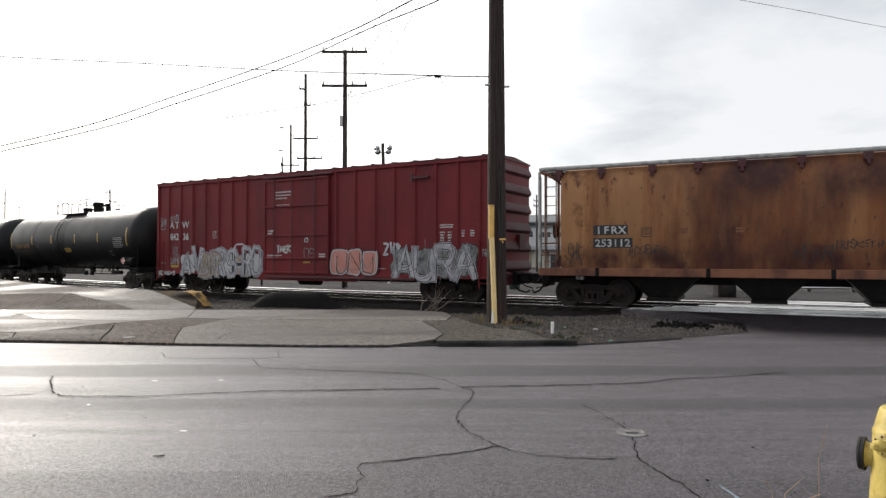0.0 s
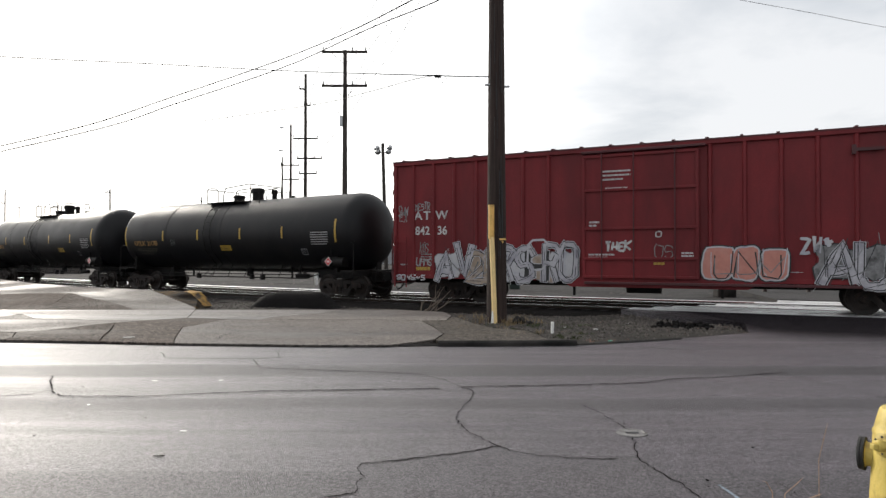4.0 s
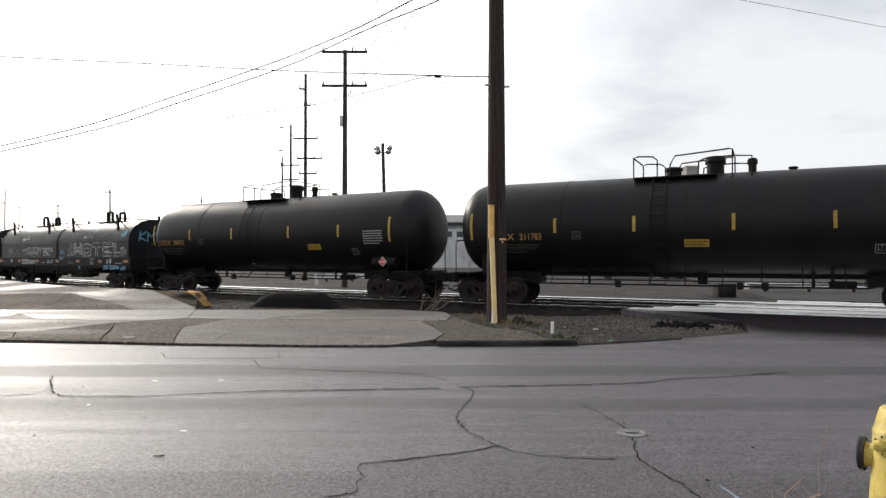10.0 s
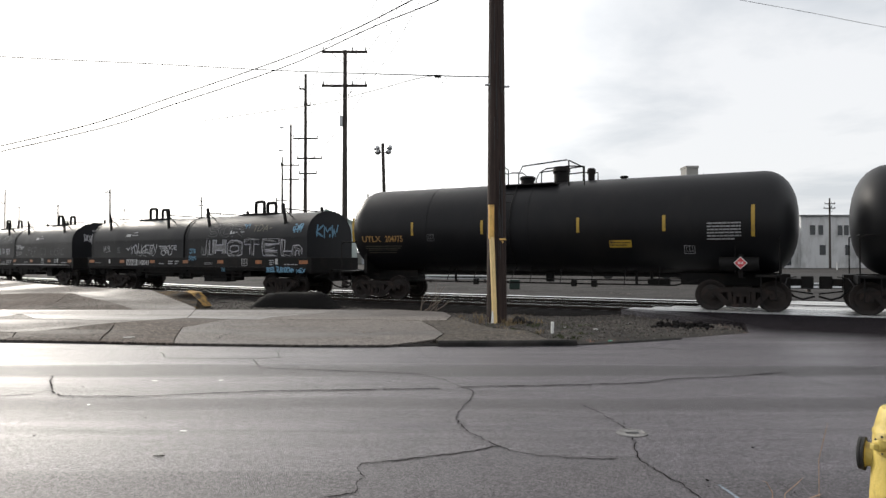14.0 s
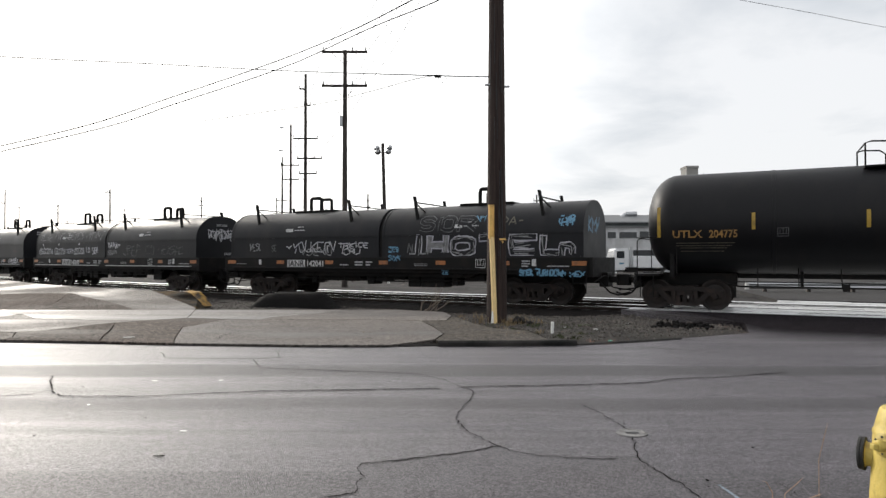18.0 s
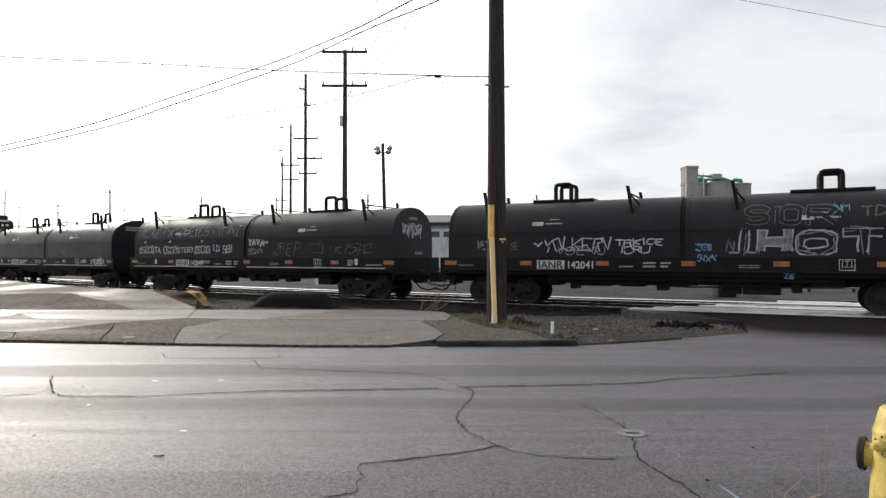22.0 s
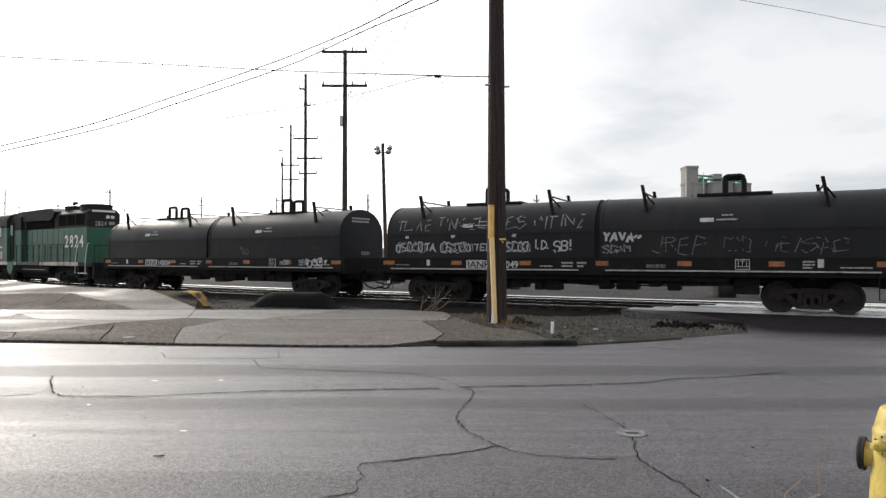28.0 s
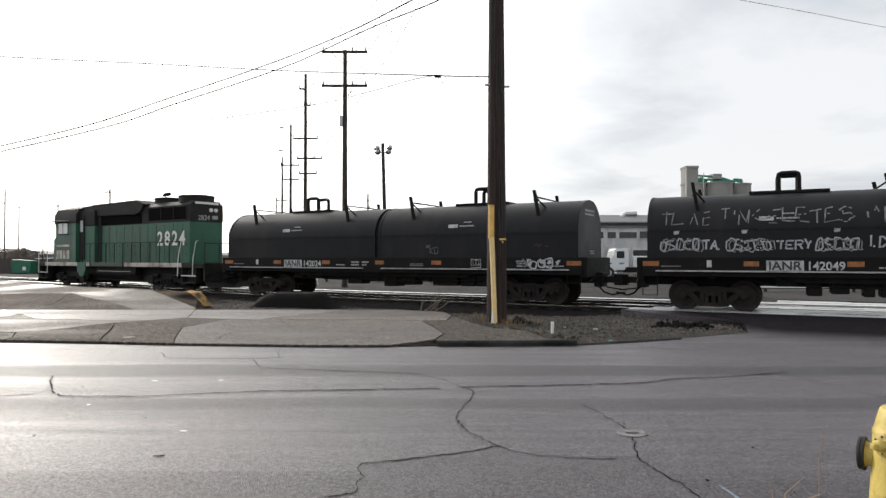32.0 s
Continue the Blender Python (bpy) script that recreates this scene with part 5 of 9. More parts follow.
    spray(car, "MESTR", -8.3, -7.68, 3.4, 3.66, side_, "g_faint", 0.035, 7, 0.14)
    spray(car, "KOS", -8.1, -7.75, 1.8, 2.15, side_, "g_dim2", 0.03, 8, 0.14)
    spray(car, "UHMS", -8.25, -7.6, 1.32, 1.6, side_, "g_faint", 0.05, 9, 0.14)
    spray(car, "SONS~S", -9.1, -7.85, 0.78, 0.96, on_side(-y0 - 0.012), "g_white", 0.055, 10, 0.16)
    frame_box(car, -5.1, 2.68, 0.34, 0.32, yy, "white")
    bars(car, -7.8, 1.64, 0.5, 0.3, 3, yy, "g_faint", seed=3, fill=0.4)
    bars(car, -7.05, 1.64, 0.4, 0.3, 3, yy, "g_faint", seed=5, fill=0.4)
    bars(car, -7.93, 1.2, 0.66, 0.14, 1, yy, "yellow", seed=4, fill=0.9)
    bars(car, -8.75, 1.35, 0.4, 0.1, 1, yy, "g_faint", seed=6)
    bars(car, -0.75, 4.3, 0.9, 0.4, 3, -y0 - 0.056, "white", seed=7, fill=0.42)
    bars(car, -0.7, 3.88, 0.85, 0.08, 1, -y0 - 0.056, "white", seed=9, fill=0.5)
    bars(car, -1.48, 2.72, 0.35, 0.22, 2, -y0 - 0.056, "white", seed=10)
    bars(car, -1.25, 1.66, 0.85, 0.2, 2, -y0 - 0.056, "white", seed=11)
    bars(car, 1.42, 1.66, 0.36, 0.28, 3, -y0 - 0.056, "white", seed=17)
    bars(car, 0.6, 1.42, 0.4, 0.1, 1, -y0 - 0.056, "yellow", seed=12, fill=0.8)
    bars(car, 7.28, 2.78, 0.58, 0.16, 2, yy, "white", seed=13)
    bars(car, 7.1, 2.4, 0.2, 0.4, 4, yy, "white", seed=14)
    bars(car, 7.42, 2.4, 0.18, 0.4, 4, yy, "white", seed=15)
    bars(car, 7.98, 2.5, 0.14, 0.28, 3, yy, "white", seed=16)
    bars(car, 8.36, 2.5, 0.18, 0.26, 3, yy, "white", seed=18)
    spray(car, "NES", 8.75, 9.18, 1.66, 1.92, side_, "g_faint", 0.04, 19, 0.14)
    for k in range(3):
        bars(car, 9.05, 4.3 - 0.48 * k, 0.1, 0.14, 2, yy, "g_faint", seed=20 + k)
    # small sprayed marks on the door
    spray(car, "THEK", -1.12, -0.3, 1.84, 2.12, door_, "white", 0.075, 21, 0.12, 0.004)
    spray(car, "OS", 0.4, 1.0, 1.6, 2.02, door_, "g_dim2", 0.03, 22, 0.12, 0.004)
    spray(car, "O", 0.45, 0.66, 2.26, 2.42, door_, "white", 0.04, 23, 0.03, 0.004)
    # three sprayed pieces along the lower side
    low = on_side(-y0 - 0.02)
    for k, (x, w, h, fill) in enumerate(((-6.9, 0.9, 1.0, "g_white"), (-5.55, 1.25, 1.1, "g_tan"), (-4.2, 1.2, 1.1, "g_white"), (-3.0, 1.5, 1.15, "g_tan"), (-2.65, 0.9, 1.0, "g_white"))):
        graffiti(car, x, 1.33, w, h, -y0 - 0.012 - 0.001 * k, 1, [fill], 120 + k, outline="g_dim2", rim=0.03, jag=0.16, cuts=0)
    up = lambda u, v, d: (u, -y0 - 0.026 - d, v)
    layered(car, "AV", -7.4, -5.85, 0.88, 1.95, up, "g_white", "g_lilac", 0.19, 31)
    layered(car, "2R", -6.15, -4.7, 0.84, 1.9, up, "g_white", "g_tan", 0.19, 32)
    layered(car, "RS", -5.0, -3.6, 0.82, 1.95, up, "g_white", "g_lilac", 0.19, 33)
    fat(car, "H", -3.95, -3.1, 0.85, 1.75, up, "g_white", "g_black", 0.22, 0.03, 34)
    layered(car, "RO", -3.3, -2.1, 0.82, 1.98, up, "g_white", "g_lilac", 0.15, 35)
    spray(car, "C~", -3.9, -2.2, 1.2, 2.16, up, "g_white", 0.07, 36, 0.06, 0.008)
    spray(car, "NVW", -6.9, -4.9, 1.0, 1.5, up, "g_dim2", 0.05, 37, 0.12, 0.008)
    graffiti(car, 3.05, 1.43, 2.3, 0.98, -y0 - 0.02, 3, ["g_pink"], 33, outline="g_white", rim=0.05, jag=0.04, cuts=0)
    graffiti(car, 3.05, 1.43, 2.3, 0.98, -y0 - 0.014, 3, ["g_pink"], 33, outline="g_black", rim=0.09, jag=0.04, cuts=0)
    spray(car, "UNU", 2.05, 4.1, 1.0, 1.75, on_side(-y0 - 0.03), "g_black", 0.04, 38, 0.16, 0.002)
    spray(car, "LUV", 2.1, 4.05, 1.1, 1.6, on_side(-y0 - 0.03), "g_dim2", 0.03, 338, 0.2, 0.003)
    spray(car, "UUU", 2.0, 4.15, 0.98, 1.85, on_side(-y0 - 0.03), "g_white", 0.025, 39, 0.08, 0.0)
    bars(car, 4.4, 1.18, 0.55, 0.05, 1, yy, "grey", seed=24)
    for k, (x, w) in enumerate(((5.35, 0.95), (6.4, 1.0), (7.3, 0.95), (8.15, 0.95))):
        graffiti(car, x, 1.45, w, 1.1, -y0 - 0.012 - 0.001 * k, 1, ["g_dim2"], 140 + k, outline="g_black", rim=0.04, jag=0.2, cuts=0)
    for ch, x0, x1, z0, k in (("A", 4.95, 5.95, 0.9, 41), ("U", 5.8, 6.75, 0.82, 42), ("R", 6.7, 7.7, 0.88, 43), ("A", 7.55, 8.65, 0.88, 44)):
        layered(car, ch, x0, x1, z0, 2.08, up, "g_white", "g_lilac", 0.2, k, 0.05)
    spray(car, "ZW*", 4.5, 5.3, 1.75, 2.2, low, "g_white", 0.09, 45, 0.14, 0.012)
    for k, text in enumerate(("XAURA", "WVNAX")):
        spray(car, text, 4.8, 8.65, 0.84 + 0.1 * k, 2.1, up, ("g_dim2", "g_black")[k], 0.02, 346 + k, 0.26, 0.018, broken=0.1)
    spray(car, "VVV", 5.3, 8.3, 1.05, 1.3, up, "g_dim2", 0.035, 46, 0.14, 0.009)
    cars.append((car, -6.25, 6.95))


# ------------------------------------------------------------------ tank cars
TR, TZ, TL = 1.64, 2.72, 8.22


def tank_y(z):
    return -math.sqrt(max(0.01, (TR + 0.012) ** 2 - (z - TZ) ** 2))


def tank_car(middle, number, seed, stripe, label, panel_x, placard_x, text_x, lo, hi):
    car = empty("tank_car", label, "tank car", "tank cars")
    bm = nb()
    prof = []
    for k in range(9):
        a = math.pi / 2 * k / 8
        prof.append((max(0.02, TR * math.sin(a) ** 0.8), -TL + 0.95 * (1 - math.cos(a)) ** 1.0 if k else -TL))
    body = [(r, h + TL - lo) for r, h in prof] + [(TR, -4), (TR + 0.012, -3.997), (TR + 0.012, -3.9), (TR, -3.897), (TR, 0.0), (TR + 0.012, 0.003), (TR + 0.012, 0.1), (TR, 0.103), (TR, 4.0)] + [(r, -h + hi - TL) for r, h in prof[::-1]]
    lathe(bm, body, 48, "x", (0, 0, TZ))
    part("tank", bm, "tank", car, "black painted steel tank")
    # saddle, sills and end platforms
    for sgn in (-1, 1):
        bm = nb()
        a, b = sorted((sgn * 5.0, sgn * 7.9))
        box(bm, a, b, -0.33, 0.33, 0.72, 1.12)
        c = sgn * 6.85
        prism(bm, [(-1.3, 1.0), (-1.3, 1.8), (-0.7, 1.35), (0.7, 1.35), (1.3, 1.8), (1.3, 1.0)], c - 0.07, c + 0.07)
        a, b = sorted((sgn * 7.25, sgn * 7.95))
        box(bm, a, b, -1.5, 1.5, 1.02, 1.09)
        box(bm, sgn * 7.93 - 0.03, sgn * 7.93 + 0.03, -1.5, 1.5, 0.85, 1.1)
        part("end_underframe", bevelled(bm, 0.01), "black", car)
    for sgn in (-1, 1):
        bm = nb()
        e = sgn * 7.9
        pipe(bm, [(e, -1.45, 1.05), (e, -1.45, 2.15), (e - sgn * 0.15, -1.45, 2.25), (e - sgn * 1.2, -1.45, 2.25), (e - sgn * 1.2, -1.4, 1.1)], 0.02)
        pipe(bm, [(e, -1.45, 2.25), (e, 1.45, 2.25), (e, 1.45, 1.05)], 0.02)
        pipe(bm, [(e - sgn * 0.1, -1.5, 1.05), (e - sgn * 0.1, -1.5, 0.35), (e - sgn * 0.5, -1.5, 0.35), (e - sgn * 0.5, -1.5, 1.05)], 0.018)
        part("end_railing", bm, "black", car)
        coupler(car, sgn * 7.9, sgn, 0.92)
    bm = nb()
    rod(bm, (6.25, -1.28, 1.42), (7.35, -1.28, 1.42), 0.22, 14)
    part("brake_cylinder", bm, "black", car)
    bm = nb()
    rod(bm, (7.95, 0.2, 1.9), (8.0, 0.2, 1.9), 0.3, 16)
    box(bm, 7.88, 7.96, 0.05, 0.35, 1.05, 1.95)
    part("brake_wheel", bm, "black", car)
    # top platform, railing, hatches
    deck = part("top_platform", bevelled(boxes([(-1.62, 0.95, -0.95, -0.45, 4.22, 4.27), (-1.62, 0.95, 0.45, 0.95, 4.22, 4.27), (-1.62, -1.5, -0.95, 0.95, 4.2, 4.26), (0.85, 0.95, -0.95, 0.95, 4.2, 4.26)]), 0.008), "black", car)
    runs = [[(-1.6, -0.95, 4.9), (-1.6, 0.95, 4.9)], [(1.4, -0.95, 5.0), (1.4, 0.95, 5.0)]]
    for y in (-0.95, 0.95):
        runs += [[(-1.6, y, 4.22), (-1.6, y, 4.9), (-1.45, y, 4.95), (-1.0, y, 4.92), (-0.85, y, 4.8), (-0.85, y, 4.25)],
                 [(-0.45, y, 4.25), (-0.45, y, 4.62), (-0.3, y, 4.9), (1.3, y, 5.02), (1.4, y, 5.0), (1.4, y, 4.1)],
                 [(0.4, y, 4.25), (0.42, y, 4.68), (0.6, y, 4.76), (1.4, y, 4.8), (1.95, y, 4.76), (1.95, y, 4.1)]]
    for run in runs:
        bm = nb()
        pipe(bm, run, 0.024)
        part("railing", bm, "black", deck)
    for x, r, h, nm in ((0.85, 0.29, 0.62, "valve_dome"), (-0.45, 0.27, 0.34, "manway"), (1.95, 0.13, 0.5, "relief_valve"), (3.1, 0.12, 0.16, "hatch")):
        bm = nb()
        zb = TZ + TR - 0.06
        lathe(bm, [(r * 0.92, zb), (r * 0.92, zb + h * 0.7), (r * 1.1, zb + h * 0.72), (r * 1.1, zb + h * 0.85), (r * 0.9, zb + h), (0.02, zb + h * 1.02)], 20)
        for k in range(8):
            a = 2 * math.pi * k / 8
            rod(bm, (x * 0 + r * math.cos(a), r * math.sin(a), zb + h * 0.6), (r * math.cos(a), r * math.sin(a), zb + h * 0.9), 0.025, 6)
        for v in bm.verts:
            v.co.x += x
        part(nm, bm, "black", car)
    # side ladder running from the sill over the curve up to the platform
    bm = nb()
    for x in (-0.98, -0.52):
        pts = [(x, -TR - 0.10, 0.72)] + [(x, tank_y(z) - 0.08, z) for z in (1.3, 2.0, 2.7, 3.3, 3.8, 4.1)] + [(x, -0.9, 4.24)]
        pipe(bm, pts, 0.018)
    for k in range(11):
        z = 0.78 + k * 0.31
        yl = -TR - 0.10 if z < 1.3 else tank_y(z) - 0.08
        rod(bm, (-0.98, yl, z), (-0.52, yl, z), 0.013, 6)
    part("ladder", bm, "black", car)
    bm = nb()
    rod(bm, (0.45, -0.1, 0.74), (0.45, -0.1, 1.15), 0.16, 14)
    part("outlet_valve", bm, "black", car)
    for x in (3.6, 4.1, -3.2):
        bm = nb()
        rod(bm, (x, -0.5, 0.72), (x, -0.5, 1.3), 0.05, 8)
        part("bracket", bm, "black", car)
    bm = nb()
    rod(bm, (4.0, -0.6, 0.80), (4.7, -0.6, 0.80), 0.11, 12)
    part("air_reservoir", bm, "black", car)
    bm = nb()
    box(bm, -5.2, 5.2, -0.06, 0.06, 0.95, 1.1)
    part("train_pipe", bm, "black", car)
    bm = nb()
    rod(bm, (-5.2, -0.9, 0.86), (5.2, -0.9, 0.86), 0.02, 6)
    part("brake_rod", bm, "black", car)
    bm = nb()
    pipe(bm, [(-5.6, -1.0, 0.9), (-4.9, -1.05, 0.72), (4.9, -1.05, 0.72), (5.6, -1.0, 0.9)], 0.028)
    hose = part("air_line", bm, "black", car)
    for k in range(9):
        bm = nb()
        x = -4.4 + k * 1.1
        rod(bm, (x, -1.05, 0.72), (x, -0.75, 1.34), 0.018, 5)
        part("hanger", bm, "black", hose)
    for x in (1.6, 2.3, -2.1):
        part("valve_body", bevelled(boxes([(x - 0.09, x + 0.09, -1.12, -0.95, 0.62, 0.84)]), 0.015), "black", hose)
    for x in (-6.85 + 0.9 * (8.1 - lo), 6.85):
        freight_truck(car, x)
    # markings
    for x, big in stripe:
        patch(car, "reflector_stripe", x, 2.70 if not big else 2.72, 0.10, 0.5 if not big else 0.95, 0, "yellow", tank_y)
    words(car, "UTLX", text_x - 0.52, 2.34, 0.32, -TR - 0.01, "gold", tank_y, squeeze=1.08)
    words(car, number, text_x + 0.52, 2.34, 0.32, -TR - 0.01, "gold", tank_y, squeeze=0.84)
    bars(car, text_x, 2.02, 1.7, 0.16, 2, 0, "g_brown", tank_y, seed=seed, fill=0.35)
    bars(car, text_x - 0.05, 1.86, 1.35, 0.2, 2, 0, "g_brown", tank_y, seed=seed + 1, fill=0.28)
    patch(car, "notice_panel", panel_x, 2.42, 0.98, 0.62, 0, "black", tank_y)
    bars(car, panel_x, 2.42, 0.96, 0.58, 6, 0, "grey", lambda z: tank_y(z) - 0.004, seed=seed + 2, fill=0.45)
    patch(car, "yellow_placard", placard_x, 2.06, 0.72, 0.24, 0, "yellow", tank_y)
    bars(car, placard_x, 2.06, 0.64, 0.16, 2, 0, "g_black", lambda z: tank_y(z) - 0.004, seed=seed + 3, fill=0.4)
    frame_box(car, panel_x - 1.0, 1.86, 0.46, 0.26, 0, "g_faint", tank_y)
    frame_box(car, text_x + 2.13, 2.36, 0.3, 0.26, 0, "g_dim", tank_y)
    # diamond placard on its bracket
    bm = nb()
    m = Matrix.Translation((panel_x + 0.45, -1.56, 1.45)) @ Matrix.Rotation(radians(45), 4, "Y")
    box(bm, -0.135, 0.135, -0.008, 0.008, -0.135, 0.135, m)
    pl = part("placard", bm, "whitemark", car, "red and white diamond placard", smooth=False)
    bm = nb()
    m2 = Matrix.Translation((panel_x + 0.45, -1.572, 1.45)) @ Matrix.Rotation(radians(45), 4, "Y")
    box(bm, -0.115, 0.115, -0.003, 0.003, -0.115, 0.115, m2)
    part("placard_print", bm, "plac_red", pl, smooth=False)
    bm = nb()
    for sx in (-0.06, -0.02, 0.02, 0.06):
        box(bm, panel_x + 0.45 + sx - 0.012, panel_x + 0.45 + sx + 0.012, -1.58, -1.576, 1.41, 1.49)
    part("placard_bars", bm, "whitemark", pl, smooth=False)
    bars(car, 7.25, 3.25, 0.5, 0.14, 1, 0, "gold", lambda z: -1.30, seed=seed + 5, fill=0.5)
    cars.append((car, middle, 6.85))


# ------------------------------------------------------------------ coil cars
HOOD = [(-1.42, 1.60), (-1.42, 2.46)] + [(-1.42 * math.cos(math.pi * k / 18) ** 0.9 if k < 9 else 0.0, 2.5 + 1.14 * math.sin(math.pi * k / 18) ** 1.0) for k in range(10)]


def hood_y(z):
    zs = [p[1] for p in HOOD]
    return float(np.interp(z, zs, [p[0] for p in HOOD])) - 0.012


def coil_car(middle, number, label, decorate, ledge=True):
    car = empty("coil_car", label, "coil car", "coil cars")
    E_ = 8.4
    bm = nb()
    box(bm, -E_, E_, -0.4, 0.4, 0.72, 1.25)
    for x in (-6.3, -3.5, 0, 3.5, 6.3):
        box(bm, x - 0.12, x + 0.12, -1.4, 1.4, 0.95, 1.3)
    prism(bm, [(-4.6, 1.22), (4.6, 1.22), (3.9, 0.86), (-3.9, 0.86)], -1.32, -1.2, "y")
    prism(bm, [(-4.6, 1.22), (4.6, 1.22), (3.9, 0.86), (-3.9, 0.86)], 1.2, 1.32, "y")
    box(bm, -2.9, -1.6, -1.1, -0.5, 0.70, 1.1)
    box(bm, -0.9, 0.4, -1.1, -0.5, 0.72, 1.1)
    rod(bm, (0.9, -0.8, 0.92), (2.2, -0.8, 0.92), 0.19, 12)
    part("underframe", bevelled(bm, 0.01), "black", car)
    rng = random.Random(int(number))
    x = -4.5
    while x < 4.3:
        w = rng.uniform(0.25, 1.1)
        part("brake_gear", bevelled(boxes([(x, x + w, -1.15, -0.55, rng.choice((0.48, 0.55, 0.66, 0.74)), 1.1)]), 0.03), "black", car)
        x += w + rng.uniform(0.02, 0.35)
    bm = nb()
    pipe(bm, [(-5.2, -1.2, 0.95), (-4.6, -1.22, 0.78), (-1.0, -1.22, 0.74), (0.2, -1.22, 0.68), (4.4, -1.22, 0.76), (5.2, -1.2, 0.95)], 0.026)
    part("air_line", bm, "black", car)
    for y in (-1.5, 1.38):
        part("side_sill", bevelled(boxes([(-E_, E_, y, y + 0.12, 1.02, 1.62)]), 0.012), "black", car)
    part("deck", boxes([(-E_, E_, -1.4, 1.4, 1.25, 1.33)]), "black", car)
    if ledge:
        part("walkway_edge", bevelled(boxes([(-7.9, -0.6, -1.62, -1.44, 1.17, 1.215)]), 0.006), "ledge", car)
        part("walkway_edge", bevelled(boxes([(0.3, 7.9, -1.62, -1.44, 1.17, 1.215)]), 0.006), "ledge", car)
    else:
        part("walkway_edge", bevelled(boxes([(-7.9, 7.9, -1.62, -1.44, 1.15, 1.2)]), 0.006), "black", car)
    full = HOOD + [(-p[0], p[1]) for p in HOOD[::-1][1:]]
    bm = nb()
    prism(bm, [(p[0] * 0.97, p[1] - 0.04) for p in full], -0.09, 0.09)
    part("cover_joint", bm, "black", car, "dark joint between the covers")
    for hx in (-4.13, 4.13):
        bm = nb()
        prism(bm, full, hx - 4.03, hx + 4.03)
        hood = part("cover", bm, "coil", car, "black arched coil cover")
        # end rims and the seam along the side
        for e in (hx - 4.05, hx + 3.97):
            bm = nb()
            prism(bm, [(p[0] * 1.012, p[1] + (0.012 if i else 0)) for i, p in enumerate(full)], e, e + 0.08)
            part("cover_rim", bm, "coil", hood)
        part("cover_seam", boxes([(hx - 3.95, hx + 3.95, -1.44, -1.40, 2.45, 2.49), (hx - 3.95, hx + 3.95, -1.46, -1.40, 1.60, 1.68)]), "coil", hood)
        # lifting loops on a plate
        bm = nb()
        box(bm, hx - 1.1, hx + 1.1, -0.48, 0.48, 3.60, 3.69)
        part("lifting_plate", bevelled(bm, 0.01), "black", hood)
        for y in (-0.36, 0.36):
            bm = nb()
            pts = [(hx - 0.28, y, 3.66), (hx - 0.28, y, 4.1), (hx - 0.26, y, 4.19), (hx - 0.19, y, 4.22), (hx + 0.19, y, 4.22), (hx + 0.26, y, 4.19), (hx + 0.28, y, 4.1), (hx + 0.28, y, 3.66)]
            pipe(bm, pts, 0.075, 8)
            part("lifting_loop", bm, "black", hood)
        # guide posts in pairs with a bar over the roof
        for px in (-2.55, 2.55):
            for sgn in (-1, 1):
                bm = nb()
                prism(bm, [(px - 0.02, 2.95), (px + 0.08, 2.95), (px - 0.10, 3.98), (px - 0.20, 3.98)], sgn * 1.2 - 0.05, sgn * 1.2 + 0.05, "y")
                for v in bm.verts:
                    v.co.x += hx
                rod(bm, (hx + px - 0.1, sgn * 1.17, 3.72), (hx + px + 0.18, sgn * 0.95, 3.38), 0.03, 6)
                part("guide_post", bm, "black", hood)
            bm = nb()
            rod(bm, (hx + px - 0.12, -1.2, 3.75), (hx + px - 0.12, 1.2, 3.75), 0.028, 6)
            part("guide_bar", bm, "black", hood)
    for sgn in (-1, 1):
        e = sgn * E_
        part("end_sill", bevelled(boxes([(e - 0.1, e + 0.1, -1.5, 1.5, 0.95, 1.62)]), 0.015), "black", car)
        bm = nb()
        pipe(bm, [(e - sgn * 0.1, -1.56, 1.2), (e - sgn * 0.1, -1.56, 0.42), (e - sgn * 0.55, -1.56, 0.42), (e - sgn * 0.55, -1.56, 1.2)], 0.018)
        pipe(bm, [(e - sgn * 0.1, -1.56, 0.75), (e - sgn * 0.55, -1.56, 0.75)], 0.018)
        part("step", bm, "black", car)
        coupler(car, e, sgn, 1.0)
    for x in (-6.25, 6.25):
        freight_truck(car, x)
    yy = -1.506
    for x, w in ((8.05, 0.5), (5.32, 0.42), (2.75, 0.42), (0.18, 0.42), (-2.5, 0.42), (-5.16, 0.42), (-8.06, 0.5)):
        patch(car, "reflector", x, 1.42, w, 0.15, yy, "orange")
    patch(car, "mark_plate", -4.27, 1.37, 0.98, 0.3, yy - 0.001, "white")
    words(car, "IANR", -4.27, 1.37, 0.36, yy - 0.004, "g_black", squeeze=1.05)
    words(car, number, -3.23, 1.37, 0.34, yy - 0.003, "white", squeeze=0.95)
    frame_box(car, 4.4, 1.40, 0.56, 0.32, yy, "white")
    patch(car, "small_plate", 6.45, 1.44, 0.16, 0.24, yy, "white")
    patch(car, "small_plate", -6.33, 1.42, 0.14, 0.22, yy, "white")
    bars(car, -1.0, 1.38, 0.4, 0.22, 2, yy, "grey", seed=3)
    bars(car, -0.5, 1.38, 0.32, 0.22, 2, yy, "grey", seed=4)
    bars(car, -1.68, 1.32, 0.55, 0.08, 1, yy, "grey", seed=5)
    bars(car, 1.9, 1.34, 0.6, 0.12, 2, yy, "g_dim2", seed=7)
    bars(car, 6.15, 1.40, 0.32, 0.26, 3, yy, "grey", seed=6)
    bars(car, 7.35, 1.32, 0.85, 0.07, 1, yy, "grey", seed=8)
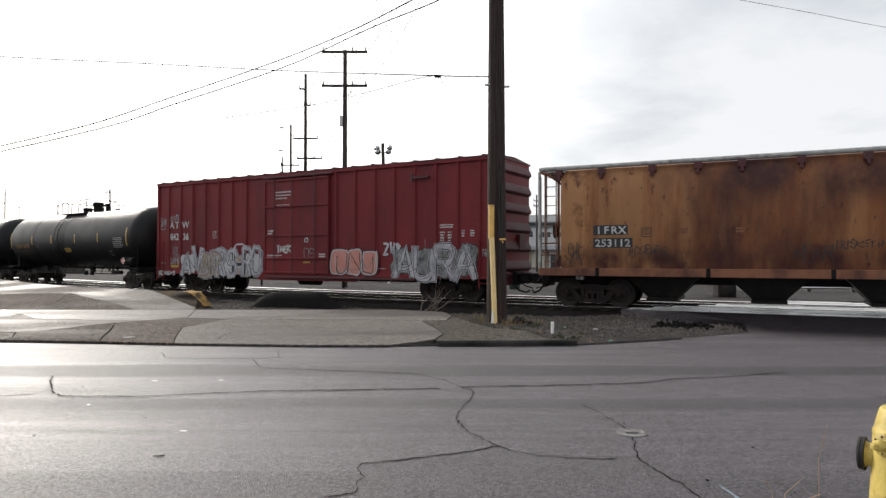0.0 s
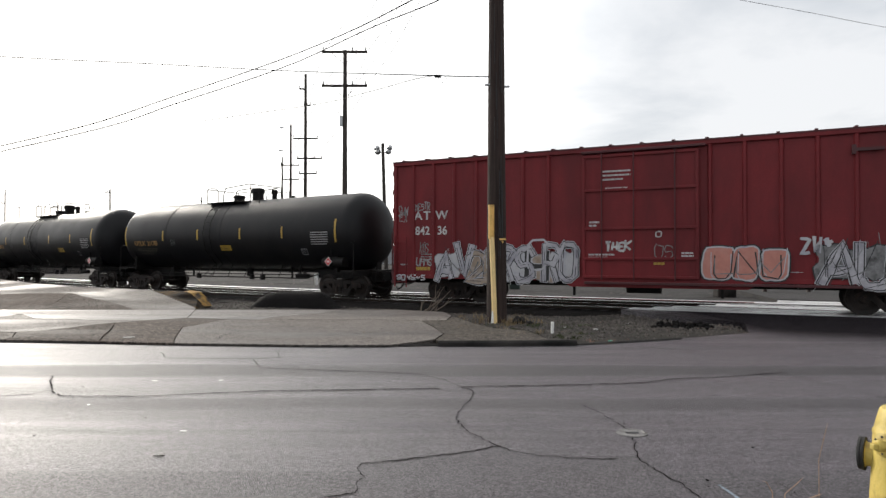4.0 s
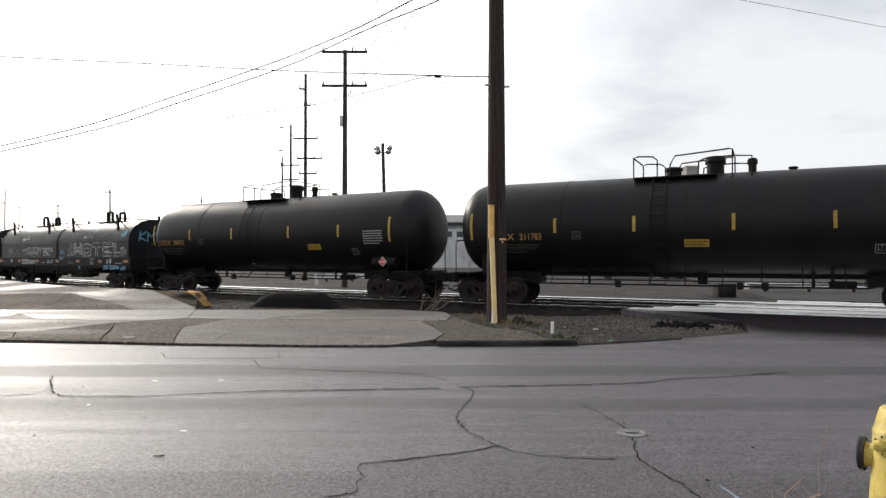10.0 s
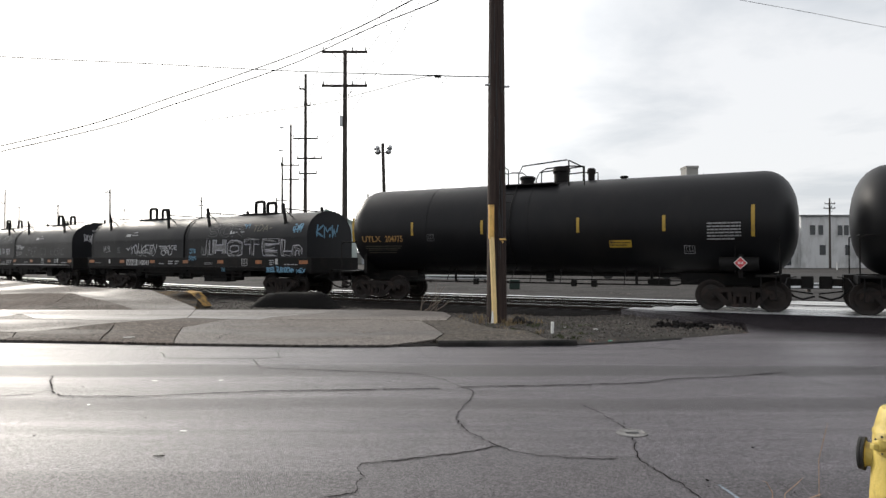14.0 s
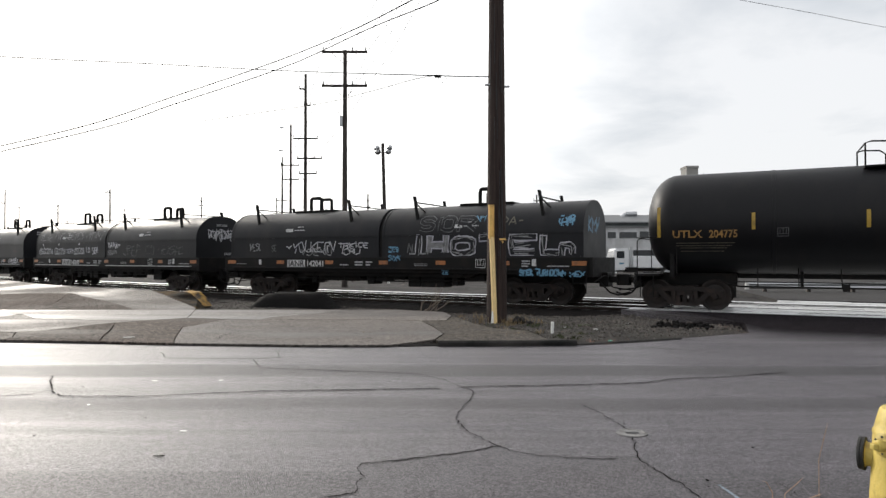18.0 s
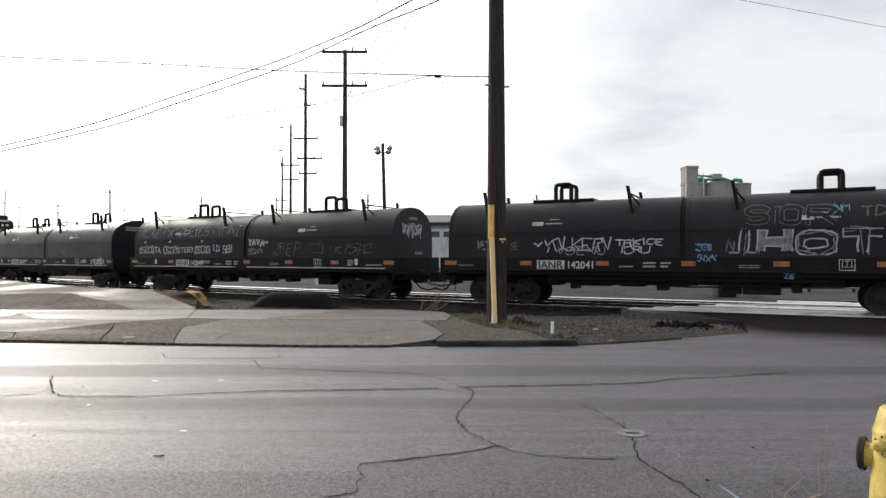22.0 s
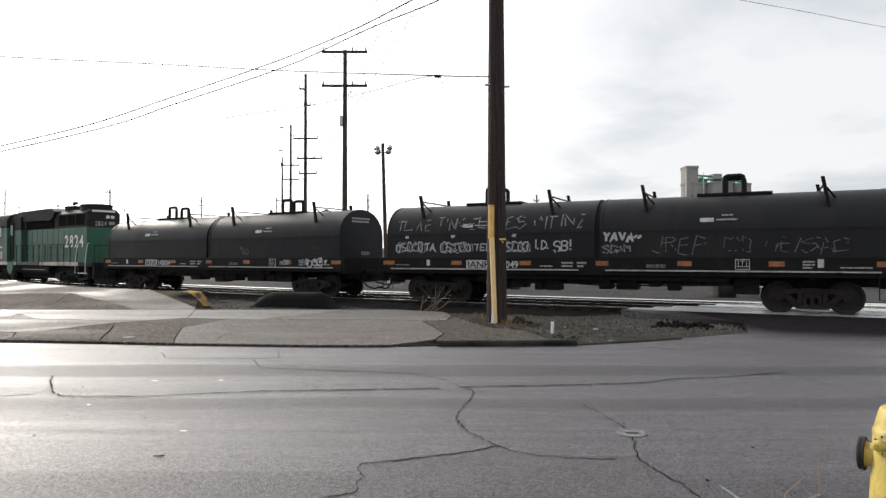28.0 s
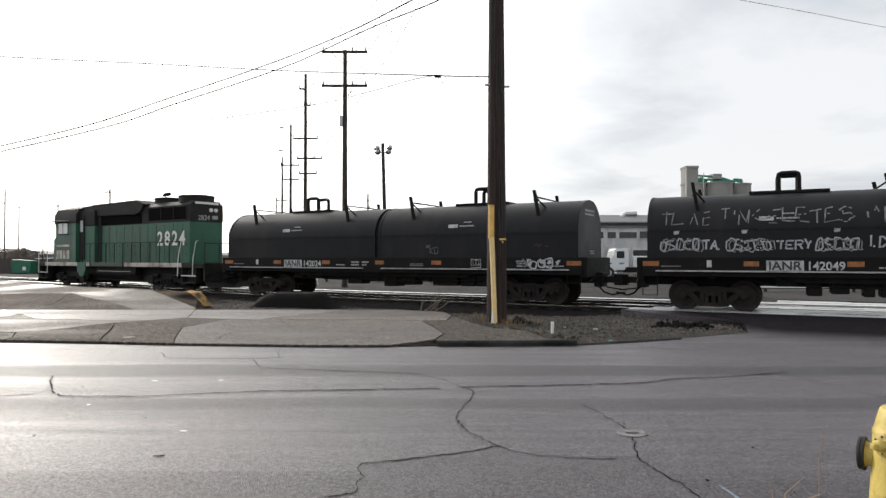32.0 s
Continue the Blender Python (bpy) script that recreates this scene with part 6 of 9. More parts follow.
    bars(car, -7.4, 1.34, 0.7, 0.07, 1, yy, "g_dim2", seed=11)
    for hx in (-4.75, 3.4):
        patch(car, "cover_plate", hx, 2.78, 0.4, 0.13, 0, "white", hood_y)
        bars(car, hx + 0.62, 2.78, 0.7, 0.09, 1, 0, "grey", hood_y, seed=9)
        bars(car, hx + 0.62, 2.92, 0.4, 0.07, 1, 0, "grey", hood_y, seed=10)
    decorate(car)
    cars.append((car, middle, 6.25))


def paint_a(car):
    face = on_curve(hood_y)
    for k, (ch, x0, x1, fill) in enumerate((("I", 1.4, 2.05, "coil"), ("H", 2.05, 3.0, "g_dim2"), ("O", 3.05, 4.15, "coil"), ("T", 4.2, 5.35, "coil"), ("E", 5.4, 6.55, "coil"), ("L", 6.6, 7.4, "coil"), ("n", 7.3, 8.0, "coil"))):
        fat(car, ch, x0 + 0.06, x1 - 0.02, 1.78, 2.34, face, "g_lilac", fill, 0.19, 0.05, 170 + k, 0.03)
        spray(car, ch, x0 + 0.08, x1 - 0.04, 1.72, 2.4, face, "g_faint", 0.03, 180 + k, 0.16, 0.008, broken=0.1)
        spray(car, ch, x0 + 0.04, x1, 1.74, 2.38, face, "g_dim2", 0.03, 190 + k, 0.22, 0.01, broken=0.1)
    for sx in (1.5, 1.95):
        spray(car, "-", sx - 0.3, sx + 0.25, 1.5, 2.1, face, "g_faint", 0.06, 160, 0.1, 0.006)
    spray(car, "N", 1.25, 1.5, 1.8, 2.15, face, "g_dim", 0.05, 71)
    for ch, x0, x1 in (("S", 1.75, 2.45), ("I", 2.5, 2.8), ("O", 2.7, 3.3), ("R", 3.35, 4.2)):
        fat(car, ch, x0, x1, 2.64, 3.14, face, "g_dim", "coil", 0.11, 0.03, 72 + int(x0 * 3), 0.03)
    spray(car, "TDA-", 4.75, 6.1, 2.78, 3.08, face, "g_brown", 0.045, 73)
    spray(car, "NM", 4.1, 4.5, 2.95, 3.15, face, "g_blue", 0.03, 74, 0.15, broken=0.12)
    spray(car, "CYB", 7.3, 7.85, 2.8, 3.05, face, "g_blue", 0.06, 75, 0.12, broken=0.12)
    spray(car, "BM", 7.4, 7.8, 2.72, 2.95, face, "g_blue", 0.05, 76, 0.14, 0.004, broken=0.12)
    spray(car, "~YOUKERV", -4.9, -2.18, 1.84, 2.24, face, "g_white", 0.045, 77, 0.2, broken=0.05)
    spray(car, "VSENU", -4.1, -2.4, 1.72, 1.98, face, "g_faint", 0.04, 78, 0.14, 0.003, broken=0.05)
    spray(car, "TRKICE", -2.08, -0.58, 2.02, 2.22, face, "g_white", 0.045, 79, 0.17, broken=0.05)
    spray(car, "ICRU", -1.95, -1.0, 1.76, 1.96, face, "g_white", 0.04, 80, 0.17, broken=0.05)
    spray(car, "WESL", -7.05, -6.3, 1.94, 2.24, face, "g_faint", 0.04, 81, 0.14, broken=0.05)
    spray(car, "SE", -5.75, -5.45, 1.9, 2.15, face, "g_dim", 0.03, 82, 0.14)
    spray(car, "ZES", 0.38, 0.85, 1.84, 2.02, face, "g_blue", 0.05, 83, 0.12, broken=0.12)
    spray(car, "SIXN", 0.42, 0.98, 1.5, 1.68, on_side(-1.512), "g_blue", 0.04, 84, 0.12, broken=0.12)
    spray(car, "ZE", 2.8, 3.1, 1.0, 1.14, on_side(-1.512), "g_blue", 0.04, 85, 0.12, broken=0.12)
    spray(car, "SEEK TURNDOWN", 5.95, 7.6, 1.0, 1.2, on_side(-1.63), "g_blue", 0.06, 86, 0.12, broken=0.12)
    spray(car, "MEX", 7.75, 8.3, 0.98, 1.14, on_side(-1.63), "g_blue", 0.05, 87, 0.12, broken=0.12)
    spray(car, "KMW", -0.9, 0.5, 2.5, 3.05, on_end(8.185), "g_blue", 0.08, 88, 0.12, broken=0.12)


def paint_b(car):
    face = on_curve(hood_y)
    spray(car, "OSCCO", -7.82, -6.62, 1.86, 2.16, face, "g_white", 0.045, 91, 0.2, broken=0.05)
    spray(car, "COOSO", -7.74, -6.5200000000000005, 1.82, 2.14, face, "g_faint", 0.035, 391, 0.24, 0.004, broken=0.1)
    spray(car, "TA.", -6.55, -5.95, 1.86, 2.14, face, "g_white", 0.055, 92, 0.08, broken=0.05)
    spray(car, "OSCCO", -5.85, -4.62, 1.84, 2.16, face, "g_white", 0.045, 93, 0.2, broken=0.05)
    spray(car, "COOSO", -5.77, -4.5200000000000005, 1.82, 2.14, face, "g_faint", 0.035, 393, 0.24, 0.004, broken=0.1)
    spray(car, "TERY", -4.5, -3.55, 1.86, 2.12, face, "g_white", 0.05, 94, 0.08, broken=0.05)
    spray(car, "OSCCO", -3.5, -2.4, 1.84, 2.16, face, "g_white", 0.045, 95, 0.2, broken=0.05)
    spray(car, "COOSO", -3.42, -2.3, 1.82, 2.14, face, "g_faint", 0.035, 395, 0.24, 0.004, broken=0.1)
    spray(car, "I.D.", -2.2, -1.62, 1.92, 2.22, face, "g_white", 0.05, 96, 0.06, broken=0.05)
    spray(car, "SB!", -1.52, -0.84, 1.84, 2.18, face, "g_white", 0.055, 97, 0.06, broken=0.05)
    for x in (-7.3, -5.35, -2.95):
        spray(car, "*", x - 0.17, x + 0.17, 2.2, 2.5, face, "g_white", 0.04, 98, 0.06)
    spray(car, "TL AE TINK", -7.75, -4.9, 2.66, 3.06, face, "g_dim2", 0.035, 99, 0.2, broken=0.22)
    spray(car, "ELETES INTINZ", -4.75, -0.4, 2.66, 3.06, face, "g_dim2", 0.04, 100, 0.2, broken=0.22)
    spray(car, "YAVA~", 0.18, 1.45, 2.16, 2.46, face, "g_white", 0.075, 101, 0.07, broken=0.05)
    spray(car, "SOAM", 0.18, 1.1, 1.78, 2.02, face, "g_dim2", 0.06, 102, 0.16, broken=0.22)
    spray(car, "JREP", 1.65, 3.4, 1.76, 2.24, face, "g_dim", 0.035, 103, 0.2, broken=0.22)
    spray(car, "CO HEISAC", 3.9, 7.2, 1.78, 2.2, face, "g_dim", 0.03, 104, 0.26, broken=0.22)
    for k in range(3):
        spray(car, ("PASYX", "KRSAW", "NYES")[k], -0.8 + 0.1 * k, 0.6, 2.5 + 0.06 * k, 2.95, on_end(8.185), "g_white", 0.04, 105 + 40 * k, 0.3, 0.003 * k, broken=0.08)
    bars_end(car, 0.0, 3.2, 0.6, 0.12, 2, 8.185, 106)
    bars_end(car, 0.4, 1.8, 0.5, 0.14, 2, 8.185, 107)


def paint_c(car):
    face = on_curve(hood_y)
    spray(car, "*", 2.1, 2.55, 1.8, 2.15, face, "g_dim", 0.03, 111)
    spray(car, "KO", 2.4, 2.8, 1.75, 2.0, face, "g_dim", 0.03, 112)
    for k, x in enumerate((5.9, 6.45, 6.75, 7.0)):
        spray(car, "O*" if k else "*X", x, x + 0.62, 1.26, 1.54, on_side(-1.512), "g_white" if k else "g_dim2", 0.05, 113 + 10 * k, 0.2)
    spray(car, "NOS", 4.85, 5.4, 1.32, 1.5, on_side(-1.512), "grey", 0.04, 114, 0.12)
    spray(car, "~-", 6.6, 7.2, 1.85, 2.2, face, "red_dark", 0.03, 115)
    bars_end(car, -0.1, 3.2, 1.1, 0.26, 2, 8.185, 116)
    bars_end(car, 0.2, 1.8, 0.5, 0.16, 2, 8.185, 117)


# ------------------------------------------------------------------ covered hopper
def hopper():
    car = empty("hopper_car", "rust-streaked tan covered hopper car", "hopper car")
    L, R = -8.6, 8.6
    prof = [(-1.5, 1.24), (-1.58, 1.9), (-1.58, 3.7), (-1.52, 4.25), (-1.36, 4.56), (-0.7, 4.74), (0, 4.78), (0.7, 4.74), (1.36, 4.56), (1.52, 4.25), (1.58, 3.7), (1.58, 1.9), (1.5, 1.24)]
    bm = nb()
    prism(bm, prof, L + 0.76, R - 0.76)
    part("body", bm, "rustcar", car, "tan hopper body with dark rust streaks")
    for x in (-6.0, -3.0, 0.0, 3.0, 6.0):
        bm = nb()
        prism(bm, [(p[0] * 1.006, p[1] + 0.006) for p in prof], x - 0.03, x + 0.03)
        part("weld_band", bm, "rustcar", car)
    part("side_sill", bevelled(boxes([(L, R, -1.62, -1.4, 1.0, 1.26)]), 0.012), "rustpale", car)
    part("side_sill", bevelled(boxes([(L, R, 1.4, 1.62, 1.0, 1.26)]), 0.012), "rustpale", car)
    for y in (-1.48, 1.48):
        bm = nb()
        rod(bm, (L, y, 4.64), (R, y, 4.64), 0.075, 10)
        part("roof_rail", bm, "ledge", car, "pale tubular roof rail")
    part("running_board", boxes([(L + 0.2, R - 0.2, -0.45, 0.45, 4.8, 4.84)]), "ledge", car)
    for k, x in enumerate((-7.9, -6.47, -4.85, -3.48, -2.24, -0.67, 0.97, 2.5, 4.0, 5.5, 7.0)):
        part("roof_bracket", boxes([(x - 0.11, x + 0.11, -1.6, -1.4, 4.36, 4.58), (x - 0.05, x + 0.05, -1.62, -1.5, 4.22, 4.4)]), "red_dark", car)
    # sloped bins below the sill
    for x in (-4.65, -1.54, 1.58, 4.7):
        bm = nb()
        top = [(x - 1.34, -1.25), (x + 1.34, -1.25), (x + 1.34, 1.25), (x - 1.34, 1.25)]
        bot = [(x - 0.44, -0.85), (x + 0.44, -0.85), (x + 0.44, 0.85), (x - 0.44, 0.85)]
        a = [bm.verts.new((*p, 1.2)) for p in top]
        b = [bm.verts.new((*p, 0.3)) for p in bot]
        for k in range(4):
            bm.faces.new((a[k], a[(k + 1) % 4], b[(k + 1) % 4], b[k]))
        bm.faces.new(b)
        chute = part("outlet_bin", bm, "black", car)
        part("outlet_gate", bevelled(boxes([(x - 0.5, x + 0.5, -0.95, 0.95, 0.2, 0.31)]), 0.02), "black", chute)
    for sgn, e in ((-1, L), (1, R)):
        # open end: posts, roof frame, platform, ladders
        for y in (-1.5, -0.8, 0.8, 1.5):
            part("end_post", bevelled(boxes([(e - 0.04, e + 0.04, y - 0.05, y + 0.05, 1.2, 4.56)]), 0.01), "ledge" if y < 0 else "rustpale", car)
        part("roof_end", bevelled(boxes([(min(e, e - sgn * 0.9), max(e, e - sgn * 0.9), -1.5, 1.5, 4.5, 4.6)]), 0.015), "ledge", car)
        ladder(car, e - sgn * 0.22, e - sgn * 0.6, -1.55, 1.0, 4.5, 11, "rustpale")
        ladder(car, e + sgn * 0.06, e + sgn * 0.06 + 0.01, -1.2, 1.0, 4.4, 11, "rustpale")
        bm = nb()
        prism(bm, [(e - sgn * 0.8, 1.9), (e - sgn * 0.8, 1.3), (e - sgn * 0.35, 1.3)], -1.2, 1.2, "y")
        part("slope_sheet", bm, "red_dark", car)
        bm = nb()
        pipe(bm, [(e - sgn * 0.76, -1.4, 4.1), (e - sgn * 0.3, -1.48, 4.45), (e, -1.5, 4.55)], 0.04)
        part("end_brace", bm, "rustpale", car)
        for z in (1.7, 2.1):
            bm = nb()
            rod(bm, (e, -1.46, z), (e - sgn * 0.7, -1.46, z), 0.025, 6)
            part("end_rail", bm, "rustpale", car)
        part("end_platform", bevelled(boxes([(min(e, e - sgn * 0.8), max(e, e - sgn * 0.8), -1.5, 1.5, 1.02, 1.22)]), 0.01), "rustpale", car)
        coupler(car, e, sgn, 0.7)
    bm = nb()
    rod(bm, (L - 0.06, 0.5, 2.6), (L - 0.02, 0.5, 2.6), 0.28, 16)
    part("brake_wheel", bm, "black", car)
    for x in (-6.9, 6.9):
        freight_truck(car, x)
    part("underframe", boxes([(L + 0.1, R - 0.1, -0.3, 0.3, 0.72, 1.15)]), "black", car)
    for z, x, w, tx in ((2.51, -6.17, 1.12, "IFRX"), (2.09, -6.1, 1.27, "253112")):
        plate = patch(car, "mark_plate", x, z, w, 0.32, -1.592, "g_black")
        for k, ch in enumerate(tx):
            words(plate, ch, x + (k - (len(tx) - 1) / 2) * w * 0.9 / len(tx), z, 0.34, -1.60, "white", squeeze=1.05)
    frame_box(car, -5.03, 2.42, 0.3, 0.3, -1.592, "g_black")
    for k, (text, x0, x1, z0, z1, mat) in enumerate((("NOSEWRS", -5.6, -4.4, 1.72, 1.98, "g_black"), ("SHK", -7.6, -7.1, 1.5, 2.1, "g_black"), ("HEFR", -0.9, 0.1, 1.5, 2.0, "g_black"),
                                                    ("MUSKETR", 0.15, 1.3, 1.9, 2.1, "g_black"), ("MNEW", 2.2, 3.4, 1.6, 2.0, "g_black"), ("KELA", 4.2, 5.6, 1.7, 2.0, "g_black"))):
        spray(car, text, x0, x1, z0, z1, on_side(-1.593), mat, 0.03, 200 + k, 0.26, broken=0.15)
    for k, x in enumerate((-3.9, -2.3, 1.5)):
        bars(car, x, 2.45, 0.25, 0.18, 2, -1.592, "rustpale", seed=30 + k, fill=0.7)
    for x in (L + 2.0, -3.2, 0.1, 3.4, 6.4):
        part("stake_pocket", bevelled(boxes([(x - 0.06, x + 0.06, -1.65, -1.6, 1.0, 1.27)]), 0.008), "black", car)
    bars(car, L + 1.35, 0.92, 0.34, 0.12, 1, -1.2, "white", seed=35, fill=0.9)
    cars.append((car, 13.12, 6.9))


# ------------------------------------------------------------------ locomotive
def loco_truck(parent, x):
    bm = nb()
    for sgn in (-1, 1):
        lo, hi = sorted((sgn * 0.98, sgn * 1.14))
        prism(bm, [(-1.95, 0.52), (-1.95, 0.7), (-0.9, 0.84), (0.9, 0.84), (1.95, 0.7), (1.95, 0.52), (1.7, 0.34), (1.1, 0.34), (0.75, 0.5), (0.5, 0.3), (-0.5, 0.3), (-0.75, 0.5), (-1.1, 0.34), (-1.7, 0.34)], lo, hi, "y")
        for c in (-1.4, 1.4):
            box(bm, c - 0.2, c + 0.2, lo - 0.06, hi + 0.06, 0.3, 0.66)
        for c in (-0.4, -0.15, 0.15, 0.4):
            rod(bm, (c, sgn * 1.15, 0.36), (c, sgn * 1.15, 0.6), 0.09, 8)
        for c in (-0.85, 0.85):
            rod(bm, (c - 0.25, sgn * 1.2, 0.74), (c + 0.25, sgn * 1.2, 0.74), 0.1, 8)
    # filler block that stands for the shade between the wheels
    box(bm, -1.9, 1.9, -0.6, 0.6, 0.22, 1.1)
    t = part("truck", bm, "black", parent, "grimy two-axle locomotive truck")
    t.location = (x, 0, RAIL_Z)
    for c in (-1.38, 1.38):
        wheelset(t, c)


def locomotive():
    car = empty("locomotive", "green and black diesel switching locomotive", "locomotive")
    H = 0.95
    part("deck_frame", bevelled(boxes([(-8.3, 8.3, -1.5, 1.5, 1.12, 1.34)]), 0.012), "loco_black", car)
    part("side_stripe", boxes([(-7.3, -2.1, -1.515, -1.502, 1.15, 1.36)]), "sillwhite", car)
    part("side_stripe", boxes([(1.5, 6.6, -1.515, -1.502, 1.15, 1.36)]), "sillwhite", car)
    part("side_stripe", boxes([(-1.9, 1.3, -1.515, -1.502, 1.15, 1.36)]), "sillgreen", car, "grimy green sill")
    # long hood: black above, green below
    bm = nb()
    prism(bm, [(-H, 1.34), (-H, 3.42), (H, 3.42), (H, 1.34)], -3.6, 6.45)
    bevelled(bm, 0.03)
    part("long_hood", bm, "green", car)
    bm = nb()
    prism(bm, [(-H - 0.004, 3.42), (-H - 0.004, 4.25), (-H + 0.25, 4.46), (H - 0.25, 4.46), (H + 0.004, 4.25), (H + 0.004, 3.42)], -3.6, 6.46)
    part("hood_top", bm, "loco_black", car)
    # raised blower housing and radiator hump
    bm = nb()
    prism(bm, [(-3.7, 3.95), (-3.7, 4.52), (-2.4, 4.62), (1.9, 4.68), (2.6, 4.44), (2.2, 4.0), (1.65, 3.88), (0.9, 3.95)], -H - 0.14, H + 0.14, "y")
    part("blower_housing", bevelled(bm, 0.02), "loco_black", car)
    # plates proud of the hood; the depth of the openings is painted as black
    part("intake_recess", boxes([(-2.1, 2.2, -H - 0.03, -H - 0.005, 3.44, 3.92)]), "void", car, "dark air intake under the housing")
    part("radiator_grille", boxes([(2.8, 6.2, -H - 0.02, -H, 3.54, 4.16)]), "void", car, "dark radiator grille")
    for k in range(4):
        part("grille_frame", boxes([(2.88 + k * 1.1, 2.92 + k * 1.1, -H - 0.04, -H, 3.55, 4.24)]), "loco_black", car)
    for x, r in ((5.6, 0.85), (3.2, 0.72)):
        bm = nb()
        lathe(bm, [(r, 4.4), (r, 4.66), (r * 1.04, 4.68), (r * 1.04, 4.74), (r * 0.9, 4.78), (0.02, 4.78)], 24)
        for v in bm.verts:
            v.co.x += x
        part("radiator_fan", bm, "loco_black", car)
    bm = nb()
    for k in range(3):
        rod(bm, (3.0 + k * 0.2, -0.2, 4.92 + 0.03 * k), (3.45 + k * 0.15, -0.35, 4.94), 0.06, 8, 0.1)
    rod(bm, (3.2, -0.2, 4.6), (3.2, -0.2, 4.94), 0.03, 6)
    part("horn", bm, "loco_black", car)
    bm = nb()
    for k in range(13):
        x = -3.3 + k * 0.76
        box(bm, x - 0.012, x + 0.012, -H - 0.012, -H, 1.45, 3.35)
        box(bm, x + 0.25, x + 0.33, -H - 0.03, -H, 2.2, 2.3)
        box(bm, x + 0.25, x + 0.33, -H - 0.03, -H, 1.75, 1.85)
    part("hood_door", bm, "green", car)
    # rear end: lamps, number boards
    part("number_board", boxes([(6.45, 6.5, -0.68, 0.66, 4.3, 4.41)]), "whitemark", car)
    part("class_lamp", boxes([(6.45, 6.5, 0.3, 0.62, 3.56, 3.74)]), "grey", car)
    for y in (0.22, 0.5):
        bm = nb()
        rod(bm, (6.45, y, 4.02), (6.53, y, 4.02), 0.1, 12)
        part("headlight", bm, "whitemark", car, "clear headlight")
    # cab and short nose
    bm = nb()
    prism(bm, [(-1.45, 1.34), (-1.45, 4.1), (-1.25, 4.42), (-0.6, 4.62), (0.6, 4.62), (1.25, 4.42), (1.45, 4.1), (1.45, 1.34)], -6.15, -3.75)
    cab = part("cab", bm, "green", car)
    bm = nb()
    prism(bm, [(-1.47, 3.6), (-1.47, 4.1), (-1.27, 4.44), (-0.6, 4.65), (0.6, 4.65), (1.27, 4.44), (1.47, 4.1), (1.47, 3.6)], -6.25, -3.7)
    part("cab_roof", bm, "loco_black", cab)
    for x0, x1 in ((-5.72, -5.24), (-5.16, -4.68)):
        part("cab_window", boxes([(x0, x1, -1.485, -1.46, 3.02, 3.62)]), "pale_glass", cab, "pale cab window", smooth=False)
    part("window_frame", boxes([(-5.8, -4.6, -1.48, -1.455, 2.95, 3.02), (-5.8, -4.6, -1.48, -1.455, 3.62, 3.68), (-5.24, -5.16, -1.48, -1.455, 3.0, 3.64)]), "loco_black", cab)
    part("sun_shade", boxes([(-6.1, -4.5, -1.78, -1.47, 3.74, 3.78)]), "ledge", cab)
    part("cab_stripe", boxes([(-5.95, -4.5, -1.465, -1.45, 2.26, 2.38)]), "sillwhite", cab)
    # owner's name on the cab kept as plain bars
    bm = nb()
    for k in range(4):
        box(bm, -6.05 + k * 0.42, -5.74 + k * 0.42, -1.47, -1.452, 1.55, 2.05)
    part("owner_mark", bm, "sillwhite", cab, smooth=False)
    bm = nb()
    prism(bm, [(-0.9, 1.34), (-0.9, 2.75), (-0.7, 2.95), (0.7, 2.95), (0.9, 2.75), (0.9, 1.34)], -7.6, -6.15)
    part("short_nose", bevelled(bm, 0.03), "green", car)
    part("electrical_cabinet", bevelled(boxes([(-3.75, -2.15, -1.2, -H, 1.34, 3.42)]), 0.02), "green", car)
    # raised black panel; the shade of a recess is given by its colour
    part("cabinet_shade", boxes([(-2.15, -1.85, -1.0, -H, 1.4, 4.2)]), "g_black", car, "black panel painting the shade behind the cabinet")
    part("cabinet_top", bevelled(boxes([(-3.75, -2.15, -1.21, -H, 3.42, 4.3)]), 0.02), "loco_black", car)
    part("cab_door", bevelled(boxes([(-3.74, -3.2, -1.26, -1.2, 1.5, 4.0)]), 0.02), "loco_black", car, "dark rear cab door")
    part("door_window", boxes([(-3.62, -3.32, -1.275, -1.255, 3.1, 3.75)]), "pale_glass", car, "pale window of the rear cab door", smooth=False)
    bm = nb()
    prism(bm, [(-0.45, 1.36), (0.45, 1.36), (0.45, 0.9), (0.25, 0.62), (-0.1, 0.55), (-0.45, 0.85)], -1.56, -1.44, "y")
    for v in bm.verts:
        v.co.x -= 2.9
    part("air_reservoir_cover", bm, "green", car)
    bm = nb()
    prism(bm, [(-1.2, 1.12), (-1.25, 0.75), (-0.9, 0.45), (0.9, 0.45), (1.25, 0.75), (1.2, 1.12)], -1.9, 2.1)
    part("fuel_tank", bevelled(bm, 0.02), "loco_black", car)
    # added block: closes the bright gaps where deep shade lies under the frame
    part("underbody", bevelled(boxes([(-7.2, 7.2, -0.85, 0.85, 0.34, 1.13)]), 0.03), "black", car, "added black block standing for the shade below the frame")
    part("tank_rail", boxes([(-1.6, 1.7, -1.32, -1.26, 0.86, 0.9)]), "ledge", car)
    # railings
    for k in range(12):
        x = -3.05 + k * 0.85
        bm = nb()
        rod(bm, (x, -1.42, 1.3), (x, -1.42, 2.42), 0.022, 6)
        part("railing_post", bm, "loco_black", car)
    bm = nb()
    rod(bm, (-3.1, -1.42, 2.4), (6.4, -1.42, 2.4), 0.02, 6)
    part("handrail", bm, "loco_black", car)
    bm = nb()
    for y in (-1.3, -0.5, 0.5, 1.3):
        rod(bm, (8.15, y, 1.3), (8.15, y, 2.3), 0.02, 6)
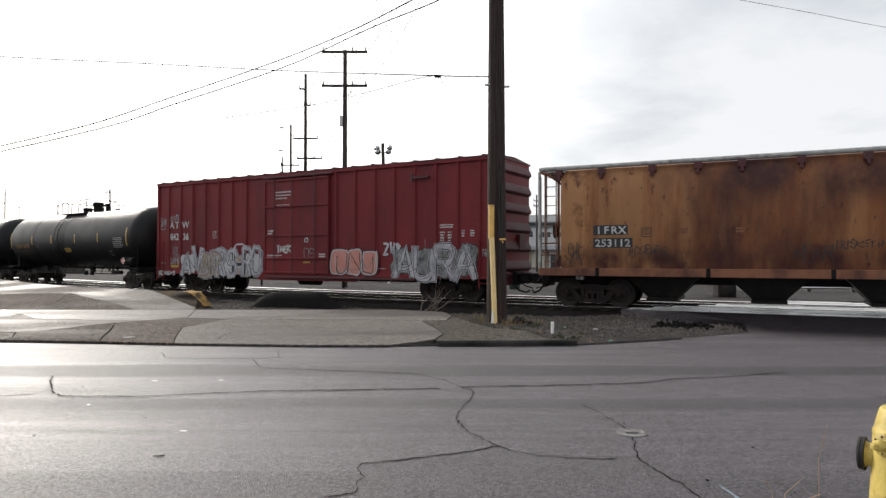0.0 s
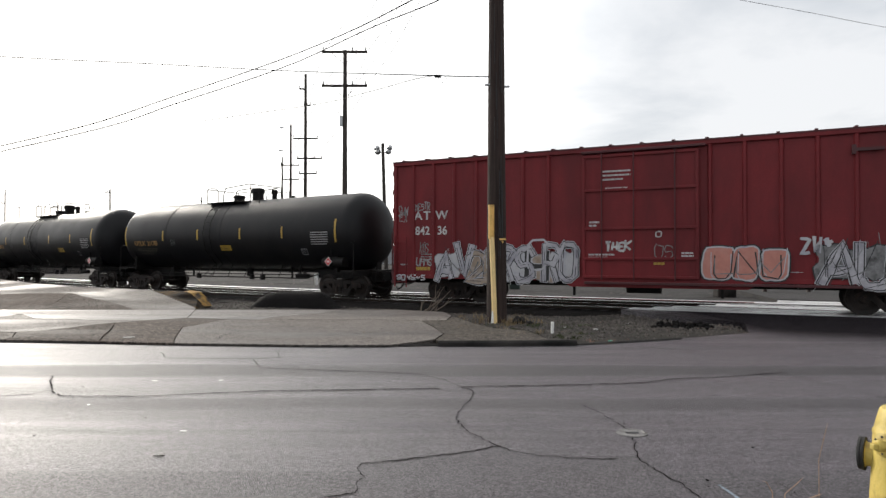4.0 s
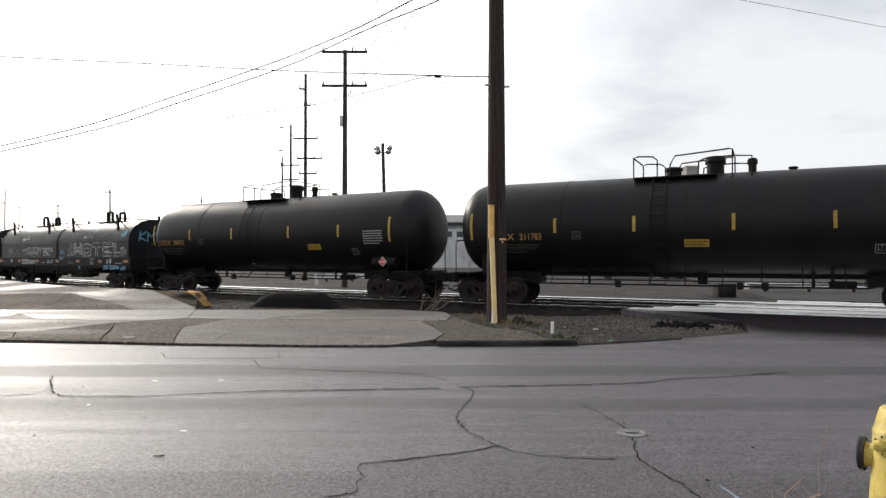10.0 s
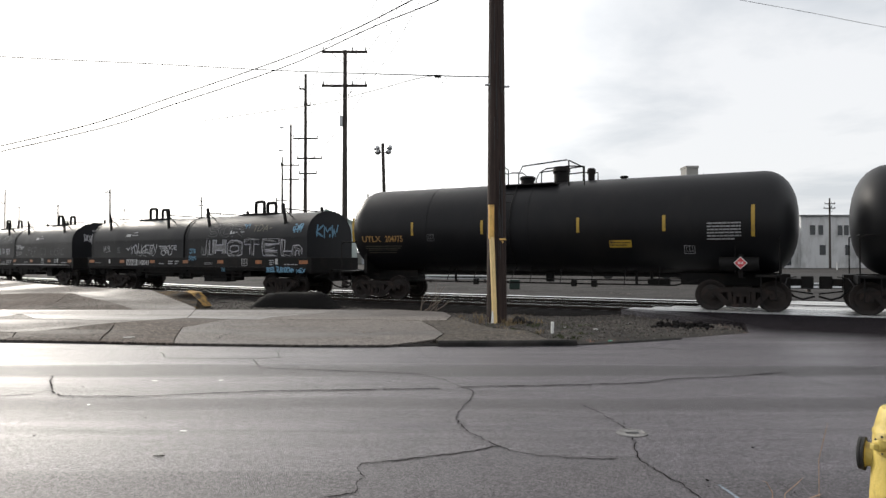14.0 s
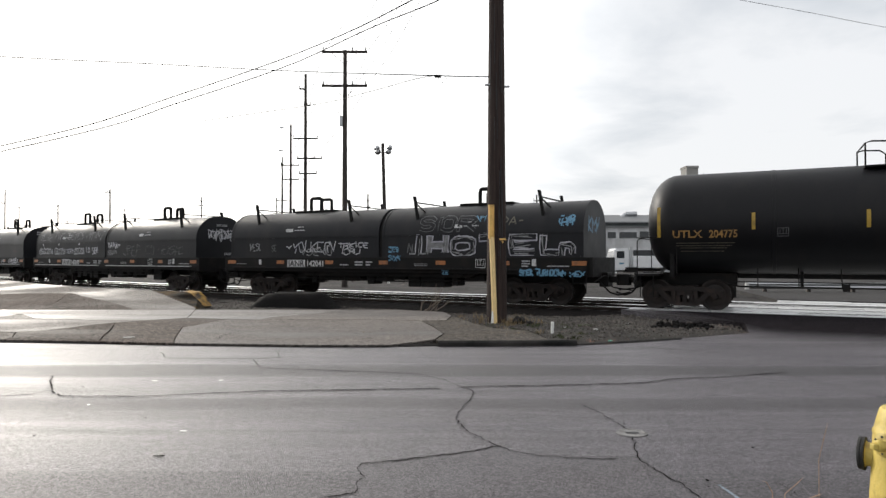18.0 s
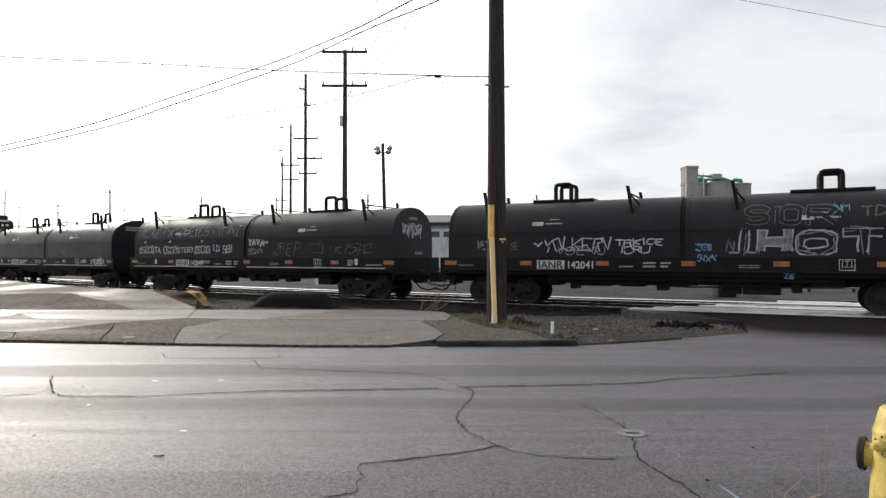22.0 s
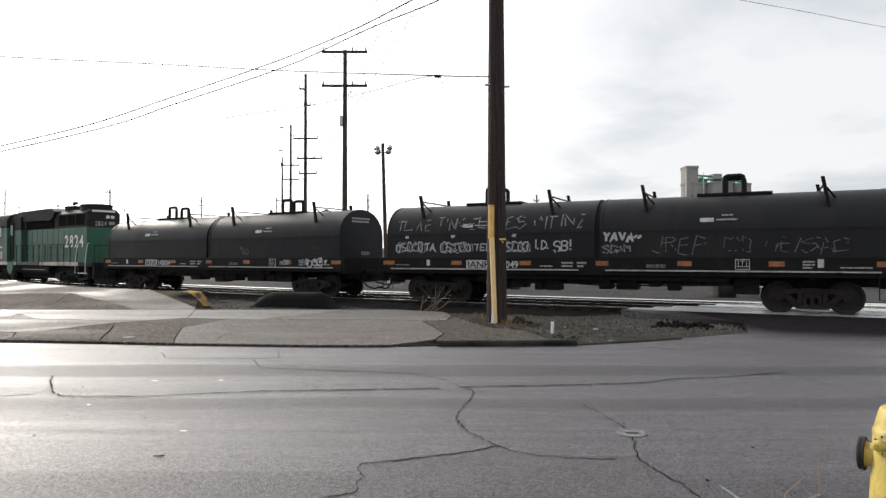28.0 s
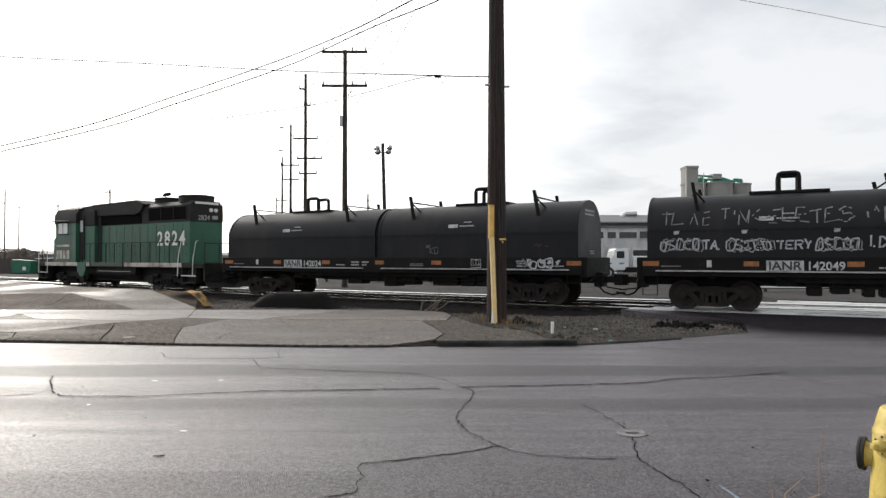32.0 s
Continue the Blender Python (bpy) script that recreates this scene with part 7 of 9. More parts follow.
        rod(bm, (-8.15, y, 1.3), (-8.15, y, 2.3), 0.02, 6)
    rod(bm, (8.15, -1.3, 2.3), (8.15, 1.3, 2.3), 0.02, 6)
    rod(bm, (-8.15, -1.3, 2.3), (-8.15, 1.3, 2.3), 0.02, 6)
    part("end_railing", bm, "loco_black", car)
    for x in (6.55, 7.75):
        bm = nb()
        pipe(bm, [(x - 0.25, -1.52, 0.7), (x - 0.2, -1.52, 1.6), (x, -1.5, 2.4), (x + 0.1, -1.45, 2.42)], 0.02)
        part("grab_rail", bm, "whitemark", car, "white painted grab rail")
    for x in (-7.0, -8.1):
        bm = nb()
        pipe(bm, [(x, -1.52, 0.7), (x, -1.52, 2.2), (x + 0.15, -1.5, 2.3)], 0.02)
        part("grab_rail", bm, "whitemark", car, "white painted grab rail")
    for a, b in ((6.6, 7.75), (-8.0, -7.1)):
        part("step_well", boxes([(a, b, -1.5, -1.2, 0.38, 0.44), (a, b, -1.5, -1.2, 0.72, 0.76), (a, b, -1.22, -1.18, 0.38, 1.2), (a, a + 0.05, -1.5, -1.2, 0.38, 1.15), (b - 0.05, b, -1.5, -1.2, 0.38, 1.15)]), "loco_black", car)
        part("step_edge", boxes([(a, b, -1.52, -1.5, 0.72, 0.77)]), "whitemark", car)
    for sgn in (-1, 1):
        e = sgn * 8.3
        bm = nb()
        box(bm, e - 0.06, e + 0.06, -1.45, 1.45, 0.5, 1.34)
        prism(bm, [(e, 0.5), (e + sgn * 0.3, 0.18), (e + sgn * 0.25, 0.18), (e - sgn * 0.05, 0.5)], -1.4, 1.4, "y")
        part("pilot", bm, "loco_black", car)
        coupler(car, e, sgn, 0.55)
    for x in (-4.85, 4.85):
        loco_truck(car, x)
    for k, ch in enumerate("2824"):
        words(car, ch, 3.95 + k * 0.64, 2.6, 1.0, -H - 0.035, "whitemark", squeeze=1.0)
    lettering("2824", 0.36, Matrix.Translation((6.47, -0.17, 3.5)) @ Matrix.Rotation(radians(90), 4, "Z") @ pose(0, 0, 0, 90, 0, 0) @ Matrix.Diagonal((0.95, 1, 1, 1)), "white", car)
    cars.append((car, -115.98, 4.85))


hopper()
boxcar()
STR2 = [(-7.2, True), (-4.1, False), (-1.48, False), (1.45, False), (4.09, False), (7.09, True)]
tank_car(-25.27, "211783", 31, STR2, "black steel tank car with yellow stripes", 6.22, 0.4, -5.5, 8.0, 8.28)
STR1 = [(-7.2, True), (-4.5, False), (-1.61, False), (1.9, False), (4.66, False), (7.2, True)]
tank_car(-43.07, "204775", 41, STR1, "black tank car with orange lettering", 6.4, 3.28, -5.85, 7.72, 8.45)
coil_car(-60.83, "142041", "black coil car with blocky graffiti outlines", paint_a, False)
coil_car(-79.5, "142049", "black coil car with white scrawled graffiti", paint_b)
coil_car(-98.03, "142024", "plain black coil car with little graffiti", paint_c)
locomotive()


# ------------------------------------------------------------------ street and verge details
def spot(x, y, z=0.0):
    """The place at height z that lies in the direction (x, y) from the eye."""
    d = 1150.0 * (EYE_Z - z) / (y - 457.0)
    return Vector(((x - 784.0) * d / 1150.0, d, z))


def far(x, y, d):
    """The place at depth d in the direction (x, y) from the eye."""
    return Vector(((x - 784.0) * d / 1150.0, d, EYE_Z + (457.0 - y) * d / 1150.0))


def crack(pts, w, seed):
    rng = random.Random(seed)
    fine = []
    for a, b in zip(pts, pts[1:]):
        pa, pb = spot(*a), spot(*b)
        n = max(2, int((pb - pa).length / 0.045))
        for k in range(n):
            fine.append(pa.lerp(pb, k / n))
    fine.append(spot(*pts[-1]))
    bm = nb()
    prev = None
    for i, p in enumerate(fine):
        d = (fine[min(i + 1, len(fine) - 1)] - fine[max(i - 1, 0)]).normalized()
        nrm = Vector((-d.y, d.x, 0))
        jit = nrm * rng.uniform(-0.016, 0.016)
        hw = w * (0.6 + 1.4 * abs(d.x) ** 2) * min(1.0, max(0.55, (p.y - 2.5) / 6)) * rng.uniform(0.35, 1.1) / 2
        cur = [bm.verts.new((q.x, q.y, ROAD_Z + 0.009)) for q in (p + jit + nrm * hw, p + jit - nrm * hw)]
        if prev:
            bm.faces.new((prev[0], prev[1], cur[1], cur[0]))
        prev = cur
    tagged(part("road_crack", bm, "crack", smooth=False), "dark crack across the wet asphalt", "crack", "cracks in the street", kind="structure")


CRACKS = [([(-30, 703), (0, 700), (60, 696), (95, 688), (90, 675), (97, 663)], 0.042), ([(92, 690), (110, 699), (240, 700), (480, 690), (780, 686)], 0.05),
          ([(460, 650), (540, 653), (640, 656), (740, 660), (784, 670), (815, 683)], 0.034),
          ([(815, 683), (1000, 680), (1140, 676), (1190, 669), (1290, 665), (1385, 658)], 0.045),
          ([(815, 683), (838, 690), (835, 700), (808, 732), (810, 745), (830, 762), (885, 788)], 0.065), ([(885, 788), (910, 797), (960, 804), (1030, 808), (1090, 810)], 0.03),
          ([(885, 786), (840, 795), (784, 802), (700, 812), (640, 818), (632, 828), (645, 840), (630, 855), (628, 868), (560, 879)], 0.045),
          ([(1025, 712), (1060, 728), (1085, 742), (1108, 757)], 0.07), ([(1120, 772), (1122, 785), (1132, 812), (1170, 835), (1200, 850), (1245, 881)], 0.075),
          ([(288, 622), (292, 630), (305, 633), (450, 634), (495, 632), (490, 620)], 0.042), ([(448, 635), (460, 648)], 0.055), ([(1370, 850), (1395, 862), (1420, 880)], 0.03), ([(1385, 658), (1420, 668), (1480, 683), (1568, 703), (1640, 718)], 0.03), ([(1130, 612), (1180, 617), (1240, 621)], 0.03)]
for _k, (_p, _w) in enumerate(CRACKS):
    crack(_p, _w * 0.5, _k)


def street_patch(pts, label, material="asphalt_patch"):
    """A patch of newer asphalt, a few millimetres proud of the old surface."""
    bm = nb()
    prism(bm, [tuple(spot(x, y, ROAD_Z).xy) for x, y in pts], ROAD_Z - 0.02, ROAD_Z + 0.004, "z")
    bmesh.ops.recalc_face_normals(bm, faces=bm.faces)
    tagged(part("road_patch", bm, material, smooth=False), label, "road patch", "patches in the street", kind="structure")


street_patch([(640, 818), (700, 812), (784, 802), (840, 795), (885, 787), (910, 797), (960, 803), (1030, 807), (1128, 806), (1170, 835), (1200, 850), (1245, 881), (1290, 1000), (560, 1000), (560, 880), (628, 868), (630, 855), (645, 840), (632, 828)], "darker patch of newer asphalt between cracks")


def valve_cover():
    c = spot(1117, 763, 0)
    ob = empty("valve_cover", "round iron water valve cover in the asphalt", "valve cover")
    ob.location = (c.x, c.y, ROAD_Z)
    bm = nb()
    lathe(bm, [(0.14, 0.001), (0.14, 0.008), (0.115, 0.008), (0.113, 0.004), (0.02, 0.004)], 28)
    part("ring", bm, "iron", ob, "worn pale iron ring")
    part("lid_slot", boxes([(-0.06, 0.06, -0.02, 0.02, 0.004, 0.010)]), "g_black", ob, smooth=False)


valve_cover()


def tar_mound():
    bm = nb()
    rng = random.Random(3)
    prof = [(-1.6, 0.0), (-1.5, 0.14), (-1.15, 0.36), (-0.75, 0.44), (0.95, 0.45), (1.25, 0.24), (1.55, 0.0)]
    rows = []
    for j in range(9):
        v = j / 8 * 2 - 1
        row = []
        for i in range(25):
            u = -1.6 + 3.15 * i / 24
            h = float(np.interp(u, [p[0] for p in prof], [p[1] for p in prof])) * max(0, 1 - abs(v) ** 3)
            row.append(bm.verts.new((u + rng.uniform(-0.03, 0.03), v * 0.55, -0.13 + h * 1.27 + 0.05 * noise.noise((u * 4, v * 4, 2)) * (1.6 if u < -0.8 else 0.6))))
        rows.append(row)
    for a, b in zip(rows, rows[1:]):
        for i in range(24):
            bm.faces.new((a[i], a[i + 1], b[i + 1], b[i]))
    ob = part("tar_mound", bm, "tar")
    c = spot(521, 541, 0)
    ob.matrix_basis = pose(c.x, c.y + 0.4, 0.0, 0, 0, -14)
    tagged(ob, "low black tar mound beside the rails", "mound")


tar_mound()


def ramp_end():
    """The broken side of the ramp: dark bare concrete with yellow paint left on its outer corner."""
    base = empty("ramp_end", "broken concrete ramp end with chipped yellow paint", "kerb", kind="structure")
    foot = [(-10.42, 23.22, 0.44), (-9.17, 21.79, 0.31), (-7.57, 19.85, 0.03)]
    seam = [(-8.99, 22.52, 0.45), (-8.50, 21.92, 0.41), (-8.16, 21.62, 0.22), (-7.90, 21.53, 0.0)]
    outer = [(-8.72, 22.46, 0.455), (-8.28, 22.22, 0.45), (-8.04, 22.2, 0.2), (-7.86, 22.2, -0.04)]

    def strip(bm, rows):
        vs = [[bm.verts.new(p) for p in r] for r in rows]
        for a, b in zip(vs, vs[1:]):
            for k in range(len(a) - 1):
                bm.faces.new((a[k], a[k + 1], b[k + 1], b[k]))
    bm = nb()
    f = [bm.verts.new(p) for p in foot]
    m = [bm.verts.new(p) for p in seam]
    for tri in ((f[0], f[1], m[0]), (f[1], m[1], m[0]), (f[1], m[2], m[1]), (f[1], f[2], m[2]), (f[2], m[3], m[2])):
        bm.faces.new(tri)
    bmesh.ops.subdivide_edges(bm, edges=list(bm.edges), cuts=3, use_grid_fill=True)
    for v in bm.verts:
        v.co.z += 0.022 * noise.noise(v.co * 3.1)
    part("broken_face", bm, "barekerb", base, "dark broken concrete face")
    bm = nb()
    strip(bm, (seam, outer, [(x - 0.45, y + 0.9, z - 0.02) for x, y, z in outer], [(x - 0.5, y + 0.95, -0.2) for x, y, z in outer]))
    bmesh.ops.subdivide_edges(bm, edges=list(bm.edges), cuts=3, use_grid_fill=True)
    for v in bm.verts:
        v.co.z += 0.03 * noise.noise(v.co * 4.3)
        v.co.x += 0.03 * noise.noise(v.co * 5.1 + Vector((3, 1, 7)))
    part("painted_corner", bm, "yellowkerb", base, "chipped yellow painted corner")


ramp_end()


def hydrant():
    ob = empty("fire_hydrant", "yellow iron fire hydrant beside the street", "hydrant")
    ob.location = (2.305, 3.2, ROAD_Z - 0.022)
    bm = nb()
    lathe(bm, [(0.24, 0.0), (0.24, 0.035), (0.185, 0.045), (0.185, 0.30), (0.182, 0.45), (0.172, 0.62), (0.168, 0.74), (0.160, 0.765)], 36)
    part("barrel", bm, "hydrant", ob)
    bm = nb()
    lathe(bm, [(0.168, 0.758), (0.168, 0.772), (0.160, 0.785), (0.150, 0.83), (0.137, 0.878), (0.130, 0.888), (0.06, 0.893), (0.03, 0.9), (0.03, 0.94), (0.004, 0.945)], 32)
    part("bonnet", bm, "hydrant", ob)
    # side outlet with its black rubber-faced cap, turned a little towards the street
    bm = nb()
    lathe(bm, [(0.06, 0.12), (0.06, 0.19), (0.066, 0.195), (0.066, 0.199)], 28, "x", (0, 0, 0))
    noz = part("outlet", bm, "hydrant", ob)
    noz.matrix_basis = pose(0, 0, 0.635, 0, 0, 180 - 42)
    bm = nb()
    lathe(bm, [(0.07, 0.195), (0.084, 0.197), (0.084, 0.207), (0.079, 0.209), (0.079, 0.213), (0.082, 0.215), (0.08, 0.225), (0.06, 0.231), (0.02, 0.232)], 32, "x", (0, 0, 0))
    part("outlet_cap", bm, "rubber", noz, "black rubber-faced outlet cap")
    # small front outlet with a hub and a square nut
    bm = nb()
    lathe(bm, [(0.05, 0.13), (0.05, 0.166), (0.058, 0.168), (0.058, 0.18), (0.05, 0.185), (0.028, 0.19), (0.026, 0.22), (0.02, 0.224)], 24, "x", (0, 0, 0))
    hub = part("hose_outlet", bm, "hydrant", ob)
    hub.matrix_basis = pose(0, 0, 0.726, 0, 0, 180 + 14)
    bm = nb()
    box(bm, 0.222, 0.25, -0.013, 0.013, -0.013, 0.013)
    part("nut", bevelled(bm, 0.004), "hydrant", hub)
    for k in range(6):
        a = 2 * math.pi * (k + 0.5) / 6
        bm = nb()
        rod(bm, (0.18, 0.04 * math.cos(a), 0.04 * math.sin(a)), (0.188, 0.04 * math.cos(a), 0.04 * math.sin(a)), 0.007, 6)
        part("bolt", bm, "rubber", hub)
    bm = nb()
    pts = [(-0.172 * math.cos(a), -0.172 * math.sin(a), 0.775 - 0.012 * math.sin(a * 5)) for a in [0.3 + 0.12 * k for k in range(12)]]
    pipe(bm, pts, 0.006, 5)
    part("cap_chain", bm, "rubber", ob)
    bm = nb()
    pts = [(-0.178 * math.cos(a), -0.178 * math.sin(a), z) for a, z in ((0.92, 0.66), (0.93, 0.62), (0.91, 0.56), (0.92, 0.47), (0.93, 0.40))]
    pipe(bm, pts, [0.008, 0.006, 0.004, 0.003, 0.001], 5)
    part("rust_run", bm, "rustpale", ob, "thin brown rust run")


hydrant()


# ------------------------------------------------------------------ utility poles, lamps, wires
def near_pole():
    ob = empty("utility_pole", "weathered dark wooden utility pole with yellow guard", "utility pole", "utility poles")
    c = spot(880, 570, 0)
    ob.location = (c.x, c.y + 0.2, -0.08)
    bm = nb()
    n = 26
    rows = []
    for k in range(36):
        z = -0.3 + k * 0.34
        r = 0.255 - 0.0078 * z
        rows.append([bm.verts.new(((r + 0.012 * noise.noise((i * 1.7, z * 0.25, 3)) + 0.006 * noise.noise((i * 5.1, z * 0.8, 7))) * math.cos(2 * math.pi * i / n), (r + 0.012 * noise.noise((i * 1.7, z * 0.25, 3))) * math.sin(2 * math.pi * i / n), z)) for i in range(n)])
    for a, b in zip(rows, rows[1:]):
        for i in range(n):
            bm.faces.new((a[i], a[(i + 1) % n], b[(i + 1) % n], b[i]))
    bm.faces.new(rows[-1])
    part("shaft", bm, "polegrain", ob)
    bm = nb()
    rng = random.Random(6)
    for k in range(16):
        a = rng.uniform(-2.6, -0.6)
        z = rng.uniform(0.4, 7.0)
        r = 0.256 - 0.0078 * z
        ln = rng.uniform(0.5, 1.6)
        d = Vector((math.cos(a), math.sin(a), 0))
        tt = Vector((-math.sin(a), math.cos(a), 0))
        q = [d * (r + 0.004) + tt * 0.006, d * (r + 0.004) - tt * 0.006, d * (r - 0.01) - tt * 0.004, d * (r - 0.01) + tt * 0.004]
        prism(bm, [(p.x, p.y) for p in q], z, z + ln, "z")
    part("split", bm, "g_black", ob, "dark weather splits in the wood")
    bm = nb()
    prof = [(0.075 * math.cos(a), -0.075 * math.sin(a)) for a in [math.pi * i / 8 for i in range(9)]] + [(0.06 * math.cos(a), -0.06 * math.sin(a)) for a in [math.pi * i / 8 for i in range(8, -1, -1)]]
    prism(bm, prof, 2.15, 3.0, "z")
    g = part("guy_guard", bm, "guard", ob, "yellow plastic cable guard")
    g.matrix_basis = pose(-0.15, -0.255, 0, 0, 0, 0)
    bm = nb()
    prism(bm, [(p[0] * 0.85, p[1] * 0.85) for p in prof], 0.05, 2.2, "z")
    g = part("guy_guard", bm, "guardpale", ob, "pale lower cable guard")
    g.matrix_basis = pose(-0.065, -0.27, 0, 0, -2.0, 0)
    bm = nb()
    rod(bm, (-0.13, -0.3, 0.0), (-0.11, -0.29, 0.36), 0.035, 8)
    part("stub_pipe", bm, "whitemark", ob)
    part("tag_plate", boxes([(0.05, 0.21, -0.27, -0.262, 2.12, 2.17), (0.11, 0.15, -0.272, -0.264, 2.05, 2.1)]), "guard", ob, smooth=False)
    bm = nb()
    rod(bm, (0.2, -0.1, 6.0), (0.32, -0.12, 6.0), 0.03, 8)
    rod(bm, (-0.3, -0.1, 6.05), (-0.18, -0.1, 6.05), 0.03, 8)
    part("wire_bracket", bm, "galv", ob)


near_pole()


def line_pole(x, top, depth, r, arms, lamps=(), lean=0.0, label="tall wooden utility pole with crossarms", base=470):
    """A pole at that depth: arms are (height, left, right) as directions."""
    p = far(x, top, depth)
    ob = empty("utility_pole", label, "utility pole", "utility poles")
    ob.location = (p.x, p.y, -0.2)
    h = p.z + 0.2
    bm = nb()
    rod(bm, (lean, 0, -0.2), (0, 0, h), r, 10, r * 0.62)
    part("shaft", bm, "polewood", ob)
    for ay, x0, x1 in arms:
        a, b = far(x0, ay, depth), far(x1, ay, depth)
        z = a.z + 0.2
        bm = nb()
        box(bm, a.x - p.x, b.x - p.x, -r - 0.12, -r, z - 0.07, z + 0.07)
        arm = part("crossarm", bm, "polewood", ob)
        w = b.x - a.x
        if w > 1.6:
            bm = nb()
            for sx in (-1, 1):
                rod(bm, (sx * w * 0.28, -r - 0.06, z - 0.06), (0, -r, z - 0.75), 0.022, 5)
            part("brace", bm, "polewood", arm)
        for f in (0.03, 0.68, 0.97) if w > 1.2 else (0.05, 0.95):
            bm = nb()
            q = a.x - p.x + w * f
            lathe(bm, [(0.03, z + 0.07), (0.05, z + 0.13), (0.035, z + 0.18), (0.055, z + 0.23), (0.03, z + 0.3), (0.006, z + 0.31)], 8, "z", (q, -r - 0.06, 0))
            part("insulator", bm, "wire", arm)
    for ly, lx in lamps:
        q = far(lx, ly, depth)
        bm = nb()
        rod(bm, (0, 0, q.z + 0.1), (q.x - p.x, 0, q.z + 0.3), 0.03, 6)
        box(bm, q.x - p.x - 0.35, q.x - p.x + 0.2, -0.12, 0.12, q.z + 0.2, q.z + 0.36)
        part("lamp_arm", bm, "galv", ob)
    return ob


p2 = line_pole(610, 88, 40, 0.19, [(93, 570, 650), (153, 570, 650)])
_b = far(606, 213, 40)
part("transformer_box", bevelled(boxes([(-0.32, -0.14, -0.15, 0.1, _b.z - 0.15, _b.z + 0.5)]), 0.02), "galv", p2)
line_pole(540, 130, 60, 0.2, [(158, 530, 542), (187, 538, 550), (246, 519, 563), (281, 526, 571), (308, 530, 561)])
line_pole(514, 220, 80, 0.2, [(293, 497, 530), (318, 500, 530)], [(227, 499), (267, 497)])
line_pole(499, 278, 105, 0.2, [(293, 497, 502), (355, 488, 510)])
line_pole(489, 350, 170, 0.2, [(365, 482, 500), (378, 482, 500)])
line_pole(651, 343, 100, 0.17, [(356, 649, 655), (367, 649, 655)])
line_pole(194, 335, 90, 0.16, [], [(341, 189)], label="wooden yard pole with a small lamp")
line_pole(102, 362, 150, 0.2, [(365, 94, 110), (377, 98, 104)])
line_pole(33, 366, 150, 0.16, [(368, 28, 38)])
line_pole(8, 336, 110, 0.14, [(360, 2, 9)])
line_pole(356, 349, 120, 0.17, [(356, 347, 362), (364, 351, 360)])
line_pole(389, 352, 150, 0.14, [])
line_pole(219, 370, 170, 0.17, [(372, 213, 224)])
line_pole(118, 388, 220, 0.2, [(392, 112, 124)])
line_pole(1226, 345, 112, 0.2, [(354, 1220, 1233), (362, 1220, 1233)])
line_pole(1469, 351, 112, 0.2, [(361, 1459, 1477), (369, 1457, 1477)])
line_pole(950, 345, 85, 0.15, [(356, 944, 954), (365, 944, 954)])


def flood_pole():
    p = far(677, 254, 50)
    ob = empty("floodlight_pole", "dark steel yard pole with four floodlights", "floodlight")
    ob.location = (p.x, p.y, -0.2)
    h = p.z + 0.2
    bm = nb()
    rod(bm, (0.32, 0, -0.2), (0, 0, h), 0.17, 10, 0.12)
    part("shaft", bm, "polewood", ob)
    bm = nb()
    rod(bm, (-0.5, 0, h - 0.72), (0.55, 0, h - 0.72), 0.035, 6)
    rod(bm, (-0.4, 0, h - 0.72), (-0.25, 0, h - 0.3), 0.03, 6)
    rod(bm, (0.45, 0, h - 0.72), (0.3, 0, h - 0.3), 0.03, 6)
    part("bracket", bm, "black", ob)
    for x, z in ((-0.45, -0.35), (-0.38, -0.62), (0.52, -0.3), (0.45, -0.6)):
        bm = nb()
        lathe(bm, [(0.1, -0.15), (0.22, 0.1), (0.24, 0.16), (0.2, 0.17), (0.02, 0.12)], 14, "y", (x, -0.1, h + z))
        part("floodlight", bm, "galv", ob)


flood_pole()


def wire(pts, r, label, name="overhead_cable"):
    """A hanging cable through (x, y, depth) directions, smoothed."""
    p = [far(*q) for q in pts]
    fine = []
    for i in range(len(p) - 1):
        a, b, c, d = p[max(i - 1, 0)], p[i], p[i + 1], p[min(i + 2, len(p) - 1)]
        for k in range(5):
            t = k / 5
            fine.append(0.5 * ((2 * b) + (c - a) * t + (2 * a - 5 * b + 4 * c - d) * t * t + (3 * b - a - 3 * c + d) * t ** 3))
    fine.append(p[-1])
    bm = nb()
    pipe(bm, fine, [max(r, 0.00098 * q.y * (r / 0.02)) for q in fine], 5)
    tagged(part(name, bm, "wire"), label, "cable", "overhead cables")


wire([(884, -58, 16.3), (772, 0, 17.5), (650, 50, 20), (490, 122, 27), (300, 186, 40), (180, 226, 52), (0, 268, 80)], 0.019, "dark twisted overhead cable against the sky")
wire([(878, -80, 16.3), (725, 0, 17.5), (600, 62, 20), (450, 121, 27), (300, 172, 40), (150, 222, 54), (0, 258, 80)], 0.019, "dark twisted overhead cable against the sky")
wire([(865, 135, 16.3), (775, 133, 17.5), (500, 124, 22), (250, 111, 26), (0, 99, 30), (-300, 80, 34)], 0.016, "thin overhead wire tied to the pole")
wire([(775, 133, 17.5), (735, 139, 19), (640, 165, 24), (540, 187, 32), (360, 213, 60)], 0.013, "thin overhead wire sloping away")
wire([(888, -86, 16.3), (1100, -43, 19), (1325, 0, 22), (1440, 21, 25), (1568, 46, 28), (1800, 86, 33)], 0.007, "thin overhead wire against the sky")
for _k, (_x, _y) in enumerate(((571, 90), (628, 90), (649, 90), (571, 150), (628, 150), (649, 150))):
    wire([(_x, _y, 40), (_x + 45, _y - 62, 33), (_x + 115, _y - 190, 25)], 0.009, "hair-thin power line from the crossarm")
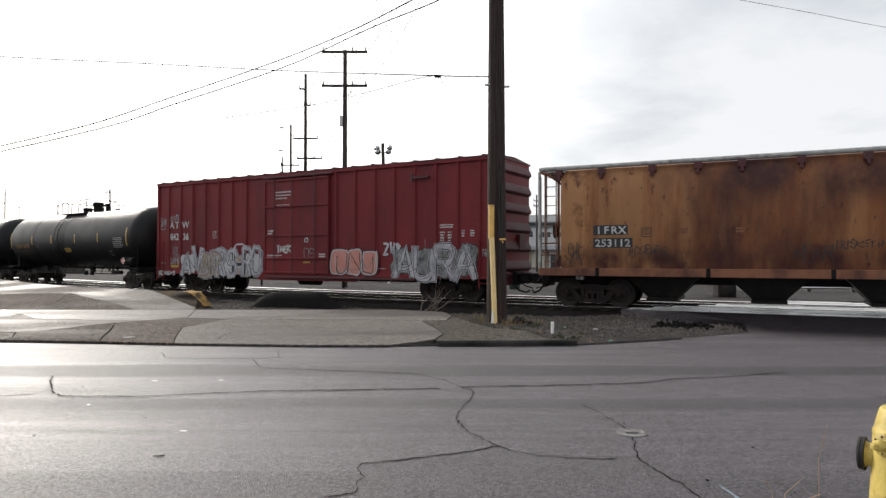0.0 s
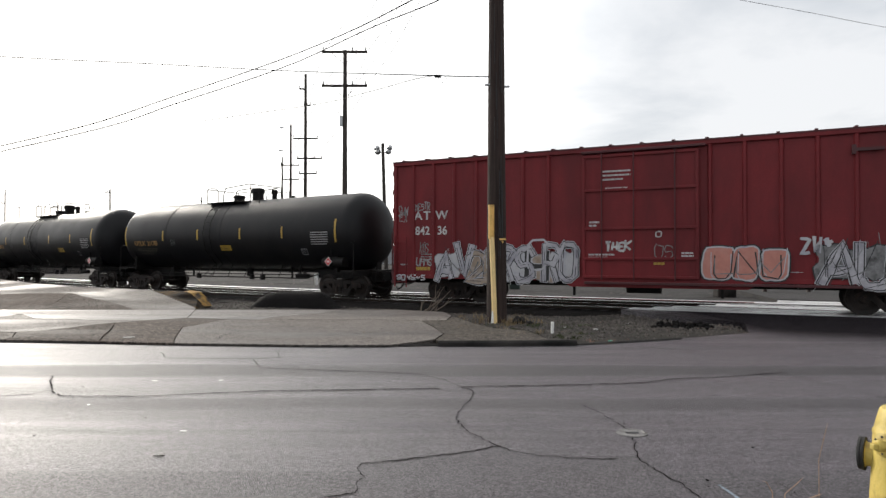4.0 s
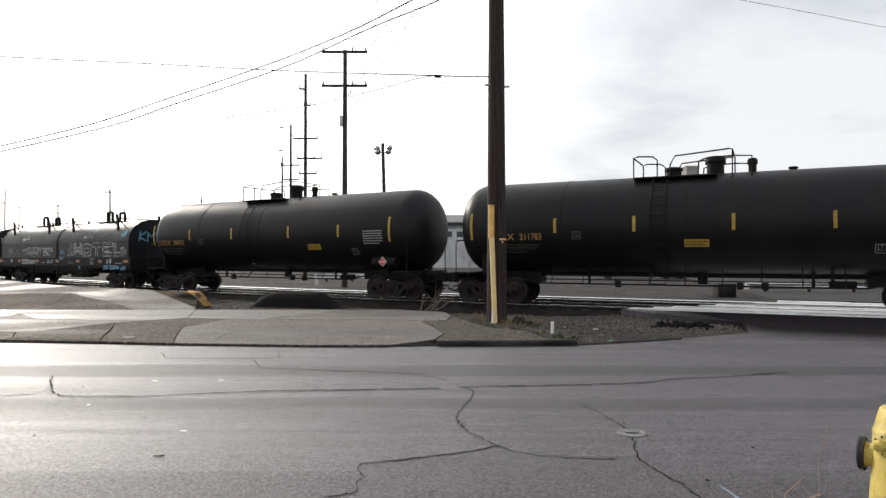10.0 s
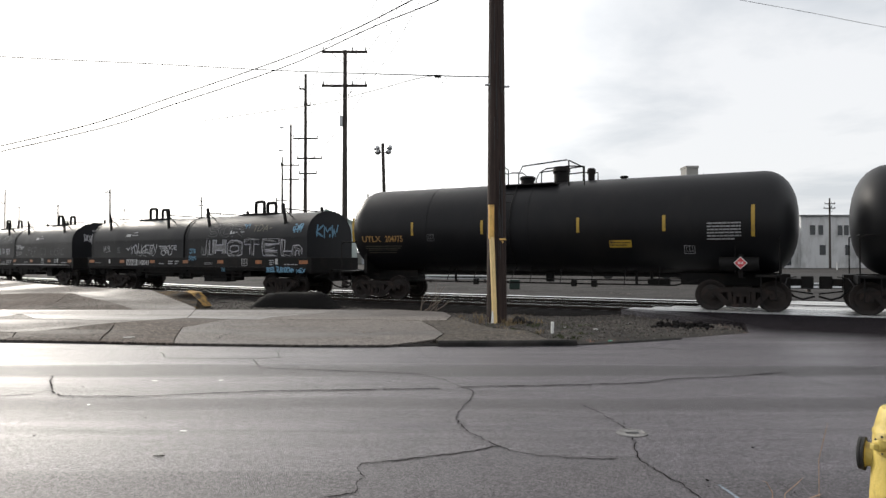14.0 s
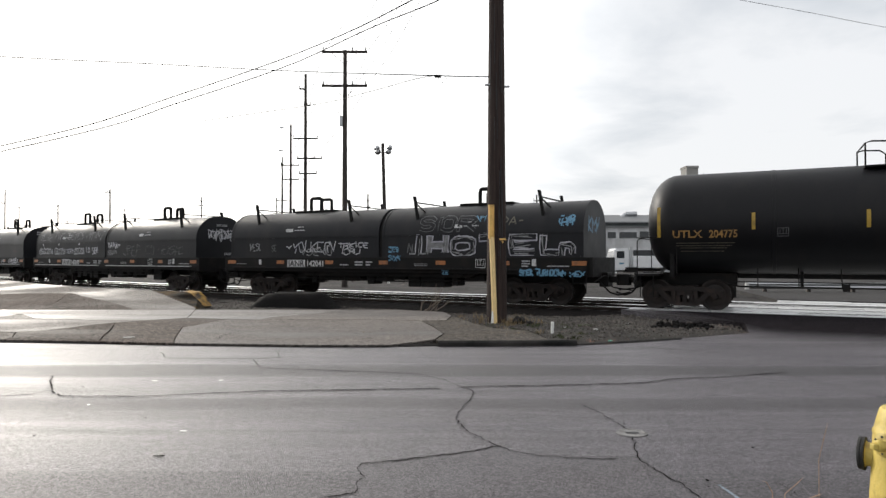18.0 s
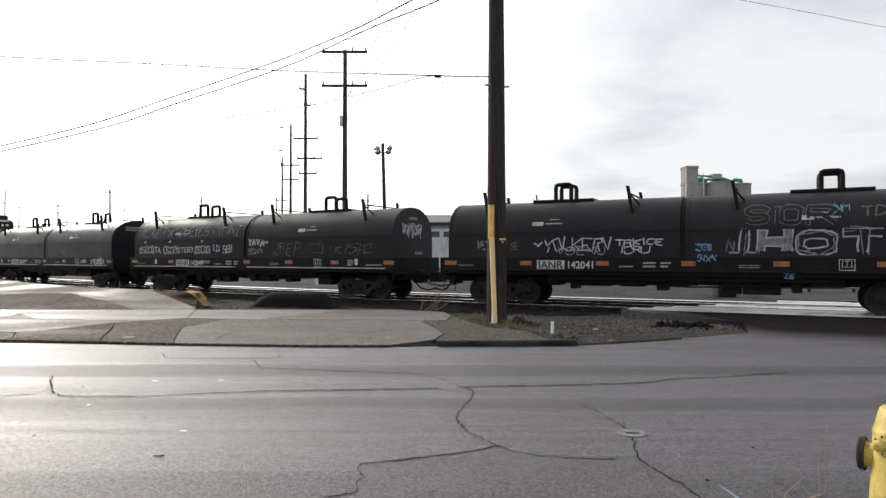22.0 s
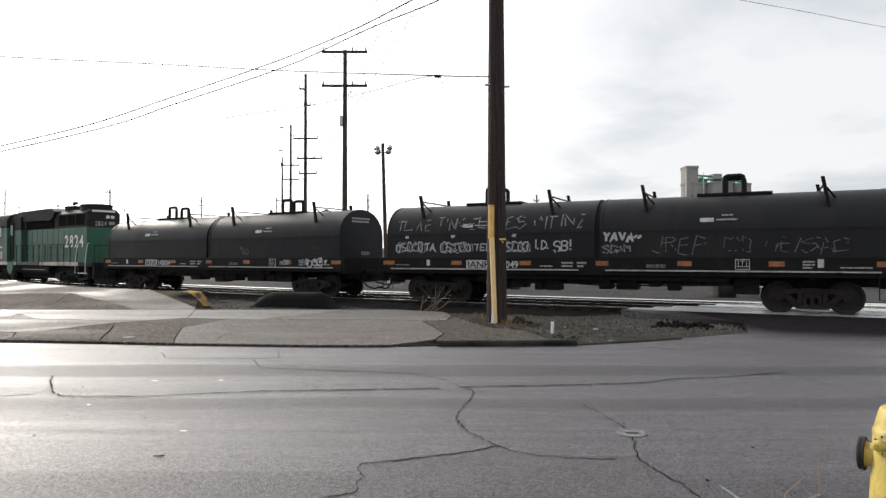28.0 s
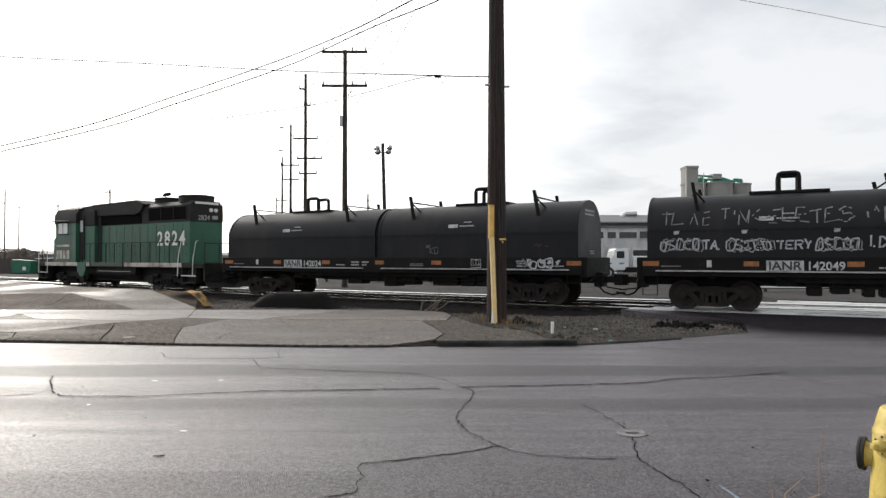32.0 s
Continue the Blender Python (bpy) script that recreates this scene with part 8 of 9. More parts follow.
for _x, _y in ((570, 92), (650, 92), (570, 153), (650, 153)):
    wire([(_x, _y, 40), ((_x + 535 + (_x - 610) * 0.6) / 2, (_y + 265) / 2 + 12, 49), (535 + (_x - 610) * 0.55, 247 + (_y - 92) * 0.5, 60)], 0.009, "hair-thin power line between poles")
_bm = nb()
_c = far(775, 134, 17.5)
rod(_bm, (_c.x - 0.09, _c.y, _c.z), (_c.x + 0.09, _c.y, _c.z), 0.045, 8)
_lp = [far(783 + 7 * math.cos(a), 139 + 6 * math.sin(a), 17.5) for a in [k * math.pi / 6 for k in range(-4, 9)]]
pipe(_bm, _lp, 0.008, 5)
tagged(part("cable_splice", _bm, "wire"), "dark cable splice with a loose loop", "cable splice")


# ------------------------------------------------------------------ beyond the track
def house(name, x0, x1, top, base_y, depth, deep, wall, label, windows, roof="flat", roofmat="roofgrey", ribs=True):
    """A building whose front faces the street: windows are (left, right, top, bottom) as directions."""
    ob = empty(name, label, "building", "buildings beyond the yard")
    a, b = far(x0, base_y, depth), far(x1, base_y, depth)
    h = far(x0, top, depth).z
    ob.location = ((a.x + b.x) / 2, depth, -0.2)
    w = (b.x - a.x) / 2
    bm = nb()
    box(bm, -w, w, 0, deep, 0, h + 0.2)
    part("wall", bm, wall, ob, smooth=False)
    if ribs:
        bm = nb()
        n = int(2 * w / 0.42)
        for k in range(n):
            x = -w + (k + 0.5) * 2 * w / n
            box(bm, x - 0.1, x + 0.1, -0.05, 0, 0.3, h + 0.1)
        tagged(part("cladding_rib", bm, wall, ob, smooth=False), kind="stuff")
    if roof == "flat":
        part("roof", boxes([(-w - 0.3, w + 0.3, -0.35, deep + 0.3, h + 0.2, h + 0.45)]), roofmat, ob, smooth=False)
    else:
        bm = nb()
        prism(bm, [(-0.6, h + 0.1), (-0.6, h + 0.3), (deep / 2, h + 0.3 + roof), (deep + 0.6, h + 0.3), (deep + 0.6, h + 0.1)], -w - 0.4, w + 0.4)
        part("roof", bm, roofmat, ob, smooth=False)
    for l, r, t, bt in windows:
        p, q = far(l, t, depth), far(r, bt, depth)
        x, z = (p.x + q.x) / 2 - ob.location.x, (p.z + q.z) / 2 + 0.2
        ww, hh = (q.x - p.x) / 2, (p.z - q.z) / 2
        bm = nb()
        for bx in ((x - ww - 0.1, x + ww + 0.1, z + hh, z + hh + 0.1), (x - ww - 0.1, x + ww + 0.1, z - hh - 0.1, z - hh), (x - ww - 0.1, x - ww, z - hh, z + hh), (x + ww, x + ww + 0.1, z - hh, z + hh)):
            box(bm, bx[0], bx[1], -0.12, 0.02, bx[2], bx[3])
        win = part("window", bm, "cladding", ob, smooth=False)
        part("pane", boxes([(x - ww, x + ww, -0.07, -0.03, z - hh, z + hh)]), "darkglass", win, smooth=False)
    return ob


house("office_building", 1418, 1520, 383, 474, 118, 14, "cladding", "pale grey two-storey clad office building", [(1433, 1443, 399, 416), (1448, 1457, 399, 416), (1482, 1491, 399, 417), (1493, 1502, 399, 417), (1505, 1515, 399, 417), (1450, 1461, 434, 452), (1495, 1504, 434, 452)])
house("low_building", 1521, 1640, 419, 474, 117, 20, "cladding", "pale grey single-storey clad building", [(1535, 1545, 434, 453), (1585, 1596, 434, 453)], roof=0.9)
house("warehouse", 1340, 1418, 404, 474, 119, 16, "cladding", "white two-storey workshop with dark windows", [(1359, 1383, 411, 421), (1390, 1402, 411, 421), (1359, 1400, 446, 470)])
_w = house("annex", 1330, 1410, 381, 474, 136, 14, "truckwhite", "white taller block behind the workshop", [(1366, 1373, 398, 404), (1379, 1388, 398, 404)], ribs=False)
_p, _q = far(1368, 353, 136), far(1396, 372, 136)
part("roof_hut", boxes([(_p.x - _w.location.x, _q.x - _w.location.x, 0.5, 5, _q.z - 1, _p.z + 0.2)]), "silo", _w, smooth=False)
_w = house("long_workshop", 702, 1322, 403, 476, 121, 18, "cladding", "long pale workshop with corrugated walls and dark windows",
           [(727, 742, 410, 420), (756, 778, 410, 420), (785, 800, 410, 420), (808, 835, 410, 420), (843, 862, 410, 420), (868, 893, 410, 420), (901, 918, 410, 420), (922, 943, 410, 420), (959, 974, 411, 420), (982, 1012, 411, 420), (1058, 1068, 411, 422), (1075, 1090, 411, 422), (1096, 1127, 411, 422), (1132, 1148, 410, 422), (1152, 1182, 410, 422), (1186, 1202, 410, 422), (1206, 1222, 410, 422), (1120, 1168, 443, 453), (1240, 1262, 411, 419), (1270, 1290, 411, 419), (974, 986, 450, 478)])
_a, _b = far(748, 400, 123), far(1305, 386, 123)
part("clerestory", boxes([(_a.x - _w.location.x, _b.x - _w.location.x, 3, 14, far(884, 403, 123).z, far(884, 392, 123).z)]), "clerestory", _w, smooth=False)
_bm = nb()
_zt, _ze = far(884, 382, 126).z, far(884, 393, 123).z
prism(_bm, [(2.2, _ze), (2.2, _ze + 0.25), (9, _zt + 0.6), (16, _ze + 0.25), (16, _ze)], far(702, 400, 123).x - _w.location.x, _b.x - _w.location.x + 0.5)
part("clerestory_roof", _bm, "roofgrey", _w, smooth=False)
_bm = nb()
prism(_bm, [(-1.6, 3.3), (-1.6, 3.45), (0, 4.1), (0, 3.9)], far(896, 445, 121).x - _w.location.x, far(1020, 445, 121).x - _w.location.x)
part("awning", _bm, "shed", _w, smooth=False)
_c = far(1115, 378, 128)
_bm = nb()
rod(_bm, (_c.x - _w.location.x - 1.6, 8, _c.z - 0.8), (_c.x - _w.location.x - 0.6, 8, _c.z + 0.1), 0.5, 12)
rod(_bm, (_c.x - _w.location.x - 0.6, 8, _c.z + 0.1), (_c.x - _w.location.x + 1.6, 8, _c.z + 0.2), 0.5, 12)
part("roof_duct", _bm, "galv", _w)
for _l, _r, _m in ((899, 924, "panelpale"), (927, 941, "paneltan"), (944, 962, "panelpale"), (964, 972, "paneltan"), (988, 1006, "panelpale"), (1008, 1018, "paneltan")):
    part("lower_panel", boxes([(far(_l, 440, 121).x - _w.location.x, far(_r, 440, 121).x - _w.location.x, -0.1, -0.051, 0.1, 3.1)]), _m, _w, smooth=False)


def green_shed():
    """A pale green gabled shed far across the yard."""
    D = 190
    a, b, pk, ev = far(540, 391, D), far(616, 391, D), far(578, 373, D), far(578, 391, D)
    ob = empty("gabled_shed", "pale green metal shed with a gabled end", "building", "buildings beyond the yard")
    ob.location = ((a.x + b.x) / 2, D, -0.2)
    w = (b.x - a.x) / 2
    bm = nb()
    prism(bm, [(-w, 0), (-w, ev.z + 0.2), (0, pk.z + 0.2), (w, ev.z + 0.2), (w, 0)], 0, 20, "y")
    wall = part("wall", bm, "palegreen", ob, smooth=False)
    bm = nb()
    for k in range(16):
        x = -w + (k + 0.5) * 2 * w / 16
        box(bm, x - 0.08, x + 0.08, -0.08, 0, 0.1, ev.z)
    tagged(part("cladding_rib", bm, "palegreen", wall, smooth=False), kind="stuff")
    for sgn in (-1, 1):
        bm = nb()
        prism(bm, [(sgn * (w + 0.5), ev.z), (0, pk.z + 0.25), (0, pk.z + 0.65), (sgn * (w + 0.5), ev.z + 0.4)], -0.5, 20.5, "y")
        part("roof", bm, "roofgreen", ob, smooth=False)


green_shed()


def silos():
    ob = empty("silo_group", "grey concrete silos with green pipework on top", "silos")
    D = 185
    c = far(1266, 470, D)
    ob.location = (c.x, D, -0.2)
    zt = far(1266, 325, D).z + 0.2
    for x0, x1, dy in ((1207, 1250, 0), (1246, 1290, -2), (1284, 1312, 2.5), (1298, 1330, 0.5)):
        a, b = far(x0, 325, D), far(x1, 325, D)
        r = (b.x - a.x) / 2
        bm = nb()
        lathe(bm, [(r, 0), (r, zt - 0.5), (r + 0.15, zt - 0.5), (r + 0.15, zt), (0.1, zt + 0.3)], 32, "z", ((a.x + b.x) / 2 - c.x, dy, 0))
        part("silo", bm, "silo", ob)
    a, b = far(1209, 297, D), far(1229, 297, D)
    bm = nb()
    box(bm, a.x - c.x, b.x - c.x, -3, 1.5, zt - 4, a.z + 0.2)
    box(bm, a.x - c.x - 0.15, b.x - c.x + 0.15, -3.15, 1.65, a.z - 0.3, a.z + 0.35)
    part("lift_tower", bm, "silo", ob, smooth=False)
    bm = nb()
    rng = random.Random(9)
    for x, t, hgt in ((1234, 318, 6), (1240, 314, 9), (1248, 320, 5), (1262, 309, 12), (1270, 309, 12), (1277, 316, 7), (1285, 320, 4), (1297, 319, 5), (1310, 320, 5)):
        p = far(x, t, D)
        box(bm, p.x - c.x - 0.35, p.x - c.x + 0.35, -1, 1, zt, p.z + 0.2)
    for x0, y0, x1, y1 in ((1229, 311, 1262, 314), (1232, 318, 1312, 322), (1262, 312, 1290, 320), (1229, 316, 1240, 322), (1296, 318, 1311, 319)):
        p, q = far(x0, y0, D), far(x1, y1, D)
        rod(bm, (p.x - c.x, -1, p.z + 0.2), (q.x - c.x, -1, q.z + 0.2), 0.3, 6)
    part("conveyor_frame", bm, "greenpipe", ob, "green painted conveyor pipework")
    p, q = far(1258, 309, D), far(1273, 317, D)
    part("filter_house", boxes([(p.x - c.x, q.x - c.x, -2, 2, q.z, p.z + 0.2)]), "silo", ob, smooth=False)
    bm = nb()
    for x in (1205, 1236):
        p = far(x, 308, D)
        rod(bm, (p.x - c.x, -4, zt - 9), (p.x - c.x, -4, p.z), 0.1, 5)
    part("stand_pipe", bm, "galv", ob)


silos()


def metal_shed():
    ob = empty("metal_shed", "galvanised metal shed with a shallow pitched roof", "shed")
    D = 60
    a, b = far(1168, 488, D), far(1302, 488, D)
    ob.location = ((a.x + b.x) / 2, D, -0.2)
    w, h = (b.x - a.x) / 2, far(1226, 420, D).z + 0.2
    part("wall", boxes([(-w, w, 0, 1.2, 0, h)]), "shed", ob, smooth=False)
    bm = nb()
    prism(bm, [(-w - 0.1, h), (-w - 0.1, h + 0.1), (w * 0.35, h + 0.42), (w + 0.1, h + 0.1), (w + 0.1, h)], -0.1, 1.3, "y")
    part("roof", bm, "galv", ob, smooth=False)
    bm = nb()
    for k in range(9):
        x = -w + (k + 0.5) * 2 * w / 9
        box(bm, x - 0.02, x + 0.02, -0.03, 0, 0.1, h - 0.05)
    tagged(part("panel_seam", bm, "shed", ob, smooth=False), kind="stuff")
    part("label_plate", boxes([(-0.1, 0.35, -0.04, -0.03, 1.15, 1.7)]), "whitemark", ob, smooth=False)


metal_shed()


def lorry():
    """A conventional cab lorry, parked side-on with its bonnet to the left."""
    ob = empty("lorry", "white conventional-cab lorry parked by the workshop", "lorry")
    D = 56
    c = far(1100, 491, D)
    ob.location = (c.x, D, -0.2)
    bm = nb()
    prism(bm, [(-1.75, 0.75), (-1.8, 1.25), (-1.6, 1.62), (-0.75, 1.78), (-0.6, 2.5), (-0.45, 2.62), (0.55, 2.66), (0.62, 2.5), (0.62, 0.75)], 0, 2.2, "y")
    body = part("cab", bevelled(bm, 0.05, 2), "truckwhite", ob)
    part("side_window", boxes([(-0.42, 0.25, -0.012, 0.02, 1.78, 2.38)]), "darkglass", body, smooth=False)
    bm = nb()
    prism(bm, [(-0.74, 1.8), (-0.585, 2.46), (-0.6, 2.48), (-0.77, 1.82)], 0.1, 2.1, "y")
    part("windscreen", bm, "darkglass", body)
    bm = nb()
    for k in range(9):
        a0 = math.pi * k / 8
        box(bm, -1.12 + 0.6 * math.cos(a0) - 0.08, -1.12 + 0.6 * math.cos(a0) + 0.08, -0.06, 0.3, 0.55 + 0.6 * math.sin(a0) - 0.06, 0.55 + 0.6 * math.sin(a0) + 0.06)
    part("mudguard", bm, "truckwhite", ob)
    part("exhaust_stack", boxes([(0.72, 0.95, 0.05, 0.3, 0.9, 2.75)]), "galv", ob)
    part("chassis", boxes([(-1.8, 6.5, 0.5, 1.7, 0.62, 0.9), (0.3, 1.3, 0.0, 0.5, 0.55, 1.0), (-1.95, -1.75, 0.05, 2.15, 0.5, 0.8)]), "black", ob)
    part("load_bed", bevelled(boxes([(1.0, 6.6, -0.05, 2.25, 1.0, 1.95)]), 0.03), "truckwhite", ob)
    for x in (-1.12, 3.9, 5.2):
        bm = nb()
        lathe(bm, [(0.3, 0.0), (0.5, 0.02), (0.52, 0.06), (0.52, 0.28), (0.3, 0.3)], 22, "y", (0, 0, 0))
        wv = part("wheel", bm, "rubber", ob)
        wv.location = (x, -0.02, 0.52)
        bm = nb()
        lathe(bm, [(0.28, -0.01), (0.2, 0.03), (0.05, 0.0)], 16, "y", (0, 0, 0))
        part("rim", bm, "galv", wv)
    part("door_mark", boxes([(-1.2, -0.85, -0.02, -0.01, 1.25, 1.4), (-0.2, 0.2, -0.02, -0.01, 1.25, 1.4)]), "g_blue", body, smooth=False)
    part("mirror", boxes([(-0.62, -0.5, -0.3, -0.18, 1.85, 2.25)]), "truckwhite", ob)


lorry()


def guard_rail(x0, y0, x1, y1, top0, label):
    """A steel guard rail on posts between two ground points."""
    a, b = spot(x0, y0, -0.2), spot(x1, y1, -0.2)
    ob = empty("guard_rail", label, "guard rail", "guard rails")
    ob.location = a
    d = b - a
    ln = d.length
    ob.rotation_euler.z = math.atan2(d.y, d.x)
    bm = nb()
    prism(bm, [(-0.04, top0 - 0.3), (-0.09, top0 - 0.24), (-0.04, top0 - 0.15), (-0.09, top0 - 0.06), (-0.04, top0), (0.0, top0), (0.0, top0 - 0.3)], 0, ln)
    part("beam", bm, "galv", ob)
    k = 0.8
    while k < ln:
        part("post", boxes([(k - 0.08, k + 0.08, 0.0, 0.16, 0, top0 - 0.05)]), "fence", ob, smooth=False)
        k += 2.0
    bm = nb()
    rod(bm, (-0.05, -0.05, top0 - 0.32), (-0.05, -0.05, top0 + 0.03), 0.1, 10)
    part("end_cap", bm, "whitemark", ob)


guard_rail(1323, 523, 1660, 525, 0.62, "galvanised steel guard rail beside the crossing")
guard_rail(560, 499, 862, 501, 0.55, "pale steel guard rail along the yard road")


def yard_bits():
    c = spot(1282, 526, -0.2)
    bm = bevelled(boxes([(-0.42, 0.42, -0.3, 0.3, 0, 0.62)]), 0.03)
    ob = tagged(part("concrete_block", bm, "kerb"), "weathered grey concrete block", "block")
    ob.location = c
    c = spot(910, 512, -0.2)
    ob = tagged(part("junction_box", bevelled(boxes([(-0.3, 0.3, -0.25, 0.25, 0, 0.55)]), 0.03), "boxgreen"), "dark green yard equipment box", "equipment box")
    ob.location = c
    for x, y, h in ((688, 502, 0.5), (1481, 478, 1.1), (560, 504, 0.45)):
        c = spot(x, y, -0.2)
        bm = nb()
        rod(bm, (0, 0, 0), (0, 0, h), 0.09, 8)
        ob = tagged(part("marker_post", bm, "whitemark"), "short white marker post in the yard", "post", "marker posts")
        ob.location = c
    rng = random.Random(12)
    bm = nb()
    for k in range(420):
        x, y = rng.uniform(-30, 40), rng.uniform(27, 60)
        r = rng.uniform(0.02, 0.09)
        m = Matrix.Translation((x, y, -0.19)) @ Matrix.Diagonal((r * 1.6, r, r * 0.6, 1))
        vs = [bm.verts.new(m @ Vector(p)) for p in ((1, 0, 0), (-1, 0, 0), (0, 1, 0), (0, -1, 0), (0, 0, 1))]
        for f in ((0, 2, 4), (2, 1, 4), (1, 3, 4), (3, 0, 4)):
            bm.faces.new([vs[i] for i in f])
    tagged(part("yard_stones", bm, "pebble", smooth=False), "scattered lumps of stone on the yard", "stones", kind="stuff")


yard_bits()


def left_yard():
    """Fence, skip, bare shrubs and low buildings far down the line."""
    D = 74
    ob = empty("board_fence", "dark weathered board fence along the yard", "fence")
    a = far(-120, 482, D)
    ob.location = (a.x, D + 1.5, -0.2)
    n = 60
    first = None
    for k in range(n):
        if first is None:
            first = part("board", boxes([(-0.13, 0.13, -0.02, 0.02, 0, 1.75)]), "fence", ob, smooth=False)
            first.location = (k * 0.28, 0, 0)
        else:
            o = new("board", first.data)
            o.parent, o.location = ob, (k * 0.28, 0, random.uniform(-0.05, 0.02))
    c = far(37, 482, D)
    sk = empty("skip", "green steel rubbish skip in the yard", "skip")
    sk.location = (c.x, D, -0.2)
    bm = nb()
    prism(bm, [(-1.0, 0.1), (1.0, 0.1), (1.15, 1.35), (-1.15, 1.55)], 0, 1.3, "y")
    part("bin", bevelled(bm, 0.03), "bin", sk)
    part("lid", boxes([(-1.2, 1.2, -0.05, 1.35, 1.5, 1.56)], Matrix.Rotation(radians(4), 4, "Y")), "bin", sk, smooth=False)
    part("sign_patch", boxes([(0.2, 0.6, -0.03, -0.02, 0.4, 0.8)]), "whitemark", sk, smooth=False)
    for x, y, d, s in ((18, 440, 95, 1.7), (33, 438, 100, 1.3), (50, 442, 105, 1.5), (-20, 436, 98, 1.8), (70, 446, 120, 1.4)):
        p = far(x, y, d)
        t = empty("shrub", "dark bare winter tree beyond the fence", "tree", "trees beyond the fence")
        t.location = (p.x, p.y, -0.2)
        rng = random.Random(x + 40)
        bm = nb()
        rod(bm, (0, 0, 0), (0, 0, p.z * 0.6), 0.12, 6, 0.07)
        tips = []
        for k in range(16):
            a = rng.uniform(0, 6.28)
            z = p.z * rng.uniform(0.3, 0.6)
            e = Vector((math.cos(a) * s * rng.uniform(0.4, 1), math.sin(a) * s * 0.8, z + rng.uniform(0.4, 1.4)))
            rod(bm, (0, 0, z), e, 0.05, 5, 0.015)
            tips.append(e)
        part("trunk", bm, "twig", t)
        bm = nb()
        for e in tips:
            for k in range(26):
                q = e + Vector((rng.gauss(0, 0.35), rng.gauss(0, 0.35), rng.gauss(0, 0.3))) * s * 0.6
                u = Vector((rng.uniform(-1, 1), rng.uniform(-1, 1), rng.uniform(-1, 1))).normalized() * 0.16
                v = u.orthogonal().normalized() * 0.07
                bm.faces.new([bm.verts.new(w) for w in (q - u, q + v, q + u, q - v)])
        part("crown", bm, "twig", t, smooth=False)
    for x0, x1, top, d, lab in ((-80, 14, 446, 160, "distant grey yard shed"), (44, 92, 450, 170, "distant pale yard shed"), (200, 420, 452, 230, "distant low grey warehouse"), (440, 640, 448, 210, "distant low grey warehouse"), (640, 900, 444, 190, "distant low pale warehouse")):
        a, b = far(x0, top, d), far(x1, top, d)
        h_ = empty("far_shed", lab, "building", "buildings beyond the yard")
        h_.location = ((a.x + b.x) / 2, d, -0.2)
        w = (b.x - a.x) / 2
        part("wall", boxes([(-w, w, 0, 12, 0, a.z)]), "shed" if d < 200 else "silo", h_, smooth=False)
        bm = nb()
        prism(bm, [(-0.4, a.z), (-0.4, a.z + 0.15), (6, a.z + 1.1), (12.4, a.z + 0.15), (12.4, a.z)], -w - 0.3, w + 0.3)
        part("roof", bm, "roofgrey", h_, smooth=False)
    bm = nb()
    c = far(32, 447, 80)
    car_ = empty("parked_car", "white parked car behind the fence", "car")
    car_.location = (c.x, 84, -0.2)
    prism(bm, [(-2.0, 0.4), (-2.05, 0.9), (-1.3, 1.05), (-0.8, 1.75), (1.2, 1.8), (1.9, 1.1), (2.0, 0.4)], 0, 1.7, "y")
    bd = part("body", bevelled(bm, 0.06, 2), "truckwhite", car_)
    part("side_window", boxes([(-0.65, 1.2, -0.02, 0.02, 1.12, 1.6)]), "darkglass", bd, smooth=False)
    for x in (-1.2, 1.25):
        bm = nb()
        lathe(bm, [(0.2, 0), (0.33, 0.02), (0.33, 0.2), (0.2, 0.22)], 16, "y", (x, -0.02, 0.33))
        part("wheel", bm, "rubber", car_)


left_yard()


# ------------------------------------------------------------------ small things on the verge
def tufts(name, label, spots, material, blades, height, seed, spread=0.12, width=0.006, lean=0.35):
    rng = random.Random(seed)
    bm = nb()
    for (x, y, z) in spots:
        for k in range(blades):
            a = rng.uniform(0, 6.28)
            r = abs(rng.gauss(0, spread))
            p = Vector((x + math.cos(a) * r, y + math.sin(a) * r, z - 0.01))
            h = height * rng.uniform(0.4, 1.0)
            dr = Vector((rng.gauss(0, lean), rng.gauss(0, lean), 1)) * h
            w = Vector((-dr.y, dr.x, 0)).normalized() * width if dr.xy.length > 1e-3 else Vector((width, 0, 0))
            mid = p + dr * 0.55 + Vector((0, 0, h * 0.06))
            vs = [bm.verts.new(q) for q in (p - w, p + w, mid + w * 0.7, mid - w * 0.7)]
            bm.faces.new(vs)
            tip = bm.verts.new(p + dr + Vector((dr.x, dr.y, 0)) * 0.35)
            bm.faces.new((vs[3], vs[2], tip))
    return tagged(part(name, bm, material, smooth=False), label, "weeds", kind="stuff")


def on_verge(x, y):
    p = spot(x, y, -0.03)
    return p.x, p.y, VERGE.get((int(p.x // 0.25), int(p.y // 0.25)), -0.05)


